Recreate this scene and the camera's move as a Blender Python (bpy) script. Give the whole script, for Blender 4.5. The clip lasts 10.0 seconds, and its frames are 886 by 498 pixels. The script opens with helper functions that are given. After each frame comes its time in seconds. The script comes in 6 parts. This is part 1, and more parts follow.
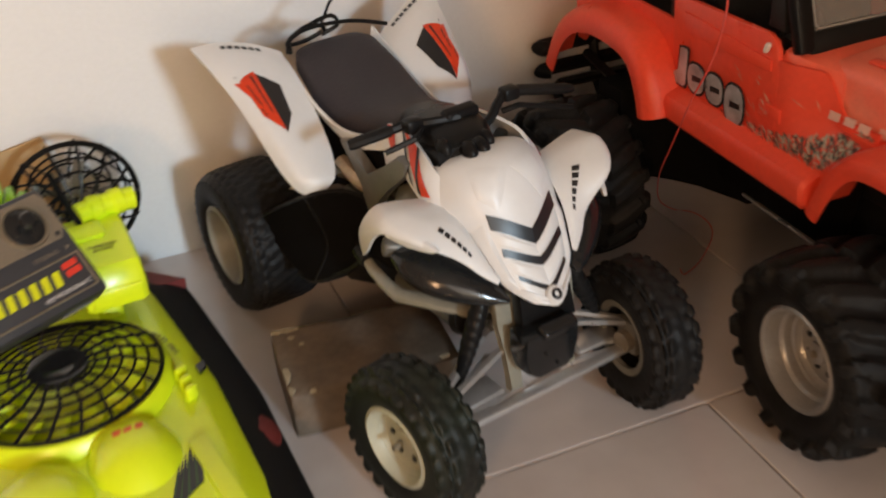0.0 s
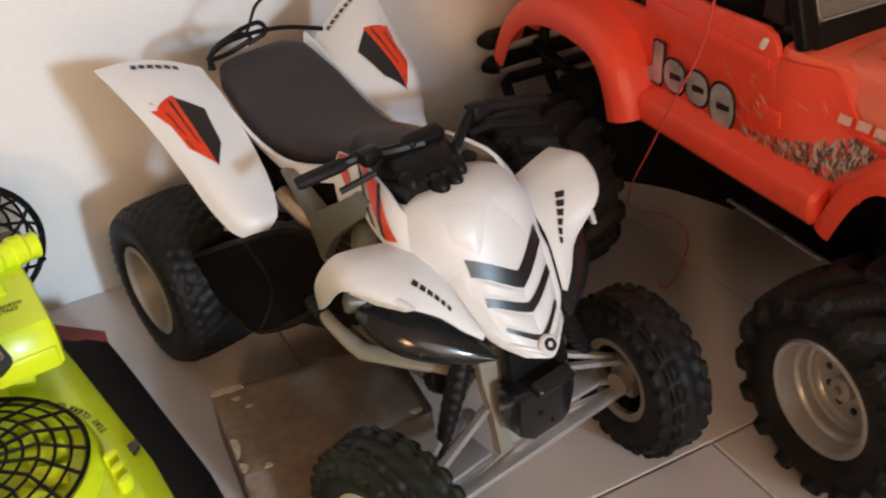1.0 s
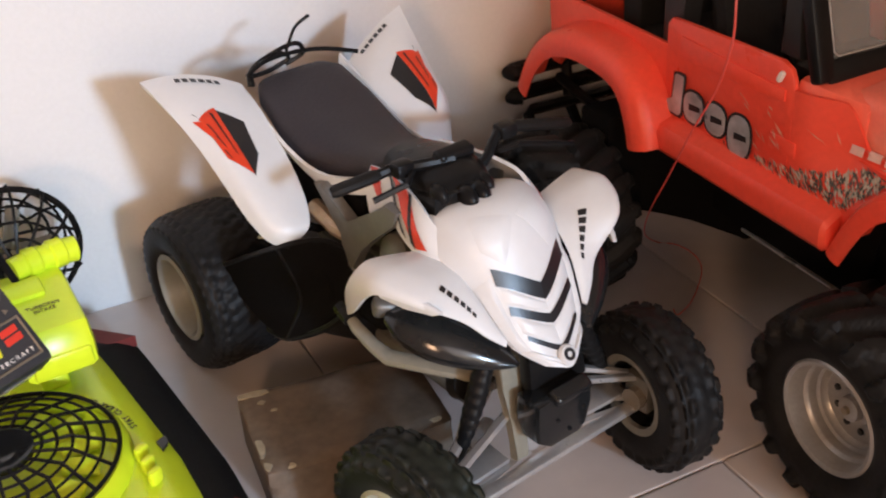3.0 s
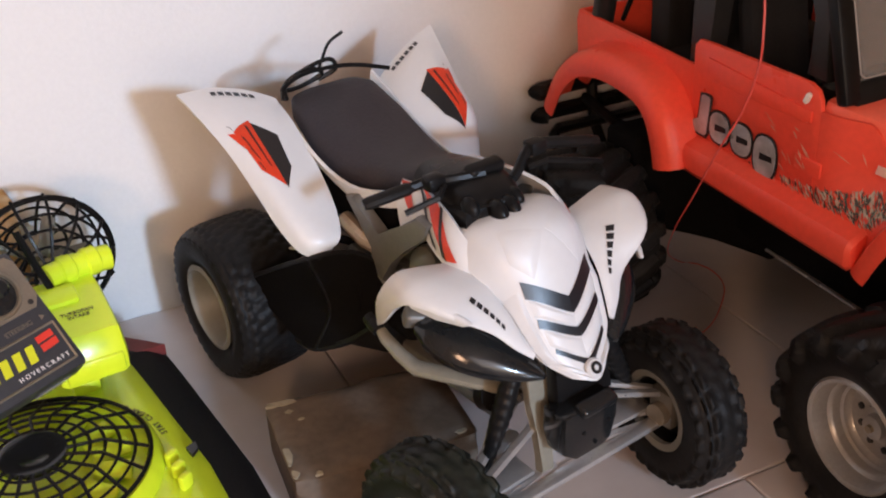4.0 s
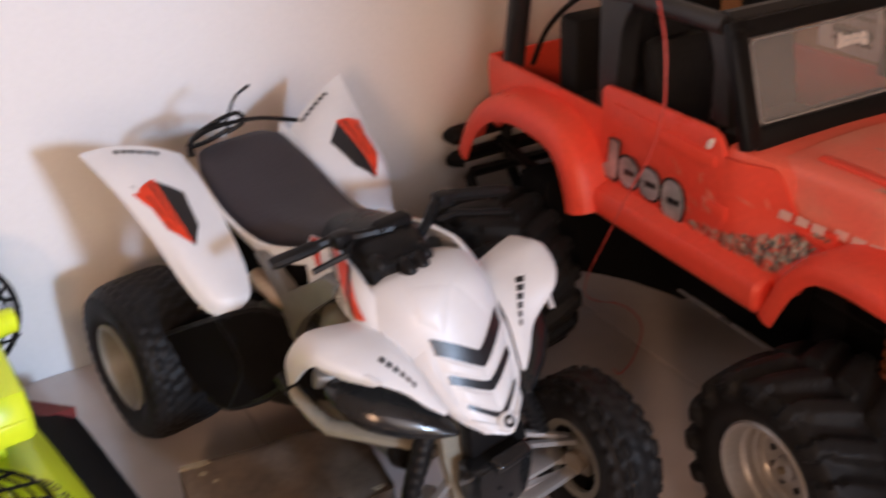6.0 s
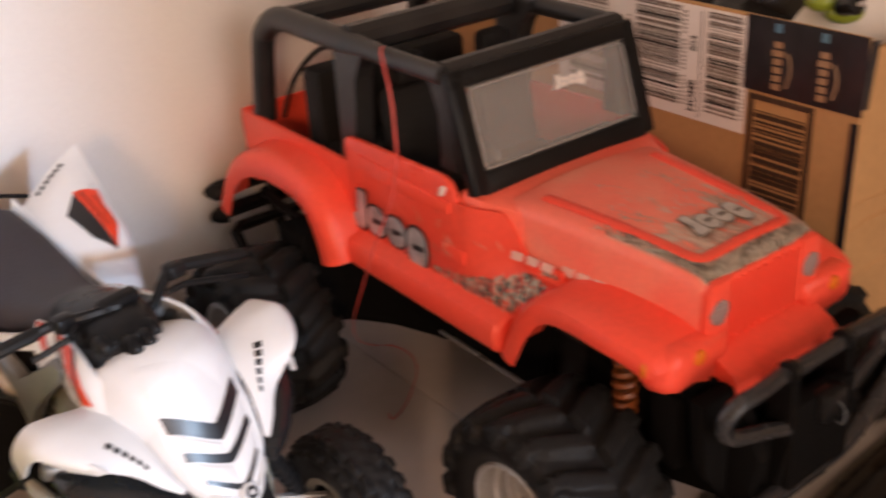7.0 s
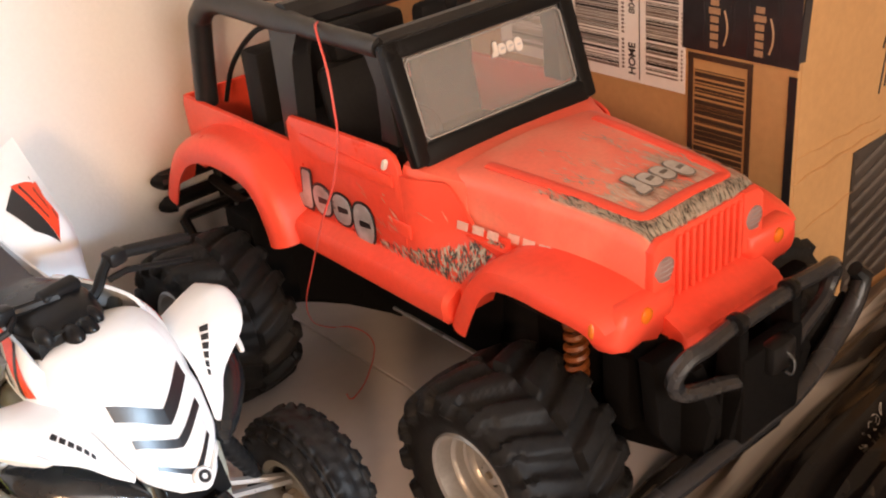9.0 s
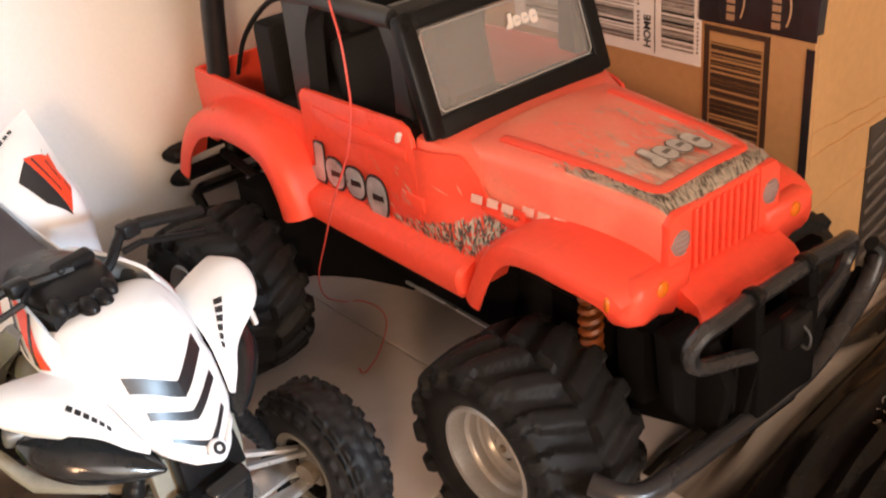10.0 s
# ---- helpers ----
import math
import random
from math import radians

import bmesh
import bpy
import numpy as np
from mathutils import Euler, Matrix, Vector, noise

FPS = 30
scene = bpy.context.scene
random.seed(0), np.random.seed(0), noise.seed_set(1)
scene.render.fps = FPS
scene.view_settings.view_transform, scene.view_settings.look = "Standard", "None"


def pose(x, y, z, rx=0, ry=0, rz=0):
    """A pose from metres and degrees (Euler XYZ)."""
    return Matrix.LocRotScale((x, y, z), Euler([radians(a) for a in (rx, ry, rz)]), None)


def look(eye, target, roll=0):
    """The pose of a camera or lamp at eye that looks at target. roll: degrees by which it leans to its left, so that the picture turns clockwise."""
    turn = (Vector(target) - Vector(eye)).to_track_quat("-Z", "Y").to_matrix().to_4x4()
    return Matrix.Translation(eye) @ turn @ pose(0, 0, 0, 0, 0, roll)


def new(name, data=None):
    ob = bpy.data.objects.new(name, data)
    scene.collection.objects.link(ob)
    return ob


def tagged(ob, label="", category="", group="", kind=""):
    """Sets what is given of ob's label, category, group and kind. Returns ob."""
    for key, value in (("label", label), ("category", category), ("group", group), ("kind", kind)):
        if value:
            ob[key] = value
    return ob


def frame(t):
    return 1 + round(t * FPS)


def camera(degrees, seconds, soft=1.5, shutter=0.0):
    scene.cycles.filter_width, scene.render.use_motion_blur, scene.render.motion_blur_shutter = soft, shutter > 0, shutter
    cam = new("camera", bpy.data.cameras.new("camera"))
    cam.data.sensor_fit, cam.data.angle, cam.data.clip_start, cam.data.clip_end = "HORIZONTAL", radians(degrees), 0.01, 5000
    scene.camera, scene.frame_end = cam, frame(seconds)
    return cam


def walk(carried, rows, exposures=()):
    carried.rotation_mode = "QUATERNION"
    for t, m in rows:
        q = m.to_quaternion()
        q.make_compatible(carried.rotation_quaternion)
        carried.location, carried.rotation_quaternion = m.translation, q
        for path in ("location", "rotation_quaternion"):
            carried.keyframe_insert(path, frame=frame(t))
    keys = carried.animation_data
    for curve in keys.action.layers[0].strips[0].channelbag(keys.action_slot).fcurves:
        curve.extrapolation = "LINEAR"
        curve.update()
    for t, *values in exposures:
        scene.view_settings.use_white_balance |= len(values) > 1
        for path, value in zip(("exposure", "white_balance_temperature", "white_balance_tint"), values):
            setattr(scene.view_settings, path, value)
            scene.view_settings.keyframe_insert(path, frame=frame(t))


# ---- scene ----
cam = camera(44.9, 10.0, soft=2.0, shutter=0.9)
PATH = [
    (0.00, (-0.6816, -0.7070, 0.6340), (-0.3921, 0.1031, 0.1242), -4.93),
    (0.50, (-0.6672, -0.5880, 0.6223), (-0.3484, 0.1954, 0.0887), -6.33),
    (1.00, (-0.6661, -0.5600, 0.6243), (-0.3107, 0.1997, 0.0796), -5.48),
    (1.50, (-0.6740, -0.5700, 0.6256), (-0.3059, 0.1887, 0.0882), -4.75),
    (2.00, (-0.6792, -0.5780, 0.6219), (-0.3139, 0.1900, 0.0959), -4.43),
    (2.50, (-0.6862, -0.5840, 0.6212), (-0.3220, 0.1902, 0.1037), -4.02),
    (4.00, (-0.7152, -0.5990, 0.6227), (-0.3603, 0.1973, 0.1328), -3.10),
    (4.50, (-0.7150, -0.5980, 0.6257), (-0.3593, 0.2006, 0.1401), -2.99),
    (5.00, (-0.7038, -0.5970, 0.6301), (-0.3469, 0.2022, 0.1465), -2.99),
    (5.20, (-0.7027, -0.5950, 0.6321), (-0.3418, 0.2032, 0.1497), -2.98),
    (6.30, (-0.6690, -0.5960, 0.6464), (-0.2211, 0.1671, 0.1804), -3.09),
    (6.50, (-0.6496, -0.6080, 0.6535), (-0.1749, 0.1402, 0.1899), -3.23),
    (7.00, (-0.6063, -0.6340, 0.6594), (-0.0699, 0.0737, 0.1995), -3.68),
    (7.50, (-0.5984, -0.6420, 0.6570), (-0.0321, 0.0360, 0.1883), -4.29),
    (8.00, (-0.5927, -0.6490, 0.6497), (-0.0356, 0.0354, 0.1795), -5.62),
    (8.50, (-0.5888, -0.6520, 0.6475), (-0.0374, 0.0363, 0.1762), -6.04),
    (9.00, (-0.5920, -0.6470, 0.6437), (-0.0388, 0.0396, 0.1720), -5.93),
    (9.50, (-0.5941, -0.6450, 0.6418), (-0.0453, 0.0419, 0.1654), -5.95),
    (10.00, (-0.5952, -0.6420, 0.6398), (-0.0553, 0.0426, 0.1501), -6.08),
]
EXPOSURE = [(0.0, -0.28, 7000, 10), (0.5, -0.27, 6800, 10), (1.0, -0.11, 6600, 11), (2.0, 0.08, 6400, 13), (2.7, 0.07, 6250, 14), (4.0, -0.04, 6120, 17), (5.2, -0.09, 6150, 19),
            (6.4, 0.0, 6200, 21), (7.0, 0.40, 6250, 17), (7.5, 0.80, 6330, 13), (8.2, 0.97, 6350, 11), (10.0, 0.97, 6350, 11)]
walk(cam, [(t, look(eye, target, roll)) for t, eye, target, roll in PATH], EXPOSURE)

# ---- light ----
SUN_WAY = Vector((-0.142, 0.957, -0.273)).normalized()
world = bpy.data.worlds.new("world")
scene.world = world
world.use_nodes = True
sky = world.node_tree.nodes.new("ShaderNodeTexSky")
sky.sky_type = "NISHITA"
sky.sun_disc = False
sky.sun_elevation = math.asin(-SUN_WAY.z)
sky.sun_rotation = math.atan2(-SUN_WAY.x, -SUN_WAY.y)
world.node_tree.links.new(sky.outputs[0], world.node_tree.nodes["Background"].inputs[0])
world.node_tree.nodes["Background"].inputs[1].default_value = 0.08
sun = new("sun", bpy.data.lights.new("sun", "SUN"))
sun.data.energy, sun.data.angle, sun.data.color = 1.95, radians(4.5), (0.54, 0.775, 1.0)
sun.matrix_world = Matrix.Translation((0.5, -6, 2.5)) @ SUN_WAY.to_track_quat("-Z", "Y").to_matrix().to_4x4()
# Area lamp standing in for daylight at the unseen opening, warmed to tint shade.
opening_fill = new("opening_fill", bpy.data.lights.new("opening_fill", "AREA"))
opening_fill.data.shape, opening_fill.data.size, opening_fill.data.size_y = "RECTANGLE", 1.7, 2.0
opening_fill.data.energy, opening_fill.data.color = 29, (1.0, 0.82, 0.68)
opening_fill.matrix_world = look((-0.62, -3.12, 1.1), (-0.62, 0, 1.1))
# Added warm fill aimed at the left wall; no such lamp is seen.
lamp = new("left_wall_fill", bpy.data.lights.new("left_wall_fill", "AREA"))
lamp.data.shape, lamp.data.size = "DISK", 0.35
lamp.data.energy, lamp.data.color, lamp.data.spread = 3.4, (1.0, 0.60, 0.33), radians(70)
lamp.matrix_world = look((-1.80, -2.10, 1.05), (-0.80, 0.447, 0.22))


# ---- materials ----
def material(name, color, rough=0.5, metal=0.0, scale=60.0, vary=0.08, bump=0.05, tint=None, stain=8.0, stain_amount=0.15,
             coat=0.0, spec=0.5, transmission=0.0, bump_scale=None, alpha=1.0, rough_vary=0.1):
    """A surface with fine grain and larger stains: color, and tint where the stains lie."""
    m = bpy.data.materials.new(name)
    m.use_nodes = True
    n, l = m.node_tree.nodes, m.node_tree.links
    bsdf = n["Principled BSDF"]
    co = n.new("ShaderNodeTexCoord")
    fine = n.new("ShaderNodeTexNoise")
    fine.inputs["Scale"].default_value = scale
    fine.inputs["Detail"].default_value = 5
    big = n.new("ShaderNodeTexNoise")
    big.inputs["Scale"].default_value = stain
    big.inputs["Detail"].default_value = 4
    for tex in (fine, big):
        l.new(co.outputs["Object"], tex.inputs["Vector"])
    ramp = n.new("ShaderNodeMapRange")
    ramp.inputs["From Min"].default_value, ramp.inputs["From Max"].default_value = 0.42, 0.7
    ramp.inputs["To Max"].default_value = stain_amount
    l.new(big.outputs["Fac"], ramp.inputs["Value"])
    mix = n.new("ShaderNodeMix")
    mix.data_type = "RGBA"
    l.new(ramp.outputs[0], mix.inputs["Factor"])
    mix.inputs["A"].default_value = (*color, 1)
    t = tint or tuple(c * 0.6 for c in color)
    mix.inputs["B"].default_value = (*t, 1)
    grain = n.new("ShaderNodeMix")
    grain.data_type, grain.blend_type = "RGBA", "MULTIPLY"
    grain.inputs["Factor"].default_value = 1
    g = n.new("ShaderNodeMapRange")
    g.inputs["From Min"].default_value, g.inputs["From Max"].default_value = 0.25, 0.75
    g.inputs["To Min"].default_value, g.inputs["To Max"].default_value = 1 - vary, 1 + vary
    l.new(fine.outputs["Fac"], g.inputs["Value"])
    rgb = n.new("ShaderNodeCombineColor")
    for i in range(3):
        l.new(g.outputs[0], rgb.inputs[i])
    l.new(mix.outputs["Result"], grain.inputs["A"])
    l.new(rgb.outputs[0], grain.inputs["B"])
    l.new(grain.outputs["Result"], bsdf.inputs["Base Color"])
    r = n.new("ShaderNodeMapRange")
    r.inputs["To Min"].default_value, r.inputs["To Max"].default_value = max(0.02, rough - rough_vary), min(1, rough + rough_vary)
    l.new(big.outputs["Fac"], r.inputs["Value"])
    l.new(r.outputs[0], bsdf.inputs["Roughness"])
    if bump:
        b = n.new("ShaderNodeBump")
        b.inputs["Strength"].default_value = bump
        b.inputs["Distance"].default_value = 0.002
        if bump_scale:
            bt = n.new("ShaderNodeTexNoise")
            bt.inputs["Scale"].default_value = bump_scale
            l.new(co.outputs["Object"], bt.inputs["Vector"])
            l.new(bt.outputs["Fac"], b.inputs["Height"])
        else:
            l.new(fine.outputs["Fac"], b.inputs["Height"])
        l.new(b.outputs["Normal"], bsdf.inputs["Normal"])
    bsdf.inputs["Metallic"].default_value = metal
    bsdf.inputs["Coat Weight"].default_value = coat
    bsdf.inputs["Specular IOR Level"].default_value = spec
    bsdf.inputs["Transmission Weight"].default_value = transmission
    bsdf.inputs["Alpha"].default_value = alpha
    return m


M = {}
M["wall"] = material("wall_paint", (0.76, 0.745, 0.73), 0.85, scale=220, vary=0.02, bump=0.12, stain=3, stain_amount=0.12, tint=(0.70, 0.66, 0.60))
# Tints for unseen walls and ceiling, chosen so their bounce warms the shade.
M["warm_bounce"] = material("warm_bounce_paint", (0.72, 0.55, 0.38), 0.85, scale=200, vary=0.02, bump=0.1, stain=2)
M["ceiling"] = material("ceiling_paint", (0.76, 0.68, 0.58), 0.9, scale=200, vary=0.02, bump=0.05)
M["tile"] = material("floor_tile_glaze", (0.61, 0.545, 0.515), 0.16, scale=35, vary=0.04, bump=0.01, stain=7, stain_amount=0.35, tint=(0.54, 0.465, 0.42))
M["grout"] = material("grout", (0.54, 0.48, 0.44), 0.9, scale=300, vary=0.1, bump=0.2)
M["red"] = material("red_plastic", (0.93, 0.085, 0.045), 0.34, scale=180, vary=0.05, bump=0.03, stain=14, stain_amount=0.28, tint=(0.76, 0.11, 0.06), rough_vary=0.15, spec=0.35)
# Dust on the red, plus a lighter sheen put into the base colour.
M["red_dust_sheen"] = material("dusty_sheen_red_plastic", (0.93, 0.14, 0.085), 0.38, scale=260, vary=0.05, bump=0.03, stain=16, stain_amount=0.35, tint=(0.74, 0.24, 0.15), rough_vary=0.15)
M["black"] = material("black_plastic", (0.0095, 0.0092, 0.0095), 0.3, scale=200, vary=0.15, bump=0.05, stain=20, stain_amount=0.35, tint=(0.016, 0.015, 0.0145), spec=0.13)
M["black_gloss"] = material("glossy_black_plastic", (0.012, 0.013, 0.014), 0.16, scale=150, vary=0.1, bump=0.01, stain=18, stain_amount=0.3, tint=(0.03, 0.03, 0.03))
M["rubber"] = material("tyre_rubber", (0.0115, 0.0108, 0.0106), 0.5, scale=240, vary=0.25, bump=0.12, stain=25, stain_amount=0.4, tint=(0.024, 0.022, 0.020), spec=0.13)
# Greenish sheen of the left front tyre, put into its colour.
M["rubber_green_sheen"] = material("green_sheen_rubber", (0.011, 0.012, 0.010), 0.5, scale=240, vary=0.25, bump=0.12, stain=20, stain_amount=0.5, tint=(0.018, 0.026, 0.014), spec=0.3)
M["silver"] = material("silver_paint", (0.40, 0.392, 0.38), 0.36, metal=0.5, scale=300, vary=0.08, bump=0.03, stain=30, stain_amount=0.3, tint=(0.32, 0.29, 0.26))
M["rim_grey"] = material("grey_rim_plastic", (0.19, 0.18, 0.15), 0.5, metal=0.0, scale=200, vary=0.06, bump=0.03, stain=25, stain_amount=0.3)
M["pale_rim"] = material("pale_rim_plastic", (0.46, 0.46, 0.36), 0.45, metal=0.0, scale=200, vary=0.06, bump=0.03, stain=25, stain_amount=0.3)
M["chrome"] = material("silver_paint_bright", (0.60, 0.585, 0.575), 0.30, metal=0.65, scale=300, vary=0.06, bump=0.03, stain=30, stain_amount=0.25)
M["frame_grey"] = material("grey_frame_plastic", (0.175, 0.166, 0.15), 0.42, metal=0.25, scale=200, vary=0.08, bump=0.04, stain=22, stain_amount=0.4, tint=(0.12, 0.11, 0.095))
M["frame_pale"] = material("pale_grey_frame_plastic", (0.28, 0.26, 0.205), 0.45, metal=0.15, scale=200, vary=0.08, bump=0.04, stain=22, stain_amount=0.4, tint=(0.26, 0.235, 0.18))
M["black_satin"] = material("satin_black_tube", (0.022, 0.022, 0.024), 0.26, scale=200, vary=0.15, bump=0.03, stain=20, stain_amount=0.3, tint=(0.04, 0.038, 0.037))
M["white"] = material("white_plastic", (0.73, 0.725, 0.72), 0.36, scale=150, vary=0.015, bump=0.008, stain=10, stain_amount=0.15, tint=(0.66, 0.64, 0.61), coat=0.08)
M["seat"] = material("seat_vinyl", (0.023, 0.0185, 0.024), 0.58, scale=420, vary=0.2, bump=0.25, stain=18, stain_amount=0.4, tint=(0.034, 0.028, 0.034))
M["decal_black"] = material("black_sticker", (0.016, 0.016, 0.018), 0.35, scale=300, vary=0.1, bump=0.02)
M["decal_red"] = material("red_sticker", (0.72, 0.055, 0.018), 0.32, scale=90, vary=0.12, bump=0.0, stain=60, stain_amount=0.3, tint=(0.35, 0.02, 0.01))
M["decal_grey"] = material("grey_sticker", (0.42, 0.43, 0.45), 0.3, metal=0.4, scale=60, vary=0.3, bump=0.0, stain=40, stain_amount=0.8, tint=(0.60, 0.60, 0.62))
M["decal_white"] = material("white_sticker", (0.78, 0.72, 0.68), 0.4, scale=200, vary=0.05, bump=0.0, stain=60, stain_amount=0.3)
M["lime"] = material("lime_plastic", (0.78, 0.94, 0.024), 0.30, scale=150, vary=0.02, bump=0.01, stain=9, stain_amount=0.15, tint=(0.50, 0.66, 0.02), coat=0.2)
M["lime_green"] = material("green_plastic", (0.30, 0.72, 0.03), 0.3, scale=150, vary=0.03, bump=0.01)
M["dark_green"] = material("dark_green_sticker", (0.03, 0.085, 0.02), 0.4, scale=200, vary=0.1, bump=0.0)
M["skirt"] = material("skirt_fabric", (0.009, 0.0085, 0.0085), 0.75, scale=500, vary=0.25, bump=0.3, stain=12, stain_amount=0.3, tint=(0.016, 0.015, 0.014), spec=0.15)
M["skirt_red"] = material("red_skirt_fabric", (0.15, 0.018, 0.016), 0.6, scale=400, vary=0.15, bump=0.2, stain=14, stain_amount=0.4)
M["amber"] = material("amber_lens", (0.75, 0.17, 0.008), 0.2, scale=120, vary=0.1, bump=0.1)
M["spring"] = material("orange_spring_paint", (0.19, 0.047, 0.007), 0.4, scale=160, vary=0.2, bump=0.1, stain=60, stain_amount=0.5)
M["lens_grey"] = material("lamp_lens", (0.30, 0.19, 0.18), 0.22, scale=120, vary=0.05, bump=0.02)
M["card"] = material("corrugated_cardboard", (0.53, 0.295, 0.12), 0.82, scale=120, vary=0.06, bump=0.06, stain=7, stain_amount=0.3, tint=(0.43, 0.225, 0.085))
M["tape"] = material("black_tape", (0.020, 0.019, 0.022), 0.24, scale=60, vary=0.15, bump=0.12, stain=12, stain_amount=0.5, tint=(0.035, 0.034, 0.04), bump_scale=25)
M["paper"] = material("label_paper", (0.90, 0.86, 0.82), 0.6, scale=150, vary=0.03, bump=0.03, stain=10)
M["ink"] = material("printing_ink", (0.022, 0.017, 0.015), 0.6, scale=200, vary=0.2, bump=0.0)
M["brown_ink"] = material("box_ink", (0.055, 0.026, 0.012), 0.7, scale=200, vary=0.25, bump=0.0)
M["tan_ink"] = material("tan_ink", (0.40, 0.24, 0.13), 0.5, scale=200, vary=0.15, bump=0.0)
M["blue_ink"] = material("blue_ink", (0.10, 0.22, 0.32), 0.5, scale=200, vary=0.15, bump=0.0)
M["wood"] = material("weathered_block", (0.145, 0.105, 0.074), 0.7, scale=110, vary=0.2, bump=0.3, stain=16, stain_amount=0.8, tint=(0.085, 0.068, 0.052))
M["worn"] = material("chipped_edge", (0.36, 0.31, 0.22), 0.8, scale=120, vary=0.2, bump=0.2, stain=40)
M["bronze"] = material("bronze_faceplate", (0.30, 0.25, 0.19), 0.35, metal=0.5, scale=400, vary=0.08, bump=0.03)
M["remote"] = material("remote_plastic", (0.045, 0.045, 0.050), 0.4, scale=250, vary=0.1, bump=0.04)
M["yellow_ink"] = material("yellow_ink", (0.70, 0.72, 0.02), 0.4, scale=200, vary=0.05, bump=0.0)
M["red_ink"] = material("red_ink", (0.72, 0.05, 0.03), 0.4, scale=200, vary=0.05, bump=0.0)
M["wire_red"] = material("red_wire", (0.72, 0.09, 0.07), 0.35, scale=200, vary=0.05, bump=0.0)
M["bag_white"] = material("white_plastic_bag", (0.75, 0.70, 0.64), 0.35, scale=40, vary=0.05, bump=0.3, bump_scale=18)
M["film"] = material("black_plastic_film", (0.016, 0.014, 0.013), 0.18, scale=30, vary=0.2, bump=0.25, bump_scale=14)
M["steel"] = material("steel_pin", (0.42, 0.36, 0.27), 0.45, metal=0.9, scale=300, vary=0.05, bump=0.0)
M["tan_metal"] = material("tan_plated_metal", (0.46, 0.34, 0.23), 0.35, metal=0.4, scale=300, vary=0.08, bump=0.03)
M["wood_tan"] = material("tan_card", (0.45, 0.30, 0.15), 0.8, scale=100, vary=0.06, bump=0.05)


def glass(name, color, rough, alpha):
    m = bpy.data.materials.new(name)
    m.use_nodes = True
    n, l = m.node_tree.nodes, m.node_tree.links
    n.remove(n["Principled BSDF"])
    clear, dust, mix = n.new("ShaderNodeBsdfTransparent"), n.new("ShaderNodeBsdfPrincipled"), n.new("ShaderNodeMixShader")
    dust.inputs["Base Color"].default_value, dust.inputs["Roughness"].default_value = (*color, 1), rough
    tex, co = n.new("ShaderNodeTexNoise"), n.new("ShaderNodeTexCoord")
    tex.inputs["Scale"].default_value, tex.inputs["Detail"].default_value = 22, 6
    l.new(co.outputs["Object"], tex.inputs["Vector"])
    r = n.new("ShaderNodeMapRange")
    r.inputs["To Min"].default_value, r.inputs["To Max"].default_value = alpha - 0.05, alpha + 0.05
    l.new(tex.outputs["Fac"], r.inputs["Value"])
    l.new(r.outputs[0], mix.inputs[0])
    l.new(clear.outputs[0], mix.inputs[1])
    l.new(dust.outputs[0], mix.inputs[2])
    l.new(mix.outputs[0], n["Material Output"].inputs["Surface"])
    return m


M["glass"] = glass("dusty_windshield", (0.42, 0.41, 0.40), 0.10, 0.29)


# ---- mesh helpers ----
def ease(x, a, b):
    """0 below a, 1 above b, smooth between."""
    t = min(max((x - a) / (b - a), 0), 1)
    return t * t * (3 - 2 * t)


def part(name, bm, mat, parent=None, label="", smooth=True, angle=35):
    """Links a bmesh as one mesh object, under a thing or a part."""
    bmesh.ops.recalc_face_normals(bm, faces=bm.faces)
    smooth = smooth and mat not in ("card", "tile")
    me = bpy.data.meshes.new(name)
    if smooth:
        for f in bm.faces:
            f.smooth = True
        for e in bm.edges:
            if len(e.link_faces) == 2 and e.calc_face_angle(0) > radians(angle):
                e.smooth = False
    bm.to_mesh(me)
    bm.free()
    me.materials.append(M[mat] if isinstance(mat, str) else mat)
    ob = new(name, me)
    if parent:
        ob.parent = parent
    if label:
        tagged(ob, label)
    return ob


def thing(name, m, label, category, group="", kind=""):
    ob = new(name)
    ob.empty_display_size = 0.02
    ob.matrix_world = m
    return tagged(ob, label, category, group, kind)


def B():
    return bmesh.new()


def box(bm, c, s, bev=0.0, rot=None, seg=2):
    m = Matrix.Translation(c) @ (rot.to_4x4() if rot else Matrix.Identity(4)) @ Matrix.Diagonal((*s, 1))
    made = bmesh.ops.create_cube(bm, size=1, matrix=m)
    if bev:
        edges = list({e for v in made["verts"] for e in v.link_edges})
        bmesh.ops.bevel(bm, geom=edges, offset=bev, segments=seg, profile=0.5, affect="EDGES", clamp_overlap=True)
    return bm


def curve_through(pts, n=6, closed=False):
    """Points of a smooth curve through pts, n steps between two."""
    p = [Vector(q) for q in pts]
    out, k = [], len(p)
    for i in range(k if closed else k - 1):
        if closed:
            a, b, c, d = p[(i - 1) % k], p[i], p[(i + 1) % k], p[(i + 2) % k]
        else:
            a, b, c, d = p[max(i - 1, 0)], p[i], p[i + 1], p[min(i + 2, k - 1)]
        for j in range(n):
            t = j / n
            out.append(0.5 * (2 * b + (c - a) * t + (2 * a - 5 * b + 4 * c - d) * t * t + (3 * b - a - 3 * c + d) * t ** 3))
    if not closed:
        out.append(p[-1].copy())
    return out


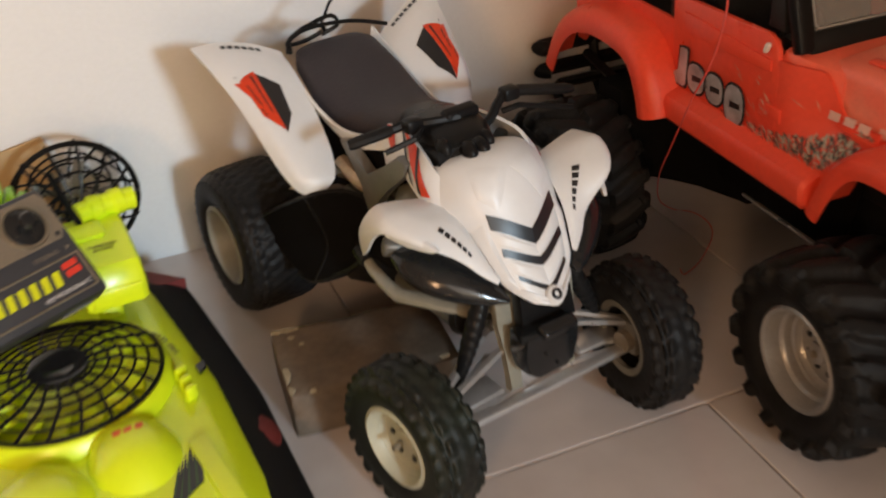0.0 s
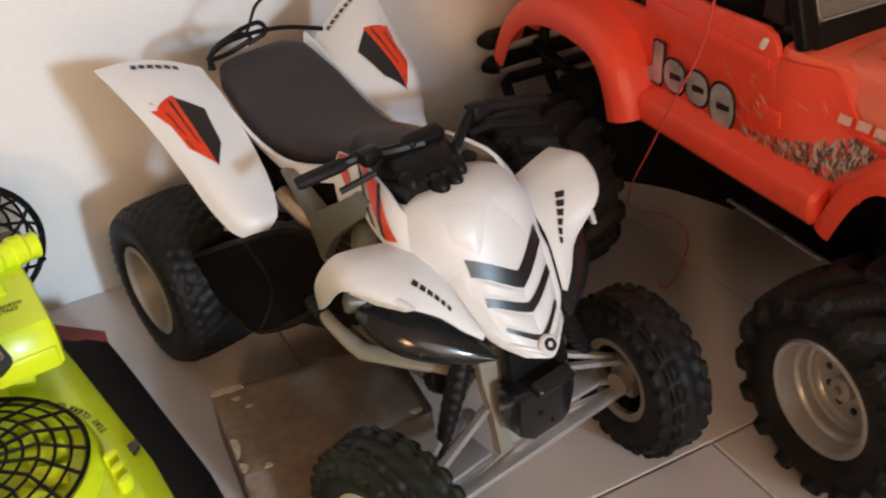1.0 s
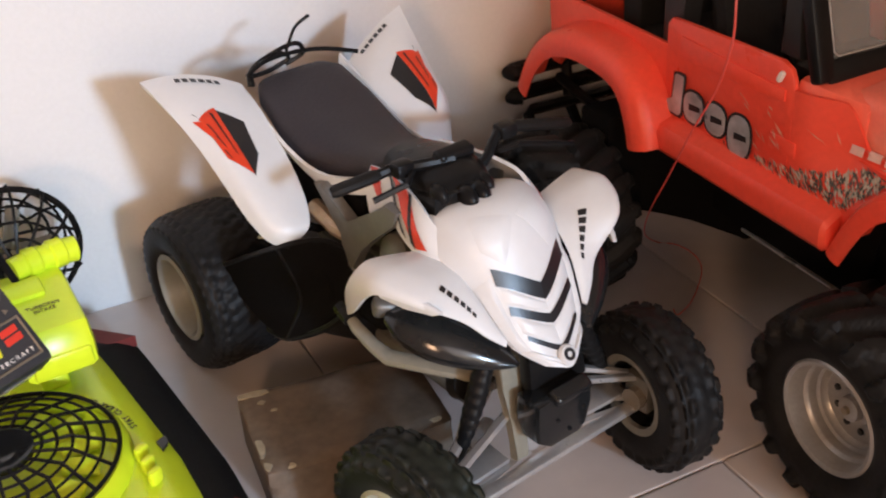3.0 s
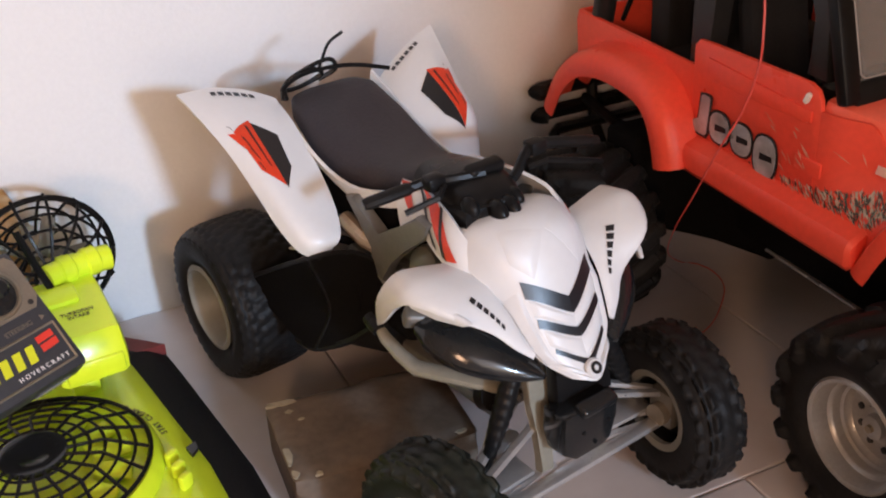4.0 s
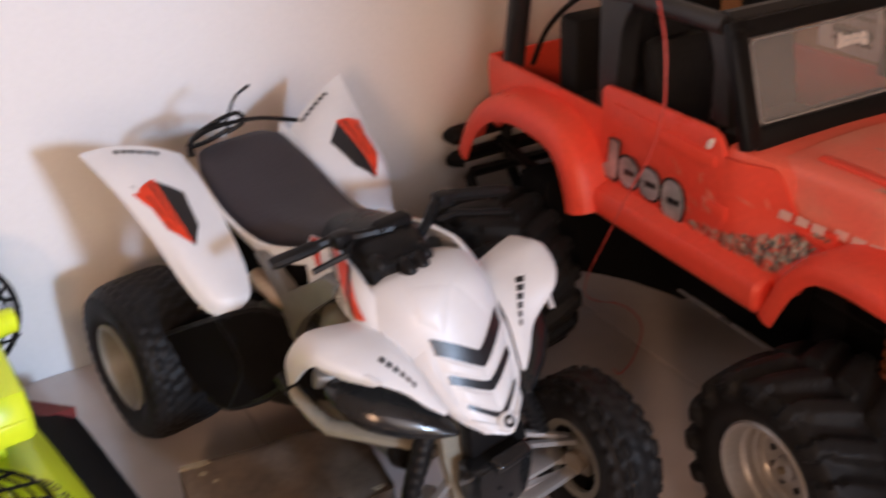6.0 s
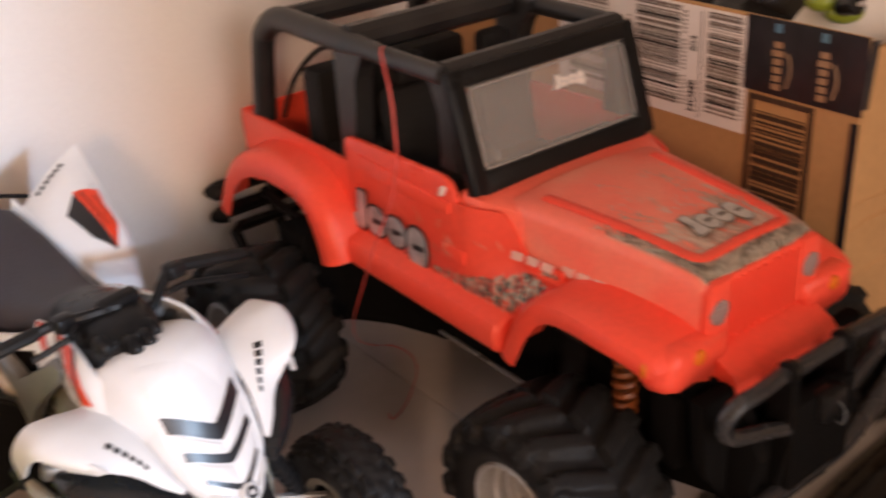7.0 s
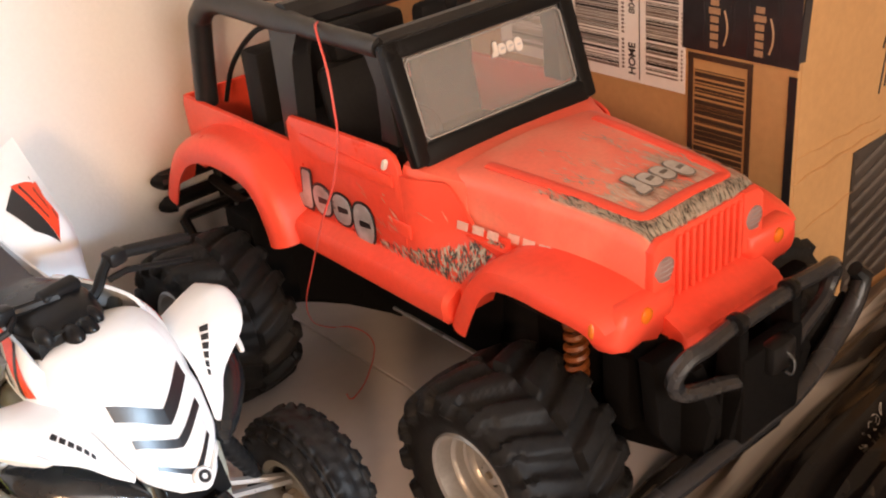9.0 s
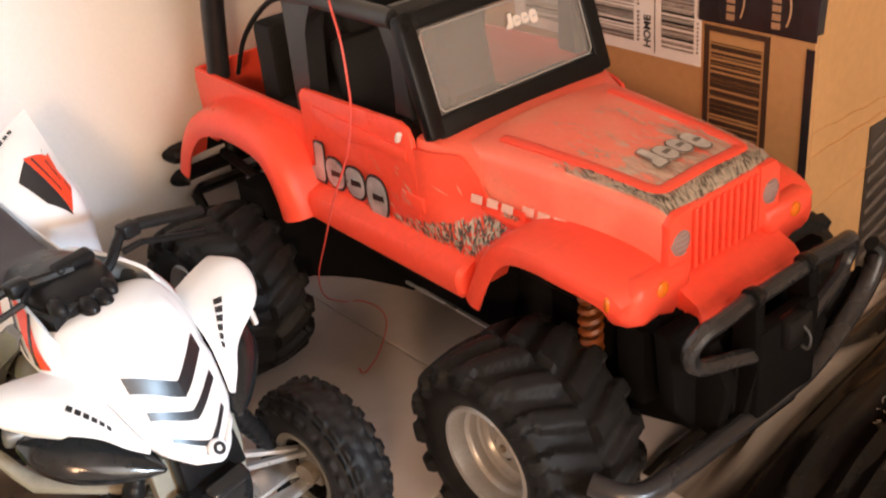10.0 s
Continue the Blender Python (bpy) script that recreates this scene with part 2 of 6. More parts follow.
def loft(bm, loops, cap=True, closed=True):
    rings = [[bm.verts.new(p) for p in lp] for lp in loops]
    k = len(rings[0])
    for a, b in zip(rings, rings[1:]):
        for i in range(k if closed else k - 1):
            j = (i + 1) % k
            bm.faces.new((a[i], a[j], b[j], b[i]))
    if cap and closed:
        bm.faces.new(rings[0])
        bm.faces.new(rings[-1])
    return bm


def tube(bm, pts, r, seg=8, closed=False, squash=1.0):
    """A tube along pts; r may be one radius or one for each point."""
    p = [Vector(q) for q in pts]
    n = len(p)
    rr = r if isinstance(r, (list, tuple)) else [r] * n
    up, loops = None, []
    for i in range(n):
        a, b = (p[(i - 1) % n], p[(i + 1) % n]) if closed else (p[max(i - 1, 0)], p[min(i + 1, n - 1)])
        d = (b - a).normalized()
        if up is None:
            up = Vector((0, 0, 1)) if abs(d.z) < 0.9 else Vector((1, 0, 0))
        side = d.cross(up).normalized()
        up = side.cross(d).normalized()
        loops.append([p[i] + rr[i] * (math.cos(2 * math.pi * k / seg) * side + squash * math.sin(2 * math.pi * k / seg) * up) for k in range(seg)])
    if closed:
        loops.append(loops[0])
        rings = [[bm.verts.new(q) for q in lp] for lp in loops[:-1]]
        for a, b in zip(rings, rings[1:] + rings[:1]):
            for i in range(seg):
                j = (i + 1) % seg
                bm.faces.new((a[i], a[j], b[j], b[i]))
        return bm
    return loft(bm, loops)


def lathe(bm, prof, seg=32, m=None, closed=False):
    """Turns prof, points (radius, height), about the local z axis; m lays it into place."""
    m = m or Matrix.Identity(4)
    rings = []
    for r, h in prof:
        if r < 1e-6:
            rings.append([bm.verts.new(m @ Vector((0, 0, h)))])
        else:
            rings.append([bm.verts.new(m @ Vector((r * math.cos(2 * math.pi * k / seg), r * math.sin(2 * math.pi * k / seg), h))) for k in range(seg)])
    pairs = list(zip(rings, rings[1:])) + ([(rings[-1], rings[0])] if closed else [])
    for a, b in pairs:
        for k in range(seg):
            j = (k + 1) % seg
            if len(a) == 1 and len(b) > 1:
                bm.faces.new((a[0], b[j], b[k]))
            elif len(b) == 1 and len(a) > 1:
                bm.faces.new((a[k], a[j], b[0]))
            elif len(a) > 1:
                bm.faces.new((a[k], a[j], b[j], b[k]))
    return bm


def normal_at(fn, u, v):
    e = 1e-3
    a, b = fn(min(u + e, 1), v) - fn(max(u - e, 0), v), fn(u, min(v + e, 1)) - fn(u, max(v - e, 0))
    n = a.cross(b)
    return n.normalized() if n.length > 1e-12 else Vector((0, 0, 1))


def sheet(bm, fn, nu, nv, thick):
    """A shell of that thickness on the surface fn(u, v), u and v from 0 to 1; it thickens against the normal."""
    top = [[fn(i / nu, j / nv) for j in range(nv + 1)] for i in range(nu + 1)]
    low = [[top[i][j] - thick * normal_at(fn, i / nu, j / nv) for j in range(nv + 1)] for i in range(nu + 1)]
    a = [[bm.verts.new(p) for p in row] for row in top]
    b = [[bm.verts.new(p) for p in row] for row in low]
    for i in range(nu):
        for j in range(nv):
            bm.faces.new((a[i][j], a[i + 1][j], a[i + 1][j + 1], a[i][j + 1]))
            bm.faces.new((b[i][j], b[i][j + 1], b[i + 1][j + 1], b[i + 1][j]))
    for i in range(nu):
        for j in (0, nv):
            bm.faces.new((a[i][j], a[i + 1][j], b[i + 1][j], b[i][j]))
    for j in range(nv):
        for i in (0, nu):
            bm.faces.new((a[i][j], a[i][j + 1], b[i][j + 1], b[i][j]))
    return bm


def patch(bm, fn, quad, n=5, off=0.0006):
    """A thin sticker on fn over a four-sided field of (u, v)."""
    def at(s, t):
        (u0, v0), (u1, v1), (u2, v2), (u3, v3) = quad
        u = (1 - s) * (1 - t) * u0 + s * (1 - t) * u1 + s * t * u2 + (1 - s) * t * u3
        v = (1 - s) * (1 - t) * v0 + s * (1 - t) * v1 + s * t * v2 + (1 - s) * t * v3
        return fn(u, v) + off * normal_at(fn, u, v)
    g = [[bm.verts.new(at(i / n, j / n)) for j in range(n + 1)] for i in range(n + 1)]
    for i in range(n):
        for j in range(n):
            bm.faces.new((g[i][j], g[i + 1][j], g[i + 1][j + 1], g[i][j + 1]))
    return bm


def raised(fn, quad, h, n=8):
    """A solid low relief of height h on fn over a four-sided field of (u, v)."""
    (u0, v0), (u1, v1), (u2, v2), (u3, v3) = quad

    def top(s, t):
        u = (1 - s) * (1 - t) * u0 + s * (1 - t) * u1 + s * t * u2 + (1 - s) * t * u3
        v = (1 - s) * (1 - t) * v0 + s * (1 - t) * v1 + s * t * v2 + (1 - s) * t * v3
        soft = ease(min(s, 1 - s, t, 1 - t), 0, 0.2)
        return fn(u, v) + (h * soft + math.copysign(0.00025, h)) * normal_at(fn, u, v)
    flip = 1 if normal_at(top, 0.5, 0.5).dot(normal_at(fn, (u0 + u2) / 2, (v0 + v2) / 2)) * h > 0 else -1
    return sheet(B(), top, n, n, flip * (abs(h) + 0.0012))


def prism(bm, poly, place, thick, bev=0.0):
    """An outline of (a, b) points, laid out by place(a, b, depth) from depth 0 to thick."""
    lo = [bm.verts.new(place(a, b, 0)) for a, b in poly]
    hi = [bm.verts.new(place(a, b, thick)) for a, b in poly]
    f0, f1 = bm.faces.new(lo), bm.faces.new(hi)
    n = len(poly)
    for i in range(n):
        j = (i + 1) % n
        bm.faces.new((lo[i], lo[j], hi[j], hi[i]))
    if bev:
        bmesh.ops.bevel(bm, geom=list(f0.edges) + list(f1.edges), offset=bev, segments=2, profile=0.5, affect="EDGES", clamp_overlap=True)
    return bm


def rows_surface(rows, bulge=0.0):
    """fn(u, v) through rows of points: u from row to row, v along each row."""
    rows = [[Vector(p) for p in r] for r in rows]

    def cat(p, t):
        k = len(p) - 1
        x = min(max(t, 0), 1) * k
        i = min(int(x), k - 1)
        f = x - i
        a, b, c, d = p[max(i - 1, 0)], p[i], p[i + 1], p[min(i + 2, k)]
        return 0.5 * (2 * b + (c - a) * f + (2 * a - 5 * b + 4 * c - d) * f * f + (3 * b - a - 3 * c + d) * f ** 3)

    def fn(u, v):
        return cat([cat(r, v) for r in rows], u)
    return fn


def mirror_rows(rows):
    return [[(-x, y, z) for x, y, z in r] for r in rows]


def text_mesh(name, body, size, mat, parent, m, label="", bold=0.0):
    cu = bpy.data.curves.new(name, "FONT")
    cu.body, cu.size, cu.align_x, cu.align_y, cu.extrude = body, size, "CENTER", "CENTER", 0.0002
    cu.offset = bold
    tmp = bpy.data.objects.new(name, cu)
    scene.collection.objects.link(tmp)
    me = bpy.data.meshes.new_from_object(tmp.evaluated_get(bpy.context.evaluated_depsgraph_get()))
    bpy.data.objects.remove(tmp)
    me.materials.append(M[mat])
    ob = new(name, me)
    ob.parent = parent
    ob.matrix_local = m
    return tagged(ob, label) if label else ob


# ---- room ----
WALL_Y = 0.447
FLOOR_X, FLOOR_Y = (-2.4, 2.2), (-3.2, WALL_Y)


def slab(name, lo, hi, mat, label, category, bev=0.0):
    c = [(a + b) / 2 for a, b in zip(lo, hi)]
    bm = box(B(), c, [b - a for a, b in zip(lo, hi)], bev)
    return tagged(part(name, bm, mat, smooth=False), label, category, kind="structure")


floor_ob = slab("floor", (-2.4, -3.2, -0.06), (2.2, WALL_Y, -0.004), "grout", "pale glazed tile floor with narrow joints", "floor")
slab("wall_north", (-2.5, WALL_Y, -0.06), (2.3, WALL_Y + 0.12, 2.5), "wall", "plain white painted plaster wall behind the toys", "wall")
# Unseen surroundings, added to close the room and bounce warm light.
slab("wall_west", (-2.5, -3.2, -0.06), (-2.4, WALL_Y, 2.5), "warm_bounce", "unseen side wall, tinted warm for bounced light", "wall")
slab("wall_east", (2.2, -3.2, -0.06), (2.3, WALL_Y, 2.5), "warm_bounce", "unseen side wall, tinted warm for bounced light", "wall")
slab("ceiling", (-2.5, -3.3, 2.5), (2.3, WALL_Y + 0.12, 2.6), "ceiling", "unseen ceiling, tinted warm for bounced light", "ceiling")
# Unseen south wall; the opening's edges cut the sunlight on the north wall.
slab("wall_south_1", (-2.5, -3.3, -0.06), (-1.5, -3.2, 2.5), "warm_bounce", "unseen wall beside the opening, added to limit the sunlight", "wall")
slab("wall_south_2", (0.27, -3.3, -0.06), (2.3, -3.2, 2.5), "warm_bounce", "unseen wall beside the opening, added to limit the sunlight", "wall")
slab("wall_south_3", (-1.5, -3.3, 2.15), (0.27, -3.2, 2.5), "warm_bounce", "unseen wall over the opening, added to limit the sunlight", "wall")
slab("ground", (-60, -90, -0.12), (60, -3.3, -0.07), "warm_bounce", "unseen paving outside the opening in the warm bounce tint", "ground")


# ---- wheels ----
def tread(style, ang, q):
    """Height, 0 to 1, of the tread at an angle and at q, which runs from -1 to 1 over the tread and on to 1.35 down the shoulder."""
    s, k = (1 if q > 0 else -1), abs(q)
    if style == "truck":
        n = 16
        a = (ang / (2 * math.pi) * n + (0.5 if s > 0 else 0) - 0.55 * k) % 1.0
        d = abs(a - 0.5) * 2
        wide = 0.56 if k < 0.95 else 0.40
        return ease(wide + 0.09 - d, 0, 0.16) * ease(k, 0.03, 0.08) * (1 - ease(k, 1.18, 1.34)) * (1.0 if k < 0.6 else 0.9)
    n, rows_n = (38, 7) if style == "wide" else (24, 3)
    row = (q * 0.5 + 0.5) * rows_n
    if k > 1.34:
        return 0.0
    a = (ang / (2 * math.pi) * n + 0.5 * (int(row) % 2) + 0.12 * math.sin(row * 2.0)) % 1.0
    middle = 1.0 if style == "wide" else 0.22 + 0.78 * ease(k, 0.5, 0.75)
    return middle * ease(0.78 - abs(a - 0.5) * 2, 0, 0.22) * ease(0.80 - abs(row % 1.0 - 0.5) * 2, 0, 0.25) * (1 - ease(k, *((1.0, 1.15) if style == "wide" else (1.16, 1.32))))


def tyre_mesh(m, radius, half, rim_r, style):
    deep = {"truck": 0.0075, "wide": 0.0022, "slim": 0.0032}[style]
    body = radius - deep
    base = [(rim_r - 0.002, 0.74), (rim_r + 0.0035, 0.88), (rim_r + 0.35 * (body - rim_r), 0.985), (rim_r + 0.62 * (body - rim_r), 1.0), (rim_r + 0.80 * (body - rim_r), 0.97), (rim_r + 0.92 * (body - rim_r), 0.90), (body - 0.0015, 0.78), (body + 0.0005, 0.5), (body + 0.001, 0.0)]
    if style == "slim":
        base = [(rim_r - 0.002, 0.78), (rim_r + 0.0035, 0.90), (rim_r + 0.35 * (body - rim_r), 0.99), (rim_r + 0.58 * (body - rim_r), 1.0), (rim_r + 0.76 * (body - rim_r), 0.93), (rim_r + 0.89 * (body - rim_r), 0.79), (body - 0.0018, 0.60), (body + 0.0003, 0.34), (body + 0.001, 0.0)]
    side = curve_through([(r, z * half, 0) for r, z in base], 5)
    prof = side + [Vector((p.x, -p.y, 0)) for p in side[-2::-1]]
    flat = (0.62 if style == "slim" else 0.78) * half
    seg = 224 if style == "truck" else 192
    bm, rings = B(), []
    for i, p in enumerate(prof):
        d = prof[min(i + 1, len(prof) - 1)] - prof[max(i - 1, 0)]
        nrm = Vector((-d.y, d.x, 0)).normalized()
        if nrm.x < 0 and p.x > body * 0.9:
            nrm = -nrm
        if p.x <= body * 0.9:
            nrm = Vector((0.3, math.copysign(1, p.y), 0)).normalized()
        q = p.y / flat if p.x > body - 0.003 else math.copysign(1 + (body - 0.003 - p.x) / (body - rim_r) * 0.9, p.y)
        ring = []
        for k in range(seg):
            a = 2 * math.pi * k / seg
            h = deep * tread(style, a, q) if p.x > rim_r + 0.35 * (body - rim_r) else 0.0
            r, z = p.x + nrm.x * h, p.y + nrm.y * h
            ring.append(bm.verts.new(m @ Vector((r * math.cos(a), r * math.sin(a), z))))
        rings.append(ring)
    for a, b in zip(rings, rings[1:]):
        for k in range(seg):
            j = (k + 1) % seg
            bm.faces.new((a[k], a[j], b[j], b[k]))
    return bm


def wheel(parent, c, radius, half, rim_r, side, style, rim_mat, tyre_mat, spin=0.0, steer=0.0):
    """A wheel on an axle along x; side: -1 or 1, where its outer face looks; steer: degrees about the upright."""
    m = Matrix.Translation(c) @ Matrix.Rotation(radians(steer), 4, "Z") @ Matrix.Rotation(radians(90) * side, 4, "Y") @ Matrix.Rotation(spin, 4, "Z")
    bm = B()
    lip = half * (0.95 if style == "wide" else 0.86)
    if style == "truck":
        # a deep dish: rolled lip, stepped barrel, flat face far inside and a stout hub
        face = half * 0.26
        prof = [(rim_r, -half * 0.8), (rim_r, lip - 0.004), (rim_r + 0.0035, lip), (rim_r + 0.001, lip + 0.002), (rim_r - 0.002, lip + 0.0005), (rim_r - 0.0032, lip - 0.005),
                (rim_r - 0.0042, half * 0.60), (rim_r * 0.855, half * 0.56), (rim_r * 0.84, half * 0.52), (rim_r * 0.825, half * 0.40), (rim_r * 0.775, half * 0.37), (rim_r * 0.76, face + 0.003),
                (rim_r * 0.71, face), (rim_r * 0.36, face), (rim_r * 0.34, face + 0.0035), (rim_r * 0.24, face + 0.004), (rim_r * 0.22, face + 0.010), (rim_r * 0.15, face + 0.011), (0, face + 0.011)]
    else:
        face = half * 0.31
        prof = [(rim_r, -half * 0.8), (rim_r, lip - 0.004), (rim_r + 0.0035, lip), (rim_r - 0.001, lip + 0.0015), (rim_r - 0.003, lip - 0.002),
                (rim_r - 0.006, half * 0.62), (rim_r * 0.82, half * 0.55), (rim_r * 0.78, half * 0.50), (rim_r * 0.75, half * 0.34), (rim_r * 0.70, half * 0.30),
                (rim_r * 0.62, half * 0.32), (rim_r * 0.32, half * 0.30), (rim_r * 0.29, half * 0.42), (rim_r * 0.18, half * 0.46), (0, half * 0.46)]
    lathe(bm, prof, 48, m)
    lathe(bm, [(rim_r - 0.0055, -half * 0.66), (rim_r - 0.005, -half * 0.84), (rim_r + 0.001, -half * 0.88), (rim_r, -half * 0.8)], 40, m)
    w = part("wheel", bm, rim_mat, parent)
    part("rim_well", lathe(B(), [(0, -half * 0.12), (rim_r * 0.3, -half * 0.14), (rim_r * 0.80, -half * 0.12), (rim_r - 0.0055, -half * 0.66)], 40, m), "black", w, "dark inside of the rim")
    # Black discs stand in for the dark holes in the rim face.
    n = 9 if style == "truck" else 6
    for k in range(n):
        a = 2 * math.pi * k / n + 0.2
        bm = lathe(B(), [(0, 0.0012), (0.0027, 0.001), (0.0031, -0.002)], 10, m @ Matrix.Translation((rim_r * 0.49 * math.cos(a), rim_r * 0.49 * math.sin(a), face + 0.0004)))
        part("rim_hole", bm, "decal_black", w)
    part("hub_cap", lathe(B(), [(0, face + 0.0145), (rim_r * 0.07, face + 0.014), (rim_r * 0.09, face + 0.006)], 12, m), "steel", w)
    part("tyre", tyre_mesh(m, radius, half, rim_r, style), tyre_mat, w, angle=60)
    return w


# ---- red off-road truck ----
def fender_surface(path, x_in, x_out, rise, lip):
    """A flare that follows an arch; path: (y, z) of its outer top edge from the rocker round the wheel."""
    p = curve_through([(0, y, z) for y, z in path], 6)
    n = len(p) - 1
    mid = Vector((0, sum(a[0] for a in path) / len(path), min(a[1] for a in path)))
    out = []
    for i in range(n + 1):
        d = (p[min(i + 3, n)] - p[max(i - 3, 0)]).normalized()
        w = Vector((0, -d.z, d.y))
        out.append(w if w.dot(p[i] - mid) > 0 else -w)

    def fn(u, v):
        x = min(max(u, 0), 1) * n
        i = min(int(x), n - 1)
        q, nrm = p[i].lerp(p[i + 1], x - i), out[i].lerp(out[i + 1], x - i).normalized()
        if v < 0.65:
            s = v / 0.65
            return Vector((x_in + (x_out - x_in) * s, q.y, q.z)) + nrm * (rise * (1 - s) - 0.004 * max(0, (s - 0.8) / 0.2) ** 2)
        s = (v - 0.65) / 0.35
        k = 0.2 * math.sin(s * math.pi)
        return Vector((x_out + (1 if x_out > 0 else -1) * 0.010 * k, q.y, q.z)) - nrm * (0.004 + lip * s)
    return fn


def emblem(parent, place, size, mats=("decal_grey", "decal_black"), label="silver emblem shapes with a dark outline"):
    """A slab and three ovals, plain shapes in place of a maker's name; place(a, b, depth)."""
    hook = [(0.12, 0.185), (0.14, 0.20), (0.21, 0.20), (0.225, 0.185), (0.205, -0.09), (0.18, -0.12), (0.04, -0.12), (0.02, -0.09), (0.04, -0.03), (0.10, 0.0)]
    mid = Vector((0.125, 0.02))

    def swell(p, g):
        v = Vector(p) - mid
        return (p[0] + g * math.copysign(1, v.x), p[1] + g * math.copysign(1, v.y))
    for grow, mat, d in ((0.020, mats[1], 0.0004), (0.0, mats[0], 0.0010)):
        name = label if mat == mats[0] else ""
        part("emblem_shape", prism(B(), [(x * size, y * size) for x, y in (swell(p, grow) for p in hook)], lambda x, y, z: place(x, y, z + d), 0.0006), mat, parent, name)
        for a, b, w, h in ((0.24, 0.0, 0.225, 0.235), (0.495, 0.0, 0.225, 0.235), (0.755, -0.03, 0.235, 0.31)):
            bm, n = B(), 20
            outer = []
            for k in range(n):
                t = 2 * math.pi * k / n
                c, s = math.cos(t), math.sin(t)
                c, s = math.copysign(abs(c) ** 0.8, c), math.copysign(abs(s) ** 0.8, s)
                outer.append(((a + w / 2 + (w / 2 + grow) * c) * size, (b + (h / 2 + grow) * s) * size))
            prism(bm, outer, lambda x, y, z: place(x, y, z + d), 0.0006)
            shape = part("emblem_shape", bm, mat, parent, name)
            if not grow:
                slit = [(a + 0.30 * w, b - 0.028), (a + 0.86 * w, b - 0.012), (a + 0.84 * w, b + 0.028), (a + 0.30 * w, b + 0.022)]
                part("slit", prism(B(), [(x * size, y * size) for x, y in slit], lambda x, y, z: place(x, y, z + d + 0.0003), 0.0006), mats[1], shape)


def streaks(name, mats, parent, place, count, seed, inside, lean, size, depth=0.0005, spread=0.5):
    """A printed splash of many short slivers; inside(a, b) tells where it lies, over the unit square."""
    rnd = random.Random(seed)
    bms = [B() for _ in mats]
    made = 0
    while made < count:
        a, b = rnd.random(), rnd.random()
        if not inside(a, b, rnd):
            continue
        made += 1
        k = rnd.randrange(len(mats))
        ang = lean + rnd.uniform(-spread, spread)
        ln, wd = size * rnd.uniform(0.4, 1.5), size * rnd.uniform(0.05, 0.16)
        c, s = math.cos(ang), math.sin(ang)
        pts = [(a + c * x - s * y, b + s * x + c * y) for x, y in ((-ln, 0), (0, -wd), (ln, 0), (0, wd))]
        bms[k].faces.new([bms[k].verts.new(place(x, y, depth + 0.0002 * k + 0.00003 * (made % 9))) for x, y in pts])
    for bm, mat in zip(bms, mats):
        tagged(part(name, bm, mat, parent, smooth=False), kind="stuff")


def tub_x(y, z):
    """Half width of the tub, which narrows before the doors."""
    inner = 0.113 - 0.0215 * ease(-y, 0.0, 0.062) - 0.12 * max(0, -y - 0.062)
    return 0.113 + (inner - 0.113) * ease(z, 0.203, 0.240)


TRUCK = pose(0.008, 0, 0, 0, 0, -1.2)
truck = thing("toy_truck", TRUCK, "large red plastic off-road toy truck with black roll cage", "toy truck")


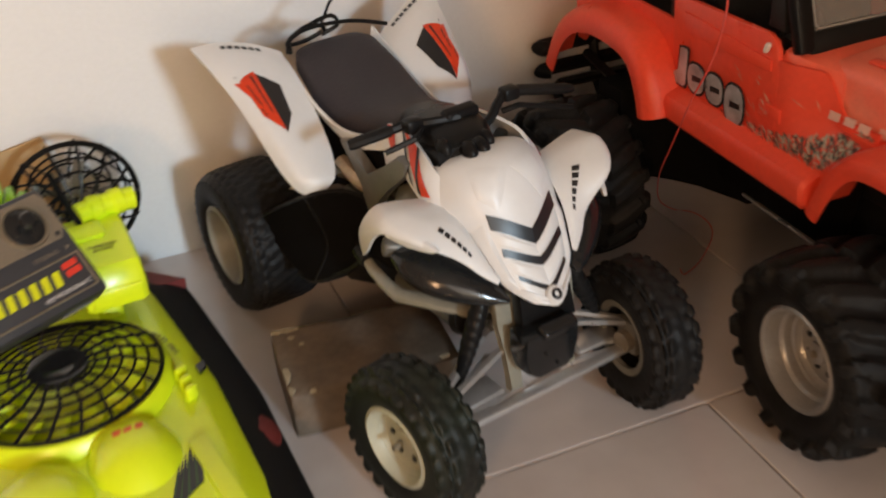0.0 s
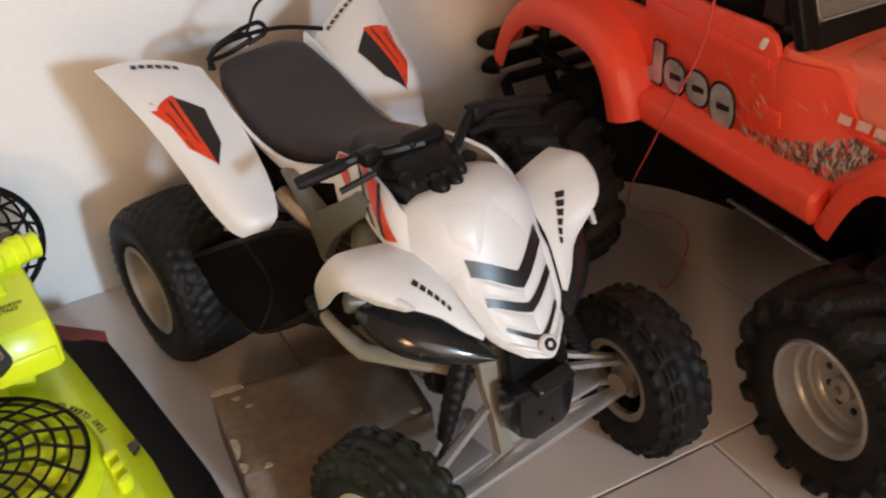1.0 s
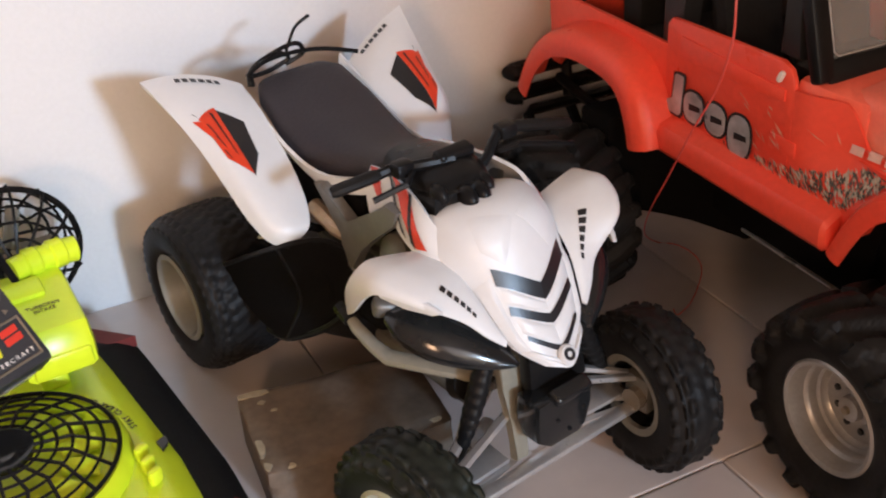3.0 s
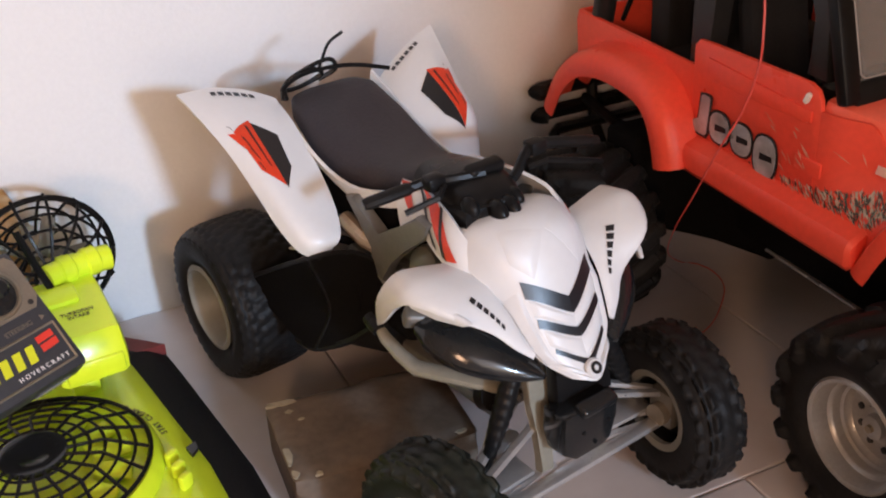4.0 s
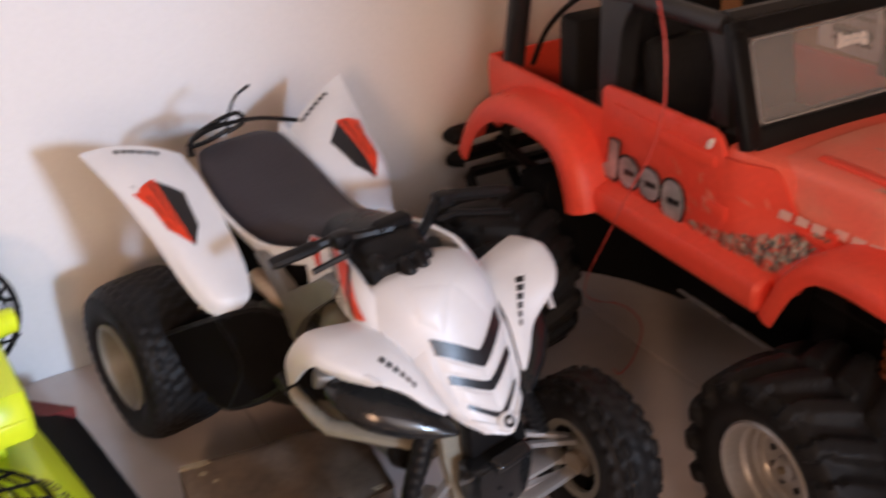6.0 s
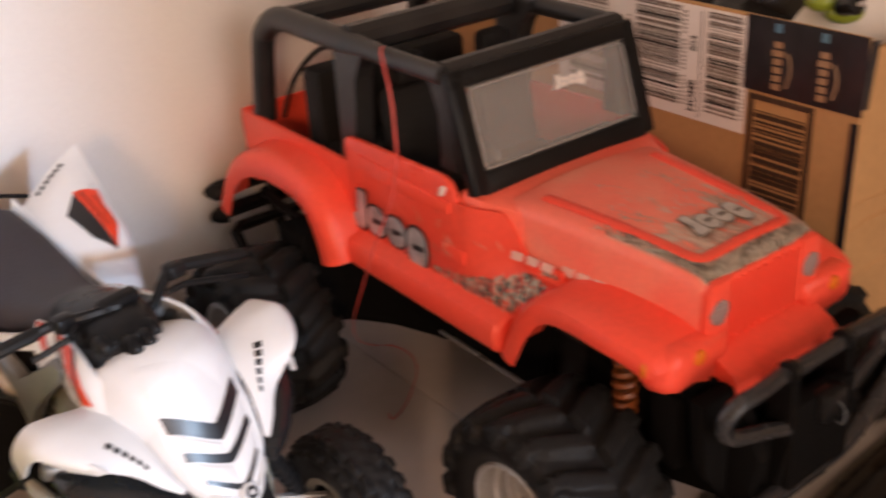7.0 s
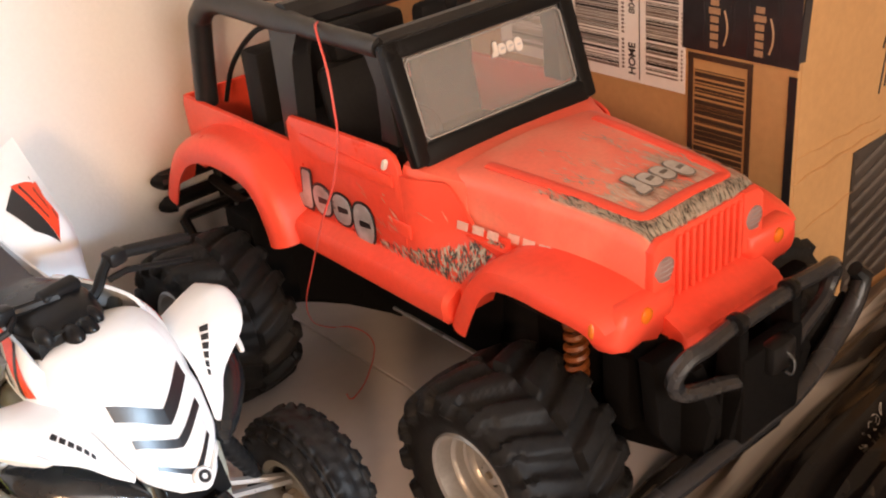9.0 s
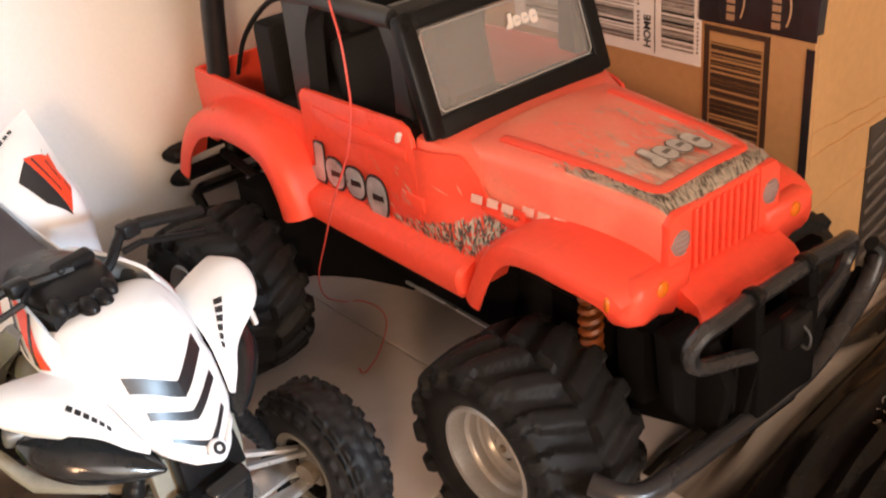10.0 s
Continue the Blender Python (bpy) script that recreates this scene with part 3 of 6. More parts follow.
def build_truck():
    t = truck
    # tub sides, with the wheel arch cut out
    side = [(0.384, 0.186), (0.389, 0.256), (0.385, 0.268), (0.18, 0.268), (0.0, 0.280), (-0.004, 0.280), (-0.004, 0.186), (-0.062, 0.186), (-0.062, 0.176), (0.165, 0.176)]
    arch = [(0.165, 0.19), (0.178, 0.215), (0.20, 0.235), (0.25, 0.242), (0.31, 0.236), (0.345, 0.216), (0.368, 0.186)]
    outline = side + arch
    for s in (-1, 1):
        bm = prism(B(), outline, lambda a, b, d, s=s: Vector((s * (0.113 - d), a, b)), 0.005, 0.0015)
        part("tub_side", bm, "red", t)
        # door, standing proud of the tub
        door = [(0.172, 0.204), (0.173, 0.288), (0.167, 0.295), (0.150, 0.296), (0.020, 0.300), (0.010, 0.296), (0.005, 0.288), (0.003, 0.272), (0.003, 0.204)]
        d_ob = part("door", prism(B(), door, lambda a, b, d, s=s: Vector((s * (0.1085 + d), a, b)), 0.0049, 0.0004), "red", t)
        bm = prism(B(), [(0.150, 0.283), (0.155, 0.262), (0.02, 0.266), (0.012, 0.268), (0.012, 0.278)], lambda a, b, d, s=s: Vector((s * (0.1132 + d), a, b)), 0.0022, 0.001)
        part("door_trim", bm, "red", d_ob)
        bm = B()
        box(bm, (s * 0.1130, 0.0105, 0.2300), (0.0036, 0.031, 0.0135), 0.0012)
        part("door_handle", bm, "red", d_ob)
        # panel that narrows from the tub to the hood
        def narrow(u, v, s=s):
            y = 0.002 - 0.100 * u
            top = 0.281 - 0.037 * ease(-y, 0.036, 0.066)
            low = 0.186 + 0.044 * ease(-y, 0.064, 0.098)
            z = top + (low - top) * v
            return Vector((s * (tub_x(y, z) + 0.0003), y, z))
        part("cowl_side", sheet(B(), narrow, 28, 20, 0.003 * (1 if normal_at(narrow, 0.5, 0.5).x * s > 0 else -1)), "red", t)
        # rocker step
        loops = []
        for y in (0.166, 0.163, 0.05, -0.060, -0.064):
            e = 0.003 if y in (0.166, -0.064) else 0
            loops.append([(s * x, y, z) for x, z in ((0.106, 0.206 - e), (0.116, 0.201 - e), (0.128 - e, 0.196 - e), (0.132 - e, 0.189), (0.131 - e, 0.174 + e), (0.126 - e, 0.168 + e), (0.112, 0.167 + e), (0.106, 0.18))])
        part("rocker_panel", loft(B(), loops), "red", t)
        # rear flare
        fn = fender_surface([(0.158, 0.172), (0.165, 0.196), (0.180, 0.224), (0.205, 0.243), (0.248, 0.250), (0.30, 0.247), (0.345, 0.231), (0.380, 0.200), (0.404, 0.160)], s * 0.108, s * 0.146, 0.006, 0.019)
        part("rear_fender", sheet(B(), fn, 36, 10, 0.0025 * s), "red", t)
        # front fender
        fn = fender_surface([(-0.058, 0.170), (-0.070, 0.196), (-0.086, 0.222), (-0.108, 0.240), (-0.138, 0.246), (-0.175, 0.245), (-0.203, 0.241), (-0.220, 0.235), (-0.229, 0.227)], s * 0.055, s * 0.124, 0.001, 0.017)
        def drawn_in(u, v, fn=fn):
            # the flare narrows to a rounded front corner
            p = fn(u, v)
            k = ease(-p.y, 0.165, 0.245)
            return Vector((p.x * (1 - 0.075 * k), p.y, p.z))
        fe = part("front_fender", sheet(B(), drawn_in, 40, 12, 0.003 * s), "red", t)
        part("fender_front", prism(B(), [(0.045, 0.237), (0.098, 0.237), (0.109, 0.234), (0.1165, 0.226), (0.1180, 0.213), (0.1145, 0.204), (0.104, 0.1995), (0.086, 0.200), (0.069, 0.207), (0.045, 0.212)], lambda a, b, d, s=s: Vector((s * (a - (0.35 * d if a > 0.1 else 0)), -0.207 - d - 0.04 * (b - 0.2), b)), 0.0245, 0.009), "red", t, angle=75)
        part("fender_shelf", prism(B(), [(-0.050, 0.238), (-0.100, 0.237), (-0.222, 0.234), (-0.222, 0.227), (-0.095, 0.229)], lambda a, b, d, s=s: Vector((s * (0.050 + d), a, b)), 0.045, 0.002), "red", t)
        m = Matrix.Translation((s * 0.1185, -0.214, 0.2235)) @ Matrix.Rotation(radians(20) * s, 4, "Z") @ Matrix.Rotation(radians(90) * s, 4, "Y") @ Matrix.Diagonal((1.15, 0.55, 0.8, 1))
        part("marker_lamp", lathe(B(), [(0, 0.0022), (0.004, 0.0018), (0.0062, 0), (0.0062, -0.003)], 16, m), "amber", fe)
        m = Matrix.Translation((s * 0.080, -0.2335, 0.2265)) @ Matrix.Rotation(radians(90), 4, "X")
        part("marker_lamp", lathe(B(), [(0, 0.0018), (0.004, 0.0014), (0.0062, 0), (0.0062, -0.003)], 16, m), "amber", fe)
    # rear panel, floor pan and chassis
    part("tailgate", box(B(), (0, 0.385, 0.228), (0.222, 0.006, 0.080), 0.002), "red", t)
    part("floor_pan", box(B(), (0, 0.176, 0.207), (0.214, 0.41, 0.012), 0.002), "black", t)
    part("chassis", box(B(), (0, 0.045, 0.150), (0.126, 0.36, 0.09), 0.008), "black", t)
    part("chassis", box(B(), (0, 0.045, 0.165), (0.11, 0.57, 0.05), 0.008), "black", t)
    # rear gearbox and arms, spreading towards the wheels
    for s in (-1, 1):
        plan = [(0.0, 0.092), (0.066, 0.096), (0.073, 0.130), (0.084, 0.158), (0.096, 0.186), (0.112, 0.206), (0.150, 0.212), (0.150, 0.262), (0.0, 0.262)]
        part("rear_gearbox", prism(B(), plan, lambda a, b, d, s=s: Vector((s * a, b, 0.080 + d)), 0.105, 0.005), "recess_black", t)
    part("trim_strip", box(B(), (-0.0765, 0.030, 0.1005), (0.003, 0.120, 0.003), 0.001), "chrome", t)
    part("chassis_rail", box(box(B(), (-0.06, 0.05, 0.178), (0.016, 0.54, 0.02), 0.004), (0.06, 0.05, 0.178), (0.016, 0.54, 0.02), 0.004), "black", t)
    for s in (-1, 1):
        part("inner_arch", box(B(), (s * 0.063, -0.167, 0.198), (0.030, 0.125, 0.046), 0.01), "recess_black", t)
    for s in (-1, 1):
        part("inner_arch", box(B(), (s * 0.085, 0.25, 0.215), (0.05, 0.17, 0.03), 0.01), "recess_black", t)
        part("chassis_side", prism(B(), [(-0.075, 0.190), (-0.060, 0.102), (0.290, 0.102), (0.310, 0.125), (0.310, 0.190)], lambda a, b, d, s=s: Vector((s * (0.0705 + d), a, b)), 0.005, 0.0015), "recess_black", t)
    # cowl and hood
    loops = []
    for y, hw, z, r in ((0.006, 0.107, 0.289, 0.006), (-0.012, 0.106, 0.289, 0.008), (-0.024, 0.101, 0.287, 0.010), (-0.040, 0.094, 0.2845, 0.010), (-0.052, 0.089, 0.283, 0.010)):
        loops.append([(-hw, y, 0.20), (-hw, y, z - r), (-hw + r * 0.3, y, z - r * 0.3), (-hw + r, y, z), (-hw * 0.5, y, z + 0.002), (0, y, z + 0.003), (hw * 0.5, y, z + 0.002), (hw - r, y, z), (hw - r * 0.3, y, z - r * 0.3), (hw, y, z - r), (hw, y, 0.20)])
    part("cowl", loft(B(), loops), "red_dust_sheen", t)
    hood_rows = []
    for y, hw, z in ((-0.033, 0.0895, 0.2870), (-0.06, 0.0865, 0.2880), (-0.11, 0.0795, 0.2870), (-0.165, 0.0725, 0.2845), (-0.204, 0.0680, 0.2810), (-0.217, 0.0665, 0.2775), (-0.2235, 0.0655, 0.271)):
        row = [(-hw, y, 0.236), (-hw, y, z - 0.016), (-hw * 0.985, y, z - 0.007), (-hw * 0.93, y, z - 0.002), (-hw * 0.80, y, z + 0.0005), (-hw * 0.4, y, z + 0.0035), (0, y, z + 0.0045)]
        hood_rows.append(row + [(-x, a, b) for x, a, b in row[-2::-1]])
    hood_fn = rows_surface(hood_rows)
    out = 1 if normal_at(hood_fn, 0.5, 0.5).z > 0 else -1
    hood = part("hood", sheet(B(), hood_fn, 24, 36, 0.003 * out), "hood_print", t, "red hood dusted grey with a mud print")

    def on_hood(a, b, d):
        # a: 0 to 1 across, b: 0 at the front to 1 at the cowl
        y = -0.2235 + 0.190 * min(max(b, 0), 1)
        ys = [r[0][1] for r in hood_rows]
        i = max(k for k in range(len(ys) - 1) if y <= ys[k] + 1e-9)
        u = (i + (y - ys[i]) / (ys[i + 1] - ys[i])) / (len(ys) - 1)
        x = (min(max(a, 0), 1) - 0.5) * 1.86
        stops = [-0.93, -0.8, -0.4, 0.0, 0.4, 0.8, 0.93]
        j = max(k for k in range(6) if x >= stops[k] - 1e-9)
        v = (3 + j + (x - stops[j]) / (stops[j + 1] - stops[j])) / 12
        n = normal_at(hood_fn, u, v)
        return hood_fn(u, v) + (n if n.z > 0 else -n) * (d + 0.0004)
    # raised panel line and printed mud
    bm = B()
    line = [on_hood(0.115, b, 0) for b in (0.88, 0.7, 0.5, 0.30, 0.18)] + [on_hood(0.135, 0.125, 0), on_hood(0.18, 0.105, 0)] + [on_hood(a, 0.100, 0) for a in (0.3, 0.5, 0.7)]
    line += [on_hood(0.82, 0.105, 0), on_hood(0.865, 0.125, 0)] + [on_hood(0.885, b, 0) for b in (0.18, 0.30, 0.5, 0.7, 0.88)]
    tube(bm, curve_through(line, 3), 0.0060, 10, squash=0.32)
    part("hood_bulge", bm, "red", hood)

    def field(name, mat, corners, n=14):
        bm = B()
        g = [[None] * (n + 1) for _ in range(n + 1)]
        (a0, b0), (a1, b1), (a2, b2), (a3, b3) = corners
        for i in range(n + 1):
            for j in range(n + 1):
                p, r = i / n, j / n
                a = (1 - p) * (1 - r) * a0 + p * (1 - r) * a1 + p * r * a2 + (1 - p) * r * a3
                b = (1 - p) * (1 - r) * b0 + p * (1 - r) * b1 + p * r * b2 + (1 - p) * r * b3
                g[i][j] = bm.verts.new(on_hood(a, b, 0.0001))
        for i in range(n):
            for j in range(n):
                bm.faces.new((g[i][j], g[i + 1][j], g[i + 1][j + 1], g[i][j + 1]))
        part(name, bm, mat, hood)
    field("mud_band", "decal_mud", [(0.03, 0.012), (0.97, 0.012), (0.94, 0.075), (0.06, 0.075)])
    field("mud_band", "decal_mud", [(0.010, 0.015), (0.110, 0.015), (0.085, 0.24), (0.020, 0.32)])

    def mud(a, b, rnd):
        front = 0.005 < b < 0.080 and 0.02 < a < 0.98
        corner = 0.005 < a < 0.115 - 0.06 * b and b < 0.56 and rnd.random() < 1.5 - 2.5 * b
        return front or corner

    def smear(a, b, rnd):
        inside = 0.17 < a < 0.83 and 0.13 < b < 0.80
        clump = math.sin(a * 19 + 1.0) * math.sin(b * 9 + a * 4) + 0.5 * math.sin(a * 43 + b * 7)
        edge = 0.66 < a < 0.97 and 0.08 < b < 0.42
        return inside and clump + rnd.gauss(0, 0.45) > 0.45 and rnd.random() < 1.0 - 1.5 * max(0, b - 0.26) or edge and rnd.random() < 0.5
    streaks("mud_print", ("decal_mud", "decal_smear", "decal_mud_dark"), hood, on_hood, 1000, 3, mud, 1.2, 0.024)
    streaks("mud_print", ("decal_smear", "decal_smear_red", "decal_smear_red", "decal_mud"), hood, on_hood, 300, 6, smear, 1.45, 0.030)
    emblem(hood, lambda a, b, d: on_hood(0.28 + a * 0.46, 0.265 + b * 0.42, d + 0.0012), 1.0, ("decal_grey_dim", "decal_emblem_edge"), "faded grey emblem shapes on the hood")
    # grille
    g = part("grille", box(B(), (0, -0.2195, 0.247), (0.088, 0.005, 0.052), 0.001), "red", t)
    for k in range(10):
        part("grille_bar", box(B(), (-0.036 + 0.008 * k, -0.2245, 0.247), (0.0042, 0.007, 0.05), 0.0015), "red", g)
    for s in (-1, 1):
        bm = prism(B(), [(0.040, 0.222), (0.040, 0.276), (0.060, 0.275), (0.066, 0.268), (0.067, 0.222)], lambda a, b, d, s=s: Vector((s * a, -0.2175 - d, b)), 0.010, 0.003)
        part("grille_side", bm, "red", g)
        m = Matrix.Translation((s * 0.0535, -0.2270, 0.251)) @ Matrix.Rotation(radians(90), 4, "X")
        h = part("headlight", lathe(B(), [(0, 0.0022), (0.005, 0.0020), (0.0090, 0.0012), (0.0112, 0.0), (0.0112, -0.002)], 24, m), "lens_grey", t, "dull grey ribbed headlight lens")
        for k in range(5):
            z = 0.2425 + 0.0042 * k
            half = 0.0075 - 0.0016 * abs(k - 2)
            part("lens_rib", tube(B(), [(s * 0.0535 - half, -0.2284, z), (s * 0.0535, -0.2292, z), (s * 0.0535 + half, -0.2284, z)], 0.0006, 5), "lens_rib", h)
    part("grille_top", box(B(), (0, -0.2215, 0.272), (0.12, 0.008, 0.008), 0.003), "red", g)
    # apron before the grille
    ap = [(-0.214, 0.2235), (-0.228, 0.2180), (-0.248, 0.2085), (-0.2535, 0.2050), (-0.2550, 0.187), (-0.250, 0.183), (-0.214, 0.184)]
    part("apron", prism(B(), ap, lambda a, b, d: Vector((-0.060 + d, a, b)), 0.120, 0.003), "red", t)
    # windscreen frame, leaning back, and glass
    lean = Matrix.Translation((0, -0.012, 0.286)) @ Matrix.Rotation(radians(-18), 4, "X")
    w, h = 0.1075, 0.1065

    def bar(bm, x0, z0, x1, z1, thick=0.013):
        box(bm, ((x0 + x1) / 2, 0, (z0 + z1) / 2), (abs(x1 - x0) or 0.01, thick, abs(z1 - z0) or 0.01), 0.0035)
    bm = B()
    bar(bm, -w, 0.002, -w + 0.018, h)
    bar(bm, w - 0.018, 0.002, w, h)
    bar(bm, -w + 0.01, h - 0.0155, w - 0.01, h)
    bar(bm, -w + 0.01, 0, w - 0.01, 0.020)
    bm.transform(lean)
    ws = part("windscreen_frame", bm, "black", t)
    bm = box(B(), (0, -0.002, h / 2), (2 * w - 0.022, 0.002, h - 0.022), 0.0005)
    bm.transform(lean)
    pane = part("windscreen", bm, "glass", ws, "dusty clear plastic windscreen")
    pane.visible_shadow = False
    x, z0, z1 = w - 0.0185, 0.0215, h - 0.0175
    gasket = [(-x, z0 + 0.004), (-x + 0.004, z0), (x - 0.004, z0), (x, z0 + 0.004), (x, z1 - 0.004), (x - 0.004, z1), (-x + 0.004, z1), (-x, z1 - 0.004)]
    part("gasket", tube(B(), [lean @ Vector((a, -0.0042, b)) for a, b in gasket], 0.0009, 6, closed=True), "gasket", ws, "pale grey gasket line")
    emblem(ws, lambda a, b, d: lean @ Vector((0.000 + a, -0.0036 - d, 0.071 + b)), 0.037, ("decal_white", "decal_grey"), "white emblem shapes on the windscreen")
    # roll cage
    zt = 0.379
    for s in (-1, 1):
        x = s * 0.100
        rail = curve_through([(x, 0.026, zt + 0.004), (x, 0.09, zt + 0.003), (x, 0.165, zt + 0.003), (x, 0.245, zt + 0.004), (x, 0.298, zt + 0.002), (x, 0.326, zt - 0.014), (x, 0.338, 0.345), (x, 0.356, 0.262)], 5)
        part("roll_bar", tube(B(), rail, [0.0088 + 0.0034 * ease(a.y, 0.12, 0.19) for a in rail], 14), "cage_black", t)
        part("pillar", prism(B(), [(0.158, 0.262), (0.190, 0.262), (0.186, 0.33), (0.190, 0.385), (0.130, 0.389), (0.134, 0.376), (0.150, 0.366), (0.157, 0.35)], lambda a, b, d, s=s: Vector((s * (0.088 + d), a, b)), 0.020, 0.004), "cage_black", t)
        part("pillar", prism(B(), [(0.012, 0.300), (0.036, 0.300), (0.030, 0.35), (0.040, 0.374), (0.055, 0.383), (0.020, 0.388)], lambda a, b, d, s=s: Vector((s * (0.090 + d), a, b)), 0.014, 0.003), "cage_black", t)
    part("cross_bar", tube(B(), [(-0.10, 0.172, zt + 0.004), (0.10, 0.172, zt + 0.004)], 0.015, 10), "cage_black", t)
    part("cross_bar", tube(B(), [(-0.10, 0.030, zt + 0.004), (0.10, 0.030, zt + 0.004)], 0.011, 10), "cage_black", t)
    part("cross_bar", tube(B(), [(-0.10, 0.312, zt - 0.004), (0.10, 0.312, zt - 0.004)], 0.012, 10), "cage_black", t)
    part("bracing_rod", tube(B(), curve_through([(-0.085, 0.19, 0.372), (-0.080, 0.26, 0.352), (-0.085, 0.31, 0.31), (-0.088, 0.335, 0.265)], 6), 0.0028, 6), "black", t)
    # seats
    for s in (-1, 1):
        bm = box(B(), (s * 0.052, 0.085, 0.236), (0.07, 0.075, 0.04), 0.012)
        se = part("seat", bm, "truck_seat", t)
        part("backrest", box(B(), (s * 0.052, 0.137, 0.290), (0.07, 0.026, 0.10), 0.012, Euler((radians(-12), 0, 0)).to_matrix()), "truck_seat", se)
        part("headrest", box(B(), (s * 0.052, 0.150, 0.352), (0.036, 0.022, 0.03), 0.009), "truck_seat", se)
    rear = part("rear_seat", box(B(), (0, 0.232, 0.235), (0.19, 0.07, 0.05), 0.01), "truck_seat", t)
    part("backrest", box(B(), (0, 0.262, 0.285), (0.188, 0.034, 0.10), 0.008), "truck_seat", rear)
    part("dashboard", box(B(), (0, 0.018, 0.278), (0.19, 0.03, 0.03), 0.008), "black", t)
    ring = [(-0.052 + 0.024 * math.cos(a), 0.050 + 0.010 * math.sin(a), 0.287 + 0.022 * math.sin(a)) for a in [2 * math.pi * k / 20 for k in range(20)]]
    part("steering_wheel", tube(B(), ring, 0.0028, 6, closed=True), "black", t)
    # rear tube bumper
    part("rear_bumper", tube(B(), curve_through([(-0.138, 0.414, 0.166), (-0.126, 0.420, 0.168), (0.126, 0.420, 0.168), (0.138, 0.414, 0.166)], 5), 0.0100, 10), "black", t)
    part("rear_bumper", tube(B(), curve_through([(-0.136, 0.410, 0.137), (-0.126, 0.420, 0.138), (0.126, 0.420, 0.138), (0.136, 0.410, 0.137)], 5), 0.0088, 10), "black", t)
    part("rear_bumper", tube(B(), [(-0.136, 0.370, 0.082), (-0.138, 0.396, 0.122), (-0.130, 0.400, 0.124), (0.130, 0.400, 0.124), (0.138, 0.396, 0.122), (0.136, 0.370, 0.082)], 0.0066, 8), "black", t)
    for s in (-1, 1):
        part("bumper_stay", tube(B(), [(s * 0.075, 0.418, 0.170), (s * 0.078, 0.404, 0.120), (s * 0.078, 0.372, 0.084)], 0.0066, 8), "black", t)
        part("side_frame", tube(B(), [(s * 0.085, 0.19, 0.155), (s * 0.090, 0.34, 0.145), (s * 0.085, 0.415, 0.150)], 0.006, 6), "black", t)
        part("mirror_peg", box(B(), (s * 0.1165, 0.017, 0.2885), (0.005, 0.0045, 0.010), 0.0015, Euler((radians(25), 0, 0)).to_matrix()), "decal_white", t)
    # bull bar
    for s in (-1, 1):
        part("bull_bar_tube", tube(B(), curve_through([(s * 0.030, -0.274, 0.215), (s * 0.070, -0.278, 0.215), (s * 0.088, -0.276, 0.2125), (s * 0.098, -0.273, 0.202), (s * 0.095, -0.271, 0.189), (s * 0.084, -0.273, 0.180), (s * 0.052, -0.277, 0.1725), (s * 0.026, -0.281, 0.1655)], 6), 0.0066, 10), "black_satin", t)
        part("bull_bar_strut", prism(B(), [(-0.262, 0.198), (-0.276, 0.219), (-0.284, 0.214), (-0.286, 0.160), (-0.280, 0.104), (-0.262, 0.100)], lambda a, b, d, s=s: Vector((s * (0.028 + 0.10 * max(0, 0.165 - b) + d), a, b)), 0.009, 0.003), "recess_black", t)
        part("strut_cap", lathe(B(), [(0, 0.006), (0.006, 0.005), (0.0085, 0.0), (0.0085, -0.006), (0, -0.007)], 14, Matrix.Translation((s * 0.032, -0.277, 0.2165)) @ Matrix.Rotation(radians(90), 4, "Y")), "black", t)
        part("bumper_arm", prism(B(), [(-0.222, 0.186), (-0.262, 0.182), (-0.280, 0.150), (-0.270, 0.100), (-0.222, 0.110)], lambda a, b, d, s=s: Vector((s * (0.050 + d), a, b)), 0.014, 0.003), "recess_black", t)
    # Black masses under the nose; the recess shade is in their glossless colour.
    part("bumper_body", prism(B(), [(-0.096, 0.200), (-0.060, 0.200), (-0.060, 0.178), (0.060, 0.178), (0.060, 0.200), (0.096, 0.200), (0.088, 0.132), (0.064, 0.098), (-0.064, 0.098), (-0.088, 0.132)], lambda a, b, d: Vector((a, -0.2520 + d, b)), 0.016, 0.004), "recess_black", t)
    part("under_tray", prism(B(), [(-0.236, 0.200), (-0.246, 0.098), (-0.19, 0.082), (-0.10, 0.078), (-0.10, 0.200)], lambda a, b, d: Vector((-0.064 + d, a, b)), 0.128, 0.003), "recess_black", t)
    part("bull_bar_plate", box(B(), (0, -0.280, 0.150), (0.075, 0.016, 0.080), 0.005), "recess_black", t)
    part("lower_bar", tube(B(), curve_through([(-0.172, -0.246, 0.112), (-0.162, -0.266, 0.108), (-0.143, -0.275, 0.105), (-0.10, -0.277, 0.106), (-0.053, -0.278, 0.108), (0.0, -0.280, 0.112), (0.050, -0.277, 0.112), (0.098, -0.271, 0.121), (0.137, -0.268, 0.141), (0.155, -0.266, 0.163)], 6), 0.0088, 12), "black_satin", t, "satin black lower bumper tube")
    part("bar_end", tube(B(), [(0.152, -0.266, 0.158), (0.157, -0.265, 0.168), (0.150, -0.262, 0.176)], [0.0094, 0.0094, 0.0070], 10), "black", t)
    part("bar_gusset", prism(B(), [(0.040, 0.108), (0.095, 0.118), (0.136, 0.138), (0.148, 0.152), (0.138, 0.120), (0.110, 0.094), (0.045, 0.086)], lambda a, b, d: Vector((a, -0.268 + 0.06 * a + d, b)), 0.008, 0.002), "recess_black", t)
    wn = part("winch", box(B(), (0.002, -0.288, 0.178), (0.030, 0.016, 0.026), 0.005), "black", t)
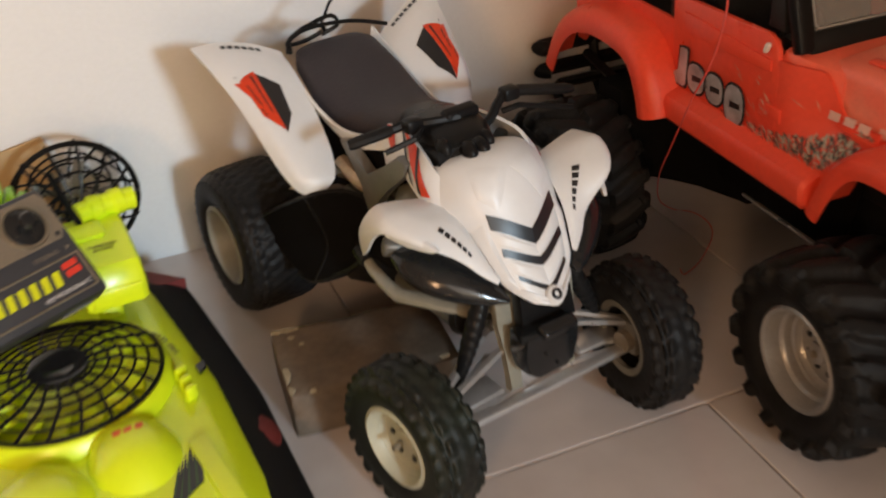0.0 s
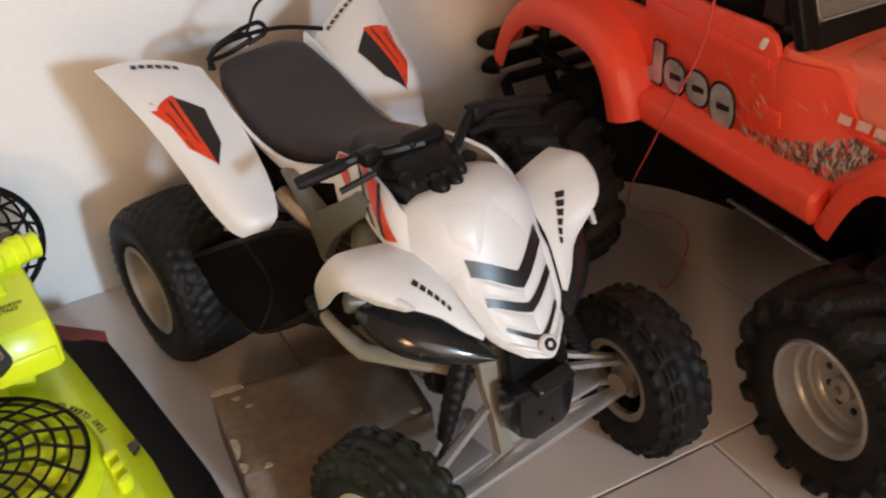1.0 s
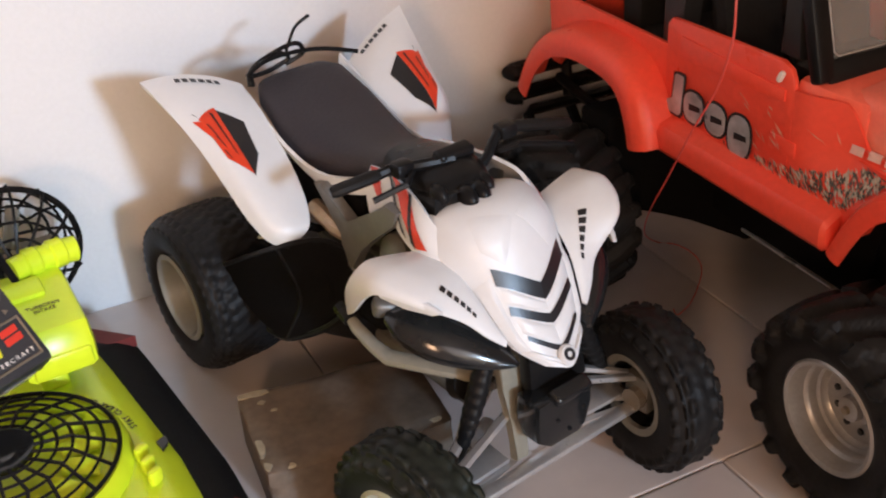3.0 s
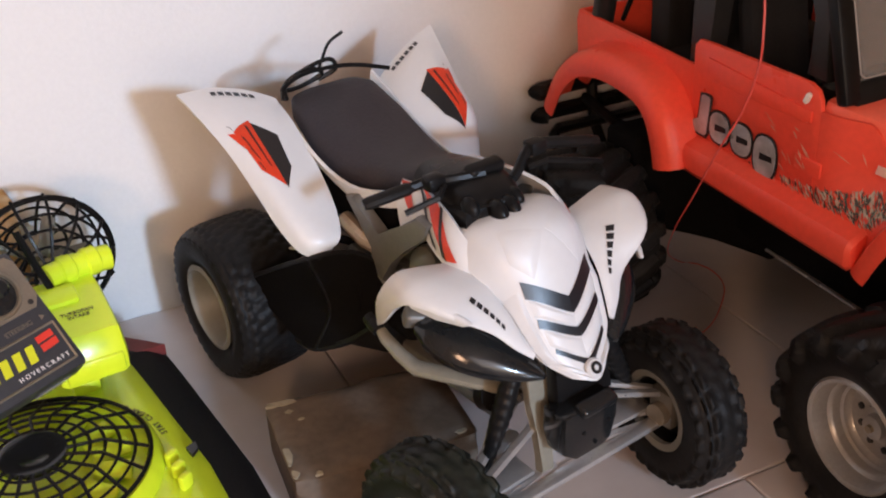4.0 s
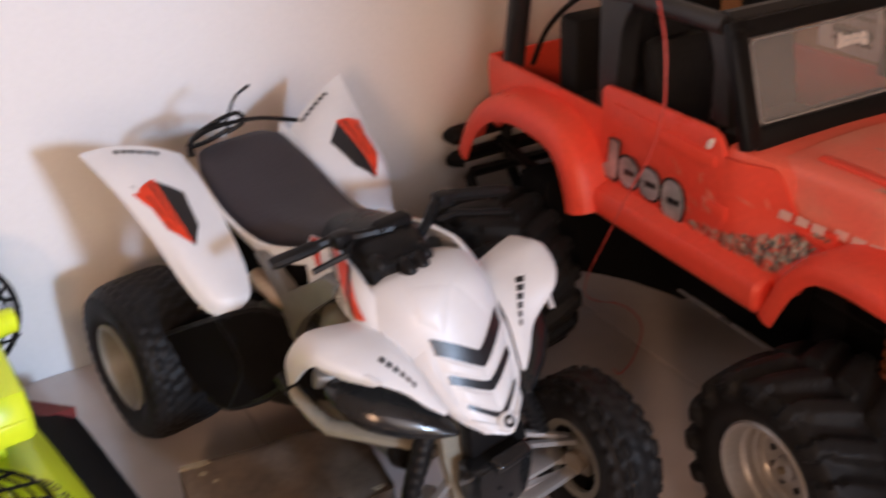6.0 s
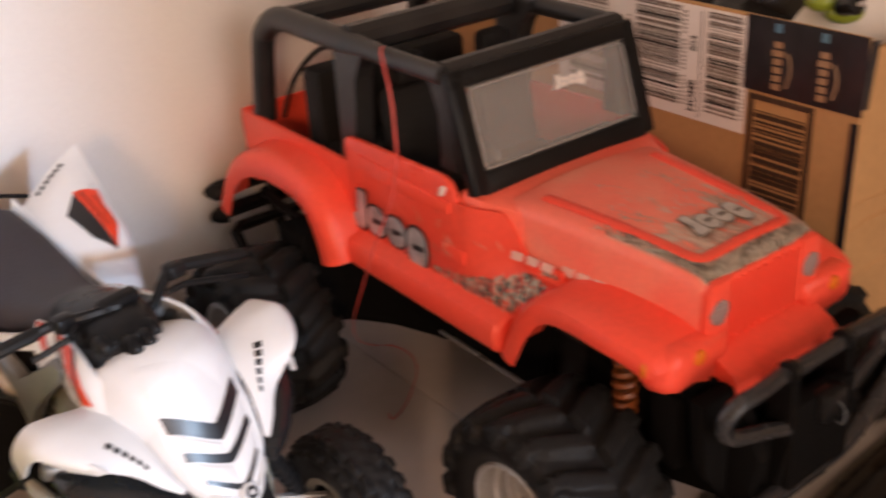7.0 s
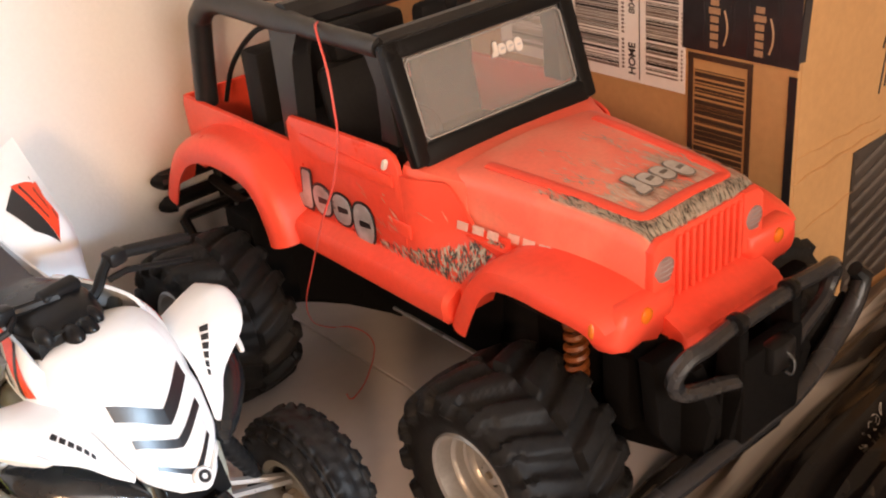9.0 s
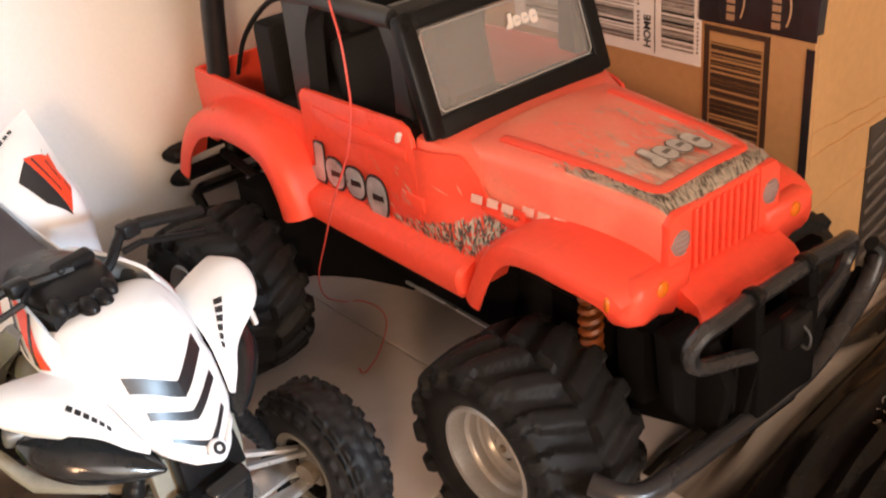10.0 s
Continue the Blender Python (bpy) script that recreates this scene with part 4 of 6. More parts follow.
    part("hook", tube(B(), curve_through([(0.002, -0.294, 0.184), (0.006, -0.300, 0.174), (0.001, -0.302, 0.166), (-0.004, -0.299, 0.170)], 4), 0.0012, 8), "black_satin", wn, "small dark metal tow hook")
    part("centre_shield", prism(B(), [(-0.042, 0.168), (0.062, 0.168), (0.066, 0.124), (0.040, 0.080), (-0.020, 0.080), (-0.046, 0.112)], lambda a, b, d: Vector((a, -0.272 + d, b)), 0.010, 0.003), "recess_black", t)
    part("bull_bar_tube", tube(B(), [(-0.034, -0.277, 0.215), (0.034, -0.277, 0.215)], 0.0066, 10), "black_satin", t)
    part("skid_plate", prism(B(), [(-0.262, 0.114), (-0.274, 0.106), (-0.225, 0.086), (-0.215, 0.090)], lambda a, b, d: Vector((-0.05 + d, a, b)), 0.10, 0.003), "recess_black", t)
    part("radiator_block", box(B(), (0, -0.205, 0.150), (0.17, 0.03, 0.07), 0.006), "recess_black", t)
    # springs and axles
    for y in (-0.150, 0.229):
        part("axle", tube(B(), [(-0.12 if y < 0 else -0.17, y, 0.086), (0.12, y, 0.086)], 0.012, 10), "black", t)
    for s in (-1, 1):
        turns = [(s * 0.093 + 0.0072 * math.cos(a), -0.174 + 0.0072 * math.sin(a), 0.10 + 0.11 * a / 72) for a in [72 * k / 200 for k in range(201)]]
        part("spring", tube(B(), turns, 0.0032, 6), "spring", t, "rust-orange coil spring")
    for y, sp in ((-0.150, 0.1), (0.229, 0.5)):
        for s in (-1, 1):
            wheel(t, (s * (0.146 if y < 0 or s > 0 else 0.198), y, 0.0875), 0.0880, 0.0505 if y < 0 or s > 0 else 0.047, 0.0440, s, "truck", "silver", "rubber", sp + s)
    # side prints
    def on_side(a, b, d):
        return Vector((-(tub_x(a, b) + 0.0006 if a < 0.004 else 0.1141) - d, a, b))
    emblem(t, lambda a, b, d: on_side(0.170 - a, 0.2215 + b, d + 0.0003), 0.124)

    def splash(a, b, rnd):
        # thin along the rocker, thick and high where it meets the front fender
        return b < min(0.06 + 0.80 * a ** 2.0, 0.74) and rnd.random() < 0.12 + 0.88 * a ** 1.3 and b > 4.0 * (a - 0.80)
    streaks("mud_print", ("decal_mud_dark", "decal_smear", "decal_mud", "decal_mud_dark"), t, lambda a, b, d: on_side(0.085 - 0.184 * a, 0.2035 + 0.050 * b, d + 0.0003), 460, 8, splash, 1.78, 0.052, spread=0.2)
    streaks("scratch_print", ("decal_smear_red",), t, lambda a, b, d: on_side(0.060 - 0.130 * a, 0.215 + 0.045 * b, d + 0.0003), 16, 5, lambda a, b, rnd: b > 0.3 * a, 1.95, 0.090, spread=0.25)
    for k in range(7):
        y = -0.0465 - 0.0154 * k
        z = 0.2455 - 0.0005 * k
        face = max(0.0655 + 0.126 * (y + 0.2235), tub_x(y, 0.245) + 0.0003 if y > -0.09 else 0) + 0.0007
        part("print_bar", prism(B(), [(0.0008, -0.0040), (-0.0010, 0.0040), (-0.0125, 0.0040), (-0.0107, -0.0040)], lambda a, b, d, y=y, z=z, face=face: Vector((-face - 0.12 * a - d, y + a, z + b)), 0.0005), "decal_faded", t, "worn white lettering bar")


def mud_print(m):
    """Lays a worn grey-tan mud print over a surface: thick at the front of the hood, thinning to smears towards the cowl."""
    n, l = m.node_tree.nodes, m.node_tree.links
    bsdf = n["Principled BSDF"]
    under = bsdf.inputs["Base Color"].links[0].from_socket
    co, sep = n.new("ShaderNodeTexCoord"), n.new("ShaderNodeSeparateXYZ")
    l.new(co.outputs["Object"], sep.inputs[0])
    mp = n.new("ShaderNodeMapping")
    mp.inputs["Scale"].default_value, mp.inputs["Rotation"].default_value = (150, 34, 60), (0, 0, 0.25)
    l.new(co.outputs["Object"], mp.inputs["Vector"])
    tex = n.new("ShaderNodeTexNoise")
    tex.inputs["Scale"].default_value, tex.inputs["Detail"].default_value, tex.inputs["Roughness"].default_value = 1.0, 6, 0.65
    l.new(mp.outputs[0], tex.inputs["Vector"])
    cloud = n.new("ShaderNodeTexNoise")
    cloud.inputs["Scale"].default_value, cloud.inputs["Detail"].default_value = 26, 3
    l.new(co.outputs["Object"], cloud.inputs["Vector"])
    bias = n.new("ShaderNodeMapRange")
    bias.inputs["From Min"].default_value, bias.inputs["From Max"].default_value = -0.214, -0.085
    bias.inputs["To Min"].default_value, bias.inputs["To Max"].default_value = 0.30, -0.20
    l.new(sep.outputs["Y"], bias.inputs["Value"])
    add, add2 = n.new("ShaderNodeMath"), n.new("ShaderNodeMath")
    l.new(tex.outputs["Fac"], add.inputs[0])
    l.new(bias.outputs[0], add.inputs[1])
    add2.operation = "MULTIPLY_ADD"
    add2.inputs[1].default_value = 0.55
    l.new(cloud.outputs["Fac"], add2.inputs[0])
    l.new(add.outputs[0], add2.inputs[2])
    mask = n.new("ShaderNodeMapRange")
    mask.inputs["From Min"].default_value, mask.inputs["From Max"].default_value = 0.80, 0.92
    mask.inputs["To Max"].default_value = 0.85
    l.new(add2.outputs[0], mask.inputs["Value"])
    flat = n.new("ShaderNodeMapRange")
    # the hood's top only: it widens towards the cowl
    half, across, inset = n.new("ShaderNodeMath"), n.new("ShaderNodeMath"), n.new("ShaderNodeMath")
    half.operation, across.operation, inset.operation = "MULTIPLY_ADD", "ABSOLUTE", "SUBTRACT"
    half.inputs[1].default_value, half.inputs[2].default_value = 0.1184, 0.0886
    l.new(sep.outputs["Y"], half.inputs[0])
    l.new(sep.outputs["X"], across.inputs[0])
    l.new(half.outputs[0], inset.inputs[0])
    l.new(across.outputs[0], inset.inputs[1])
    flat.inputs["From Min"].default_value, flat.inputs["From Max"].default_value = 0.0, 0.003
    l.new(inset.outputs[0], flat.inputs["Value"])
    both = n.new("ShaderNodeMath")
    both.operation = "MULTIPLY"
    l.new(mask.outputs[0], both.inputs[0])
    l.new(flat.outputs[0], both.inputs[1])
    tone = n.new("ShaderNodeValToRGB")
    e = tone.color_ramp.elements
    e[0].position, e[0].color = 0.40, (0.24, 0.19, 0.145, 1)
    e[1].position, e[1].color = 0.58, (0.60, 0.48, 0.38, 1)
    l.new(tex.outputs["Fac"], tone.inputs["Fac"])
    mix = n.new("ShaderNodeMix")
    mix.data_type = "RGBA"
    l.new(both.outputs[0], mix.inputs["Factor"])
    l.new(under, mix.inputs["A"])
    l.new(tone.outputs[0], mix.inputs["B"])
    l.new(mix.outputs["Result"], bsdf.inputs["Base Color"])
    return m


# Dusty printed hood; its base is lightened further for the sheen on top.
M["hood_print"] = mud_print(material("printed_hood_plastic", (0.94, 0.19, 0.125), 0.45, scale=260, vary=0.05, bump=0.03, stain=16, stain_amount=0.5, tint=(0.82, 0.38, 0.26), rough_vary=0.15))
M["decal_faded"] = material("faded_white_sticker", (0.86, 0.60, 0.53), 0.4, scale=200, vary=0.1, bump=0.0, stain=50, stain_amount=0.5, tint=(0.88, 0.34, 0.26))
M["decal_mud"] = material("mud_print_grey", (0.48, 0.42, 0.34), 0.55, scale=200, vary=0.2, bump=0.0, stain=40, stain_amount=0.5)
M["decal_grey_dim"] = material("faded_emblem_grey", (0.50, 0.44, 0.40), 0.5, scale=200, vary=0.15, bump=0.0, stain=40, stain_amount=0.5)
M["decal_smear_red"] = material("thin_mud_smear", (0.80, 0.35, 0.25), 0.55, scale=200, vary=0.2, bump=0.0, stain=40, stain_amount=0.5)
M["decal_smear"] = material("pale_mud_smear", (0.62, 0.47, 0.37), 0.6, scale=200, vary=0.2, bump=0.0, stain=40, stain_amount=0.5)
M["decal_emblem_edge"] = material("faded_emblem_edge", (0.17, 0.135, 0.11), 0.5, scale=200, vary=0.2, bump=0.0, stain=40, stain_amount=0.5)
M["decal_mud_dark"] = material("mud_print_dark", (0.085, 0.068, 0.055), 0.5, scale=200, vary=0.2, bump=0.0, stain=40, stain_amount=0.5)
M["truck_seat"] = material("black_seat_plastic", (0.016, 0.0155, 0.016), 0.6, scale=300, vary=0.15, bump=0.1, spec=0.12)
# Black plastic with gloss removed: the shade of recesses is put into it.
M["recess_black"] = material("recess_black_plastic", (0.008, 0.0075, 0.0075), 0.8, scale=300, vary=0.15, bump=0.1, spec=0.0)
M["gasket"] = material("pale_gasket", (0.30, 0.29, 0.28), 0.4, scale=200, vary=0.1, bump=0.0)
M["cage_black"] = material("satin_black_cage", (0.018, 0.018, 0.019), 0.38, scale=220, vary=0.12, bump=0.05, stain=18, stain_amount=0.4, tint=(0.042, 0.040, 0.039), spec=0.4)
M["lens_rib"] = material("lens_rib", (0.34, 0.28, 0.27), 0.25, scale=120, vary=0.05, bump=0.0)
build_truck()


# ---- white quad bike ----
QUAD = pose(-0.3841, 0.0832, 0, 0, 0, 11.5)
quad = thing("toy_quad_bike", QUAD, "white plastic toy quad bike with black seat and red decals", "toy quad bike")


def bars_on(name, mat, parent, fn, line, count, length, height):
    """A row of plain bars along a line of (u, v) in place of a maker's name."""
    (u0, v0), (u1, v1) = line
    du, dv = u1 - u0, v1 - v0
    for k in range(count):
        a, b = (k + 0.14) / count, (k + 0.86) / count
        quad_uv = [(u0 + du * a, v0 + dv * a), (u0 + du * b, v0 + dv * b), (u0 + du * b + height[0], v0 + dv * b + height[1]), (u0 + du * a + height[0], v0 + dv * a + height[1])]
        part(name, patch(B(), fn, quad_uv, 2, length), mat, parent)


def build_quad():
    q = quad
    # rear fenders
    rear = [[(-0.131, 0.243, 0.2955), (-0.104, 0.235, 0.2965), (-0.075, 0.226, 0.290), (-0.052, 0.217, 0.279)],
            [(-0.128, 0.203, 0.281), (-0.108, 0.200, 0.286), (-0.078, 0.194, 0.279), (-0.052, 0.188, 0.267)],
            [(-0.122, 0.172, 0.259), (-0.108, 0.168, 0.267), (-0.082, 0.163, 0.260), (-0.054, 0.158, 0.248)],
            [(-0.118, 0.142, 0.234), (-0.107, 0.137, 0.244), (-0.085, 0.132, 0.239), (-0.058, 0.129, 0.229)],
            [(-0.115, 0.116, 0.211), (-0.107, 0.109, 0.221), (-0.089, 0.104, 0.219), (-0.064, 0.103, 0.211)],
            [(-0.109, 0.098, 0.194), (-0.103, 0.090, 0.201), (-0.090, 0.085, 0.202), (-0.073, 0.086, 0.198)],
            [(-0.100, 0.092, 0.186), (-0.096, 0.087, 0.189), (-0.090, 0.085, 0.190), (-0.083, 0.086, 0.189)]]
    for s in (-1, 1):
        rows = rear
        if s > 0:
            rows = [[(0.135, 0.233, 0.300), (0.109, 0.231, 0.290), (0.081, 0.229, 0.273), (0.058, 0.226, 0.256)],
                    [(0.128, 0.203, 0.281), (0.108, 0.200, 0.283), (0.079, 0.195, 0.272), (0.054, 0.190, 0.258)]] + mirror_rows(rear[2:4])
            # this fender hangs steeper at its front end
            rows += [[(-x + dx, y + dy * (1 - 0.12 * i), z - dz) for i, (x, y, z) in enumerate(r)] for r, dx, dy, dz in zip(rear[4:], (0.0, 0.003, 0.004), (0.019, 0.034, 0.042), (0.015, 0.014, 0.018))]
        fn = rows_surface(rows)
        up = 1 if normal_at(fn, 0.4, 0.5).z > 0 else -1
        fe = part("rear_fender", sheet(B(), fn, 26, 14, 0.003 * up), "white", q)
        part("decal", patch(B(), fn, [(0.235, 0.50), (0.285, 0.72), (0.44, 0.70), (0.545, 0.545)], 8, 0.0007 * up), "decal_black", fe, "black and red sticker")
        part("decal", patch(B(), fn, [(0.275, 0.28), (0.225, 0.50), (0.535, 0.54), (0.46, 0.33)], 8, 0.0010 * up), "decal_red", fe)
        part("decal", patch(B(), fn, [(0.27, 0.20), (0.285, 0.29), (0.36, 0.30), (0.33, 0.26)], 3, 0.0010 * up), "decal_red", fe)
        for a, b, ln in ((0.25, 0.13, 0.20), (0.30, 0.03, 0.07), (0.36, 0.05, 0.06), (0.42, 0.04, 0.05), (0.24, -0.06, 0.03)):
            part("decal_stroke", patch(B(), fn, [(a, 0.30 + b), (a + 0.008, 0.325 + b), (a + ln, 0.35 + b), (a + ln - 0.01, 0.335 + b)], 3, 0.0014 * up), "decal_black", fe)
        bars_on("print_bar", "decal_black", fe, fn, ((0.045, 0.30), (0.055, 0.72)), 6, 0.0007 * up, (0.026, 0.0))
        part("fender_brace", tube(B(), [(s * 0.085, 0.10, 0.192), (s * 0.06, 0.11, 0.182), (s * 0.03, 0.10, 0.165)], 0.004, 6), "black", q)
        ring = [(s * (0.098 + 0.007 * math.cos(a)), 0.114 + 0.010 * math.sin(a), 0.187 - 0.004 * math.sin(a)) for a in [2 * math.pi * k / 16 for k in range(16)]]
        part("steel_ring", tube(B(), ring, 0.0010, 5, closed=True), "steel", fe)
    # seat
    loops = []
    for y, hw, z, d in ((0.216, 0.024, 0.274, 0.006), (0.212, 0.038, 0.280, 0.012), (0.198, 0.045, 0.281, 0.018), (0.160, 0.049, 0.268, 0.024), (0.120, 0.047, 0.255, 0.028), (0.085, 0.039, 0.252, 0.028), (0.055, 0.031, 0.256, 0.026), (0.028, 0.024, 0.264, 0.02), (0.018, 0.018, 0.263, 0.014)):
        lp = []
        for k in range(17):
            a = math.pi * k / 16
            c, sn = math.cos(a), math.sin(a)
            lp.append((hw * math.copysign(abs(c) ** 0.55, c), y, z - d + d * sn ** 0.55))
        loops.append(lp + [(-hw * 0.8, y, z - d - 0.012), (hw * 0.8, y, z - d - 0.012)])
    part("seat", loft(B(), loops), "seat", q, "black textured vinyl seat")
    # white side panels beside seat and tank
    for s in (-1, 1):
        rows = [[(s * 0.054, 0.216, 0.278), (s * 0.046, 0.212, 0.250)], [(s * 0.056, 0.15, 0.246), (s * 0.050, 0.145, 0.231)], [(s * 0.053, 0.10, 0.234), (s * 0.049, 0.095, 0.220)],
                [(s * 0.043, 0.060, 0.240), (s * 0.044, 0.055, 0.227)], [(s * 0.036, 0.032, 0.252), (s * 0.040, 0.025, 0.238)]]
        fn = rows_surface(rows)
        up = 1 if normal_at(fn, 0.5, 0.5).x * s > 0 else -1
        part("seat_side", sheet(B(), fn, 14, 4, 0.003 * up), "white", q)
        # the lower edge is arched over the engine
        rows = [[(s * 0.034, 0.045, 0.254), (s * 0.043, 0.042, 0.240), (s * 0.047, 0.034, 0.220)], [(s * 0.036, 0.015, 0.258), (s * 0.046, 0.010, 0.244), (s * 0.050, 0.004, 0.230)],
                [(s * 0.043, -0.02, 0.256), (s * 0.054, -0.025, 0.240), (s * 0.058, -0.029, 0.224)], [(s * 0.047, -0.046, 0.248), (s * 0.0555, -0.052, 0.232), (s * 0.058, -0.060, 0.212)],
                [(s * 0.040, -0.072, 0.222), (s * 0.045, -0.076, 0.210), (s * 0.047, -0.080, 0.196)]]
        fn = rows_surface(rows)
        up = 1 if normal_at(fn, 0.5, 0.5).x * s > 0 else -1
        tk = part("tank_side", sheet(B(), fn, 14, 8, 0.003 * up), "white", q)
        part("decal", patch(B(), fn, [(0.27, 0.02), (0.465, 0.05), (0.75, 0.62), (0.615, 0.80)], 6, 0.0007 * up), "decal_red", tk, "orange-red and black flash sticker")
        part("decal", patch(B(), fn, [(0.015, 0.05), (0.12, 0.04), (0.225, 0.55), (0.165, 0.62)], 5, 0.0007 * up), "decal_red", tk)
        for a in (0.225, 0.48):
            part("decal_stroke", patch(B(), fn, [(a, 0.02), (a + 0.0375, 0.02), (a + 0.30 - 0.15 * (a > 0.4), 0.80), (a + 0.25 - 0.15 * (a > 0.4), 0.78)], 5, 0.0010 * up), "decal_black", tk)
    # hood
    half = [[(0.047, -0.012, 0.226), (0.034, -0.014, 0.238), (0.0, -0.016, 0.242)], [(0.053, -0.042, 0.230), (0.038, -0.048, 0.249), (0.0, -0.052, 0.255)],
            [(0.052, -0.068, 0.220), (0.036, -0.078, 0.240), (0.0, -0.084, 0.249)], [(0.046, -0.088, 0.202), (0.031, -0.098, 0.214), (0.0, -0.107, 0.214)],
            [(0.040, -0.104, 0.182), (0.028, -0.113, 0.189), (0.0, -0.121, 0.184)], [(0.033, -0.119, 0.163), (0.022, -0.128, 0.165), (0.0, -0.1345, 0.160)], [(0.017, -0.136, 0.149), (0.010, -0.1415, 0.148), (0.0, -0.1455, 0.1455)]]
    rows = [[(-x, y, z) for x, y, z in r] + [(x, y, z) for x, y, z in r[1::-1]] for r in half]
    fn = rows_surface(rows)
    up = 1 if normal_at(fn, 0.2, 0.5).z > 0 else -1
    hood = part("front_cowl", sheet(B(), fn, 40, 28, 0.004 * up), "white", q)
    for v0, t0, t1, low, top in ((0.25, 0.466, 0.536, 0.624, 0.556), (0.25, 0.634, 0.676, 0.726, 0.684), (0.27, 0.775, 0.800, 0.880, 0.838)):
        for s in (-1, 1):
            a, b = 0.5 - s * (0.5 - v0), 0.5 - s * (0.52 - v0)
            part("chevron", patch(B(), fn, [(t0, a), (t1, b), (low, 0.5), (top, 0.5)], 6, 0.0008 * up), "decal_black", hood, "black chevron stripe")
    for s in (-1, 1):
        a, b = 0.5 - s * 0.20, 0.5 - s * 0.16
        part("cowl_panel", raised(fn, [(0.26, a), (0.40, 0.5 - s * 0.25), (0.475, b), (0.34, 0.5 - s * 0.012)], 0.0012 * up), "white", hood)
        for p, q0, r0, w0, c0 in ((0.25, 0.546, 0.624, 0.634, 0.676), (0.26, 0.686, 0.764, 0.736, 0.828)):
            part("chevron_ridge", raised(fn, [(q0, 0.5 - s * (0.5 - p)), (r0, 0.5 - s * (0.515 - p)), (c0, 0.5 - s * 0.004), (w0, 0.5 - s * 0.004)], 0.0012 * up), "white", hood)
        # the raised rim of the nose, running down to its point
        part("nose_rim", raised(fn, [(0.50, 0.5 - s * 0.46), (0.50, 0.5 - s * 0.285), (0.86, 0.5 - s * 0.30), (0.86, 0.5 - s * 0.47)], 0.0022 * up, 10), "white", hood)
        part("nose_rim", raised(fn, [(0.86, 0.5 - s * 0.47), (0.86, 0.5 - s * 0.30), (0.945, 0.5 - s * 0.004), (0.997, 0.5 - s * 0.004)], 0.0022 * up, 10), "white", hood)
    c, n = fn(0.90, 0.5), normal_at(fn, 0.90, 0.5) * up
    badge = Matrix.Translation(c + n * 0.0022) @ n.to_track_quat("Z", "Y").to_matrix().to_4x4()
    bd = part("badge", lathe(B(), [(0, 0.0022), (0.0065, 0.002), (0.008, 0), (0.008, -0.002)], 20, badge), "white", hood, "round white badge with black ring")
    part("badge_ring", lathe(B(), [(0.0022, 0.0024), (0.0022, 0.003), (0.0048, 0.003), (0.0048, 0.0024)], 18, badge, closed=True), "decal_black", bd)
    # front fenders with printed bars, and gloss pods below them
    front = [[(-0.047, -0.042, 0.220), (-0.066, -0.040, 0.224), (-0.086, -0.038, 0.228), (-0.101, -0.034, 0.226), (-0.108, -0.020, 0.202), (-0.099, -0.003, 0.166)],
             [(-0.048, -0.051, 0.220), (-0.067, -0.051, 0.226), (-0.087, -0.050, 0.230), (-0.103, -0.047, 0.228), (-0.111, -0.036, 0.208), (-0.105, -0.022, 0.180)],
             [(-0.049, -0.062, 0.220), (-0.068, -0.064, 0.226), (-0.088, -0.066, 0.230), (-0.103, -0.066, 0.228), (-0.109, -0.064, 0.223), (-0.111, -0.061, 0.217)],
             [(-0.048, -0.079, 0.214), (-0.060, -0.083, 0.219), (-0.074, -0.088, 0.220), (-0.086, -0.092, 0.218), (-0.091, -0.094, 0.215), (-0.092, -0.094, 0.212)],
             [(-0.045, -0.096, 0.201), (-0.051, -0.099, 0.203), (-0.058, -0.101, 0.202), (-0.064, -0.103, 0.198), (-0.066, -0.103, 0.196), (-0.066, -0.103, 0.194)],
             [(-0.041, -0.109, 0.184), (-0.045, -0.111, 0.185), (-0.048, -0.112, 0.184), (-0.051, -0.113, 0.181), (-0.052, -0.113, 0.180), (-0.052, -0.113, 0.179)],
             [(-0.037, -0.118, 0.172), (-0.038, -0.119, 0.172), (-0.039, -0.1195, 0.171), (-0.040, -0.120, 0.170), (-0.0405, -0.120, 0.1695), (-0.0405, -0.120, 0.169)]]
    for s in (-1, 1):
        rows = front if s < 0 else [[(-x + 0.003 * ease(-x, 0.06, 0.10), y - 0.006 * ease(-x, 0.06, 0.1), z + 0.007 * ease(-x, 0.06, 0.1)) for x, y, z in r] for r in front]
        fn = rows_surface(rows)
        up = 1 if normal_at(fn, 0.3, 0.4).z > 0 else -1
        fe = part("front_fender", sheet(B(), fn, 26, 18, 0.003 * up), "white", q)
        line = ((0.50, 0.36), (0.725, 0.40)) if s < 0 else ((0.45, 0.27), (0.716, 0.25))
        bars_on("print_bar", "decal_black", fe, fn, line, 6, 0.0007 * up, (0.008, 0.075))
        # barb of the fender
        part("fender_barb", prism(B(), [(-0.060, 0.222), (-0.061, 0.212), (-0.080, 0.2075), (-0.100, 0.2075), (-0.1055, 0.2105), (-0.100, 0.2140), (-0.086, 0.219), (-0.070, 0.226)], lambda a, b, d, s=s: Vector((s * (0.1135 - d + 0.45 * (a + 0.045) + (0.001 if s > 0 else 0)), a, b - (0.011 if s > 0 else 0) * ease(-a, 0.06, 0.1))), 0.0045, 0.0015), "white", fe)
        loops = []
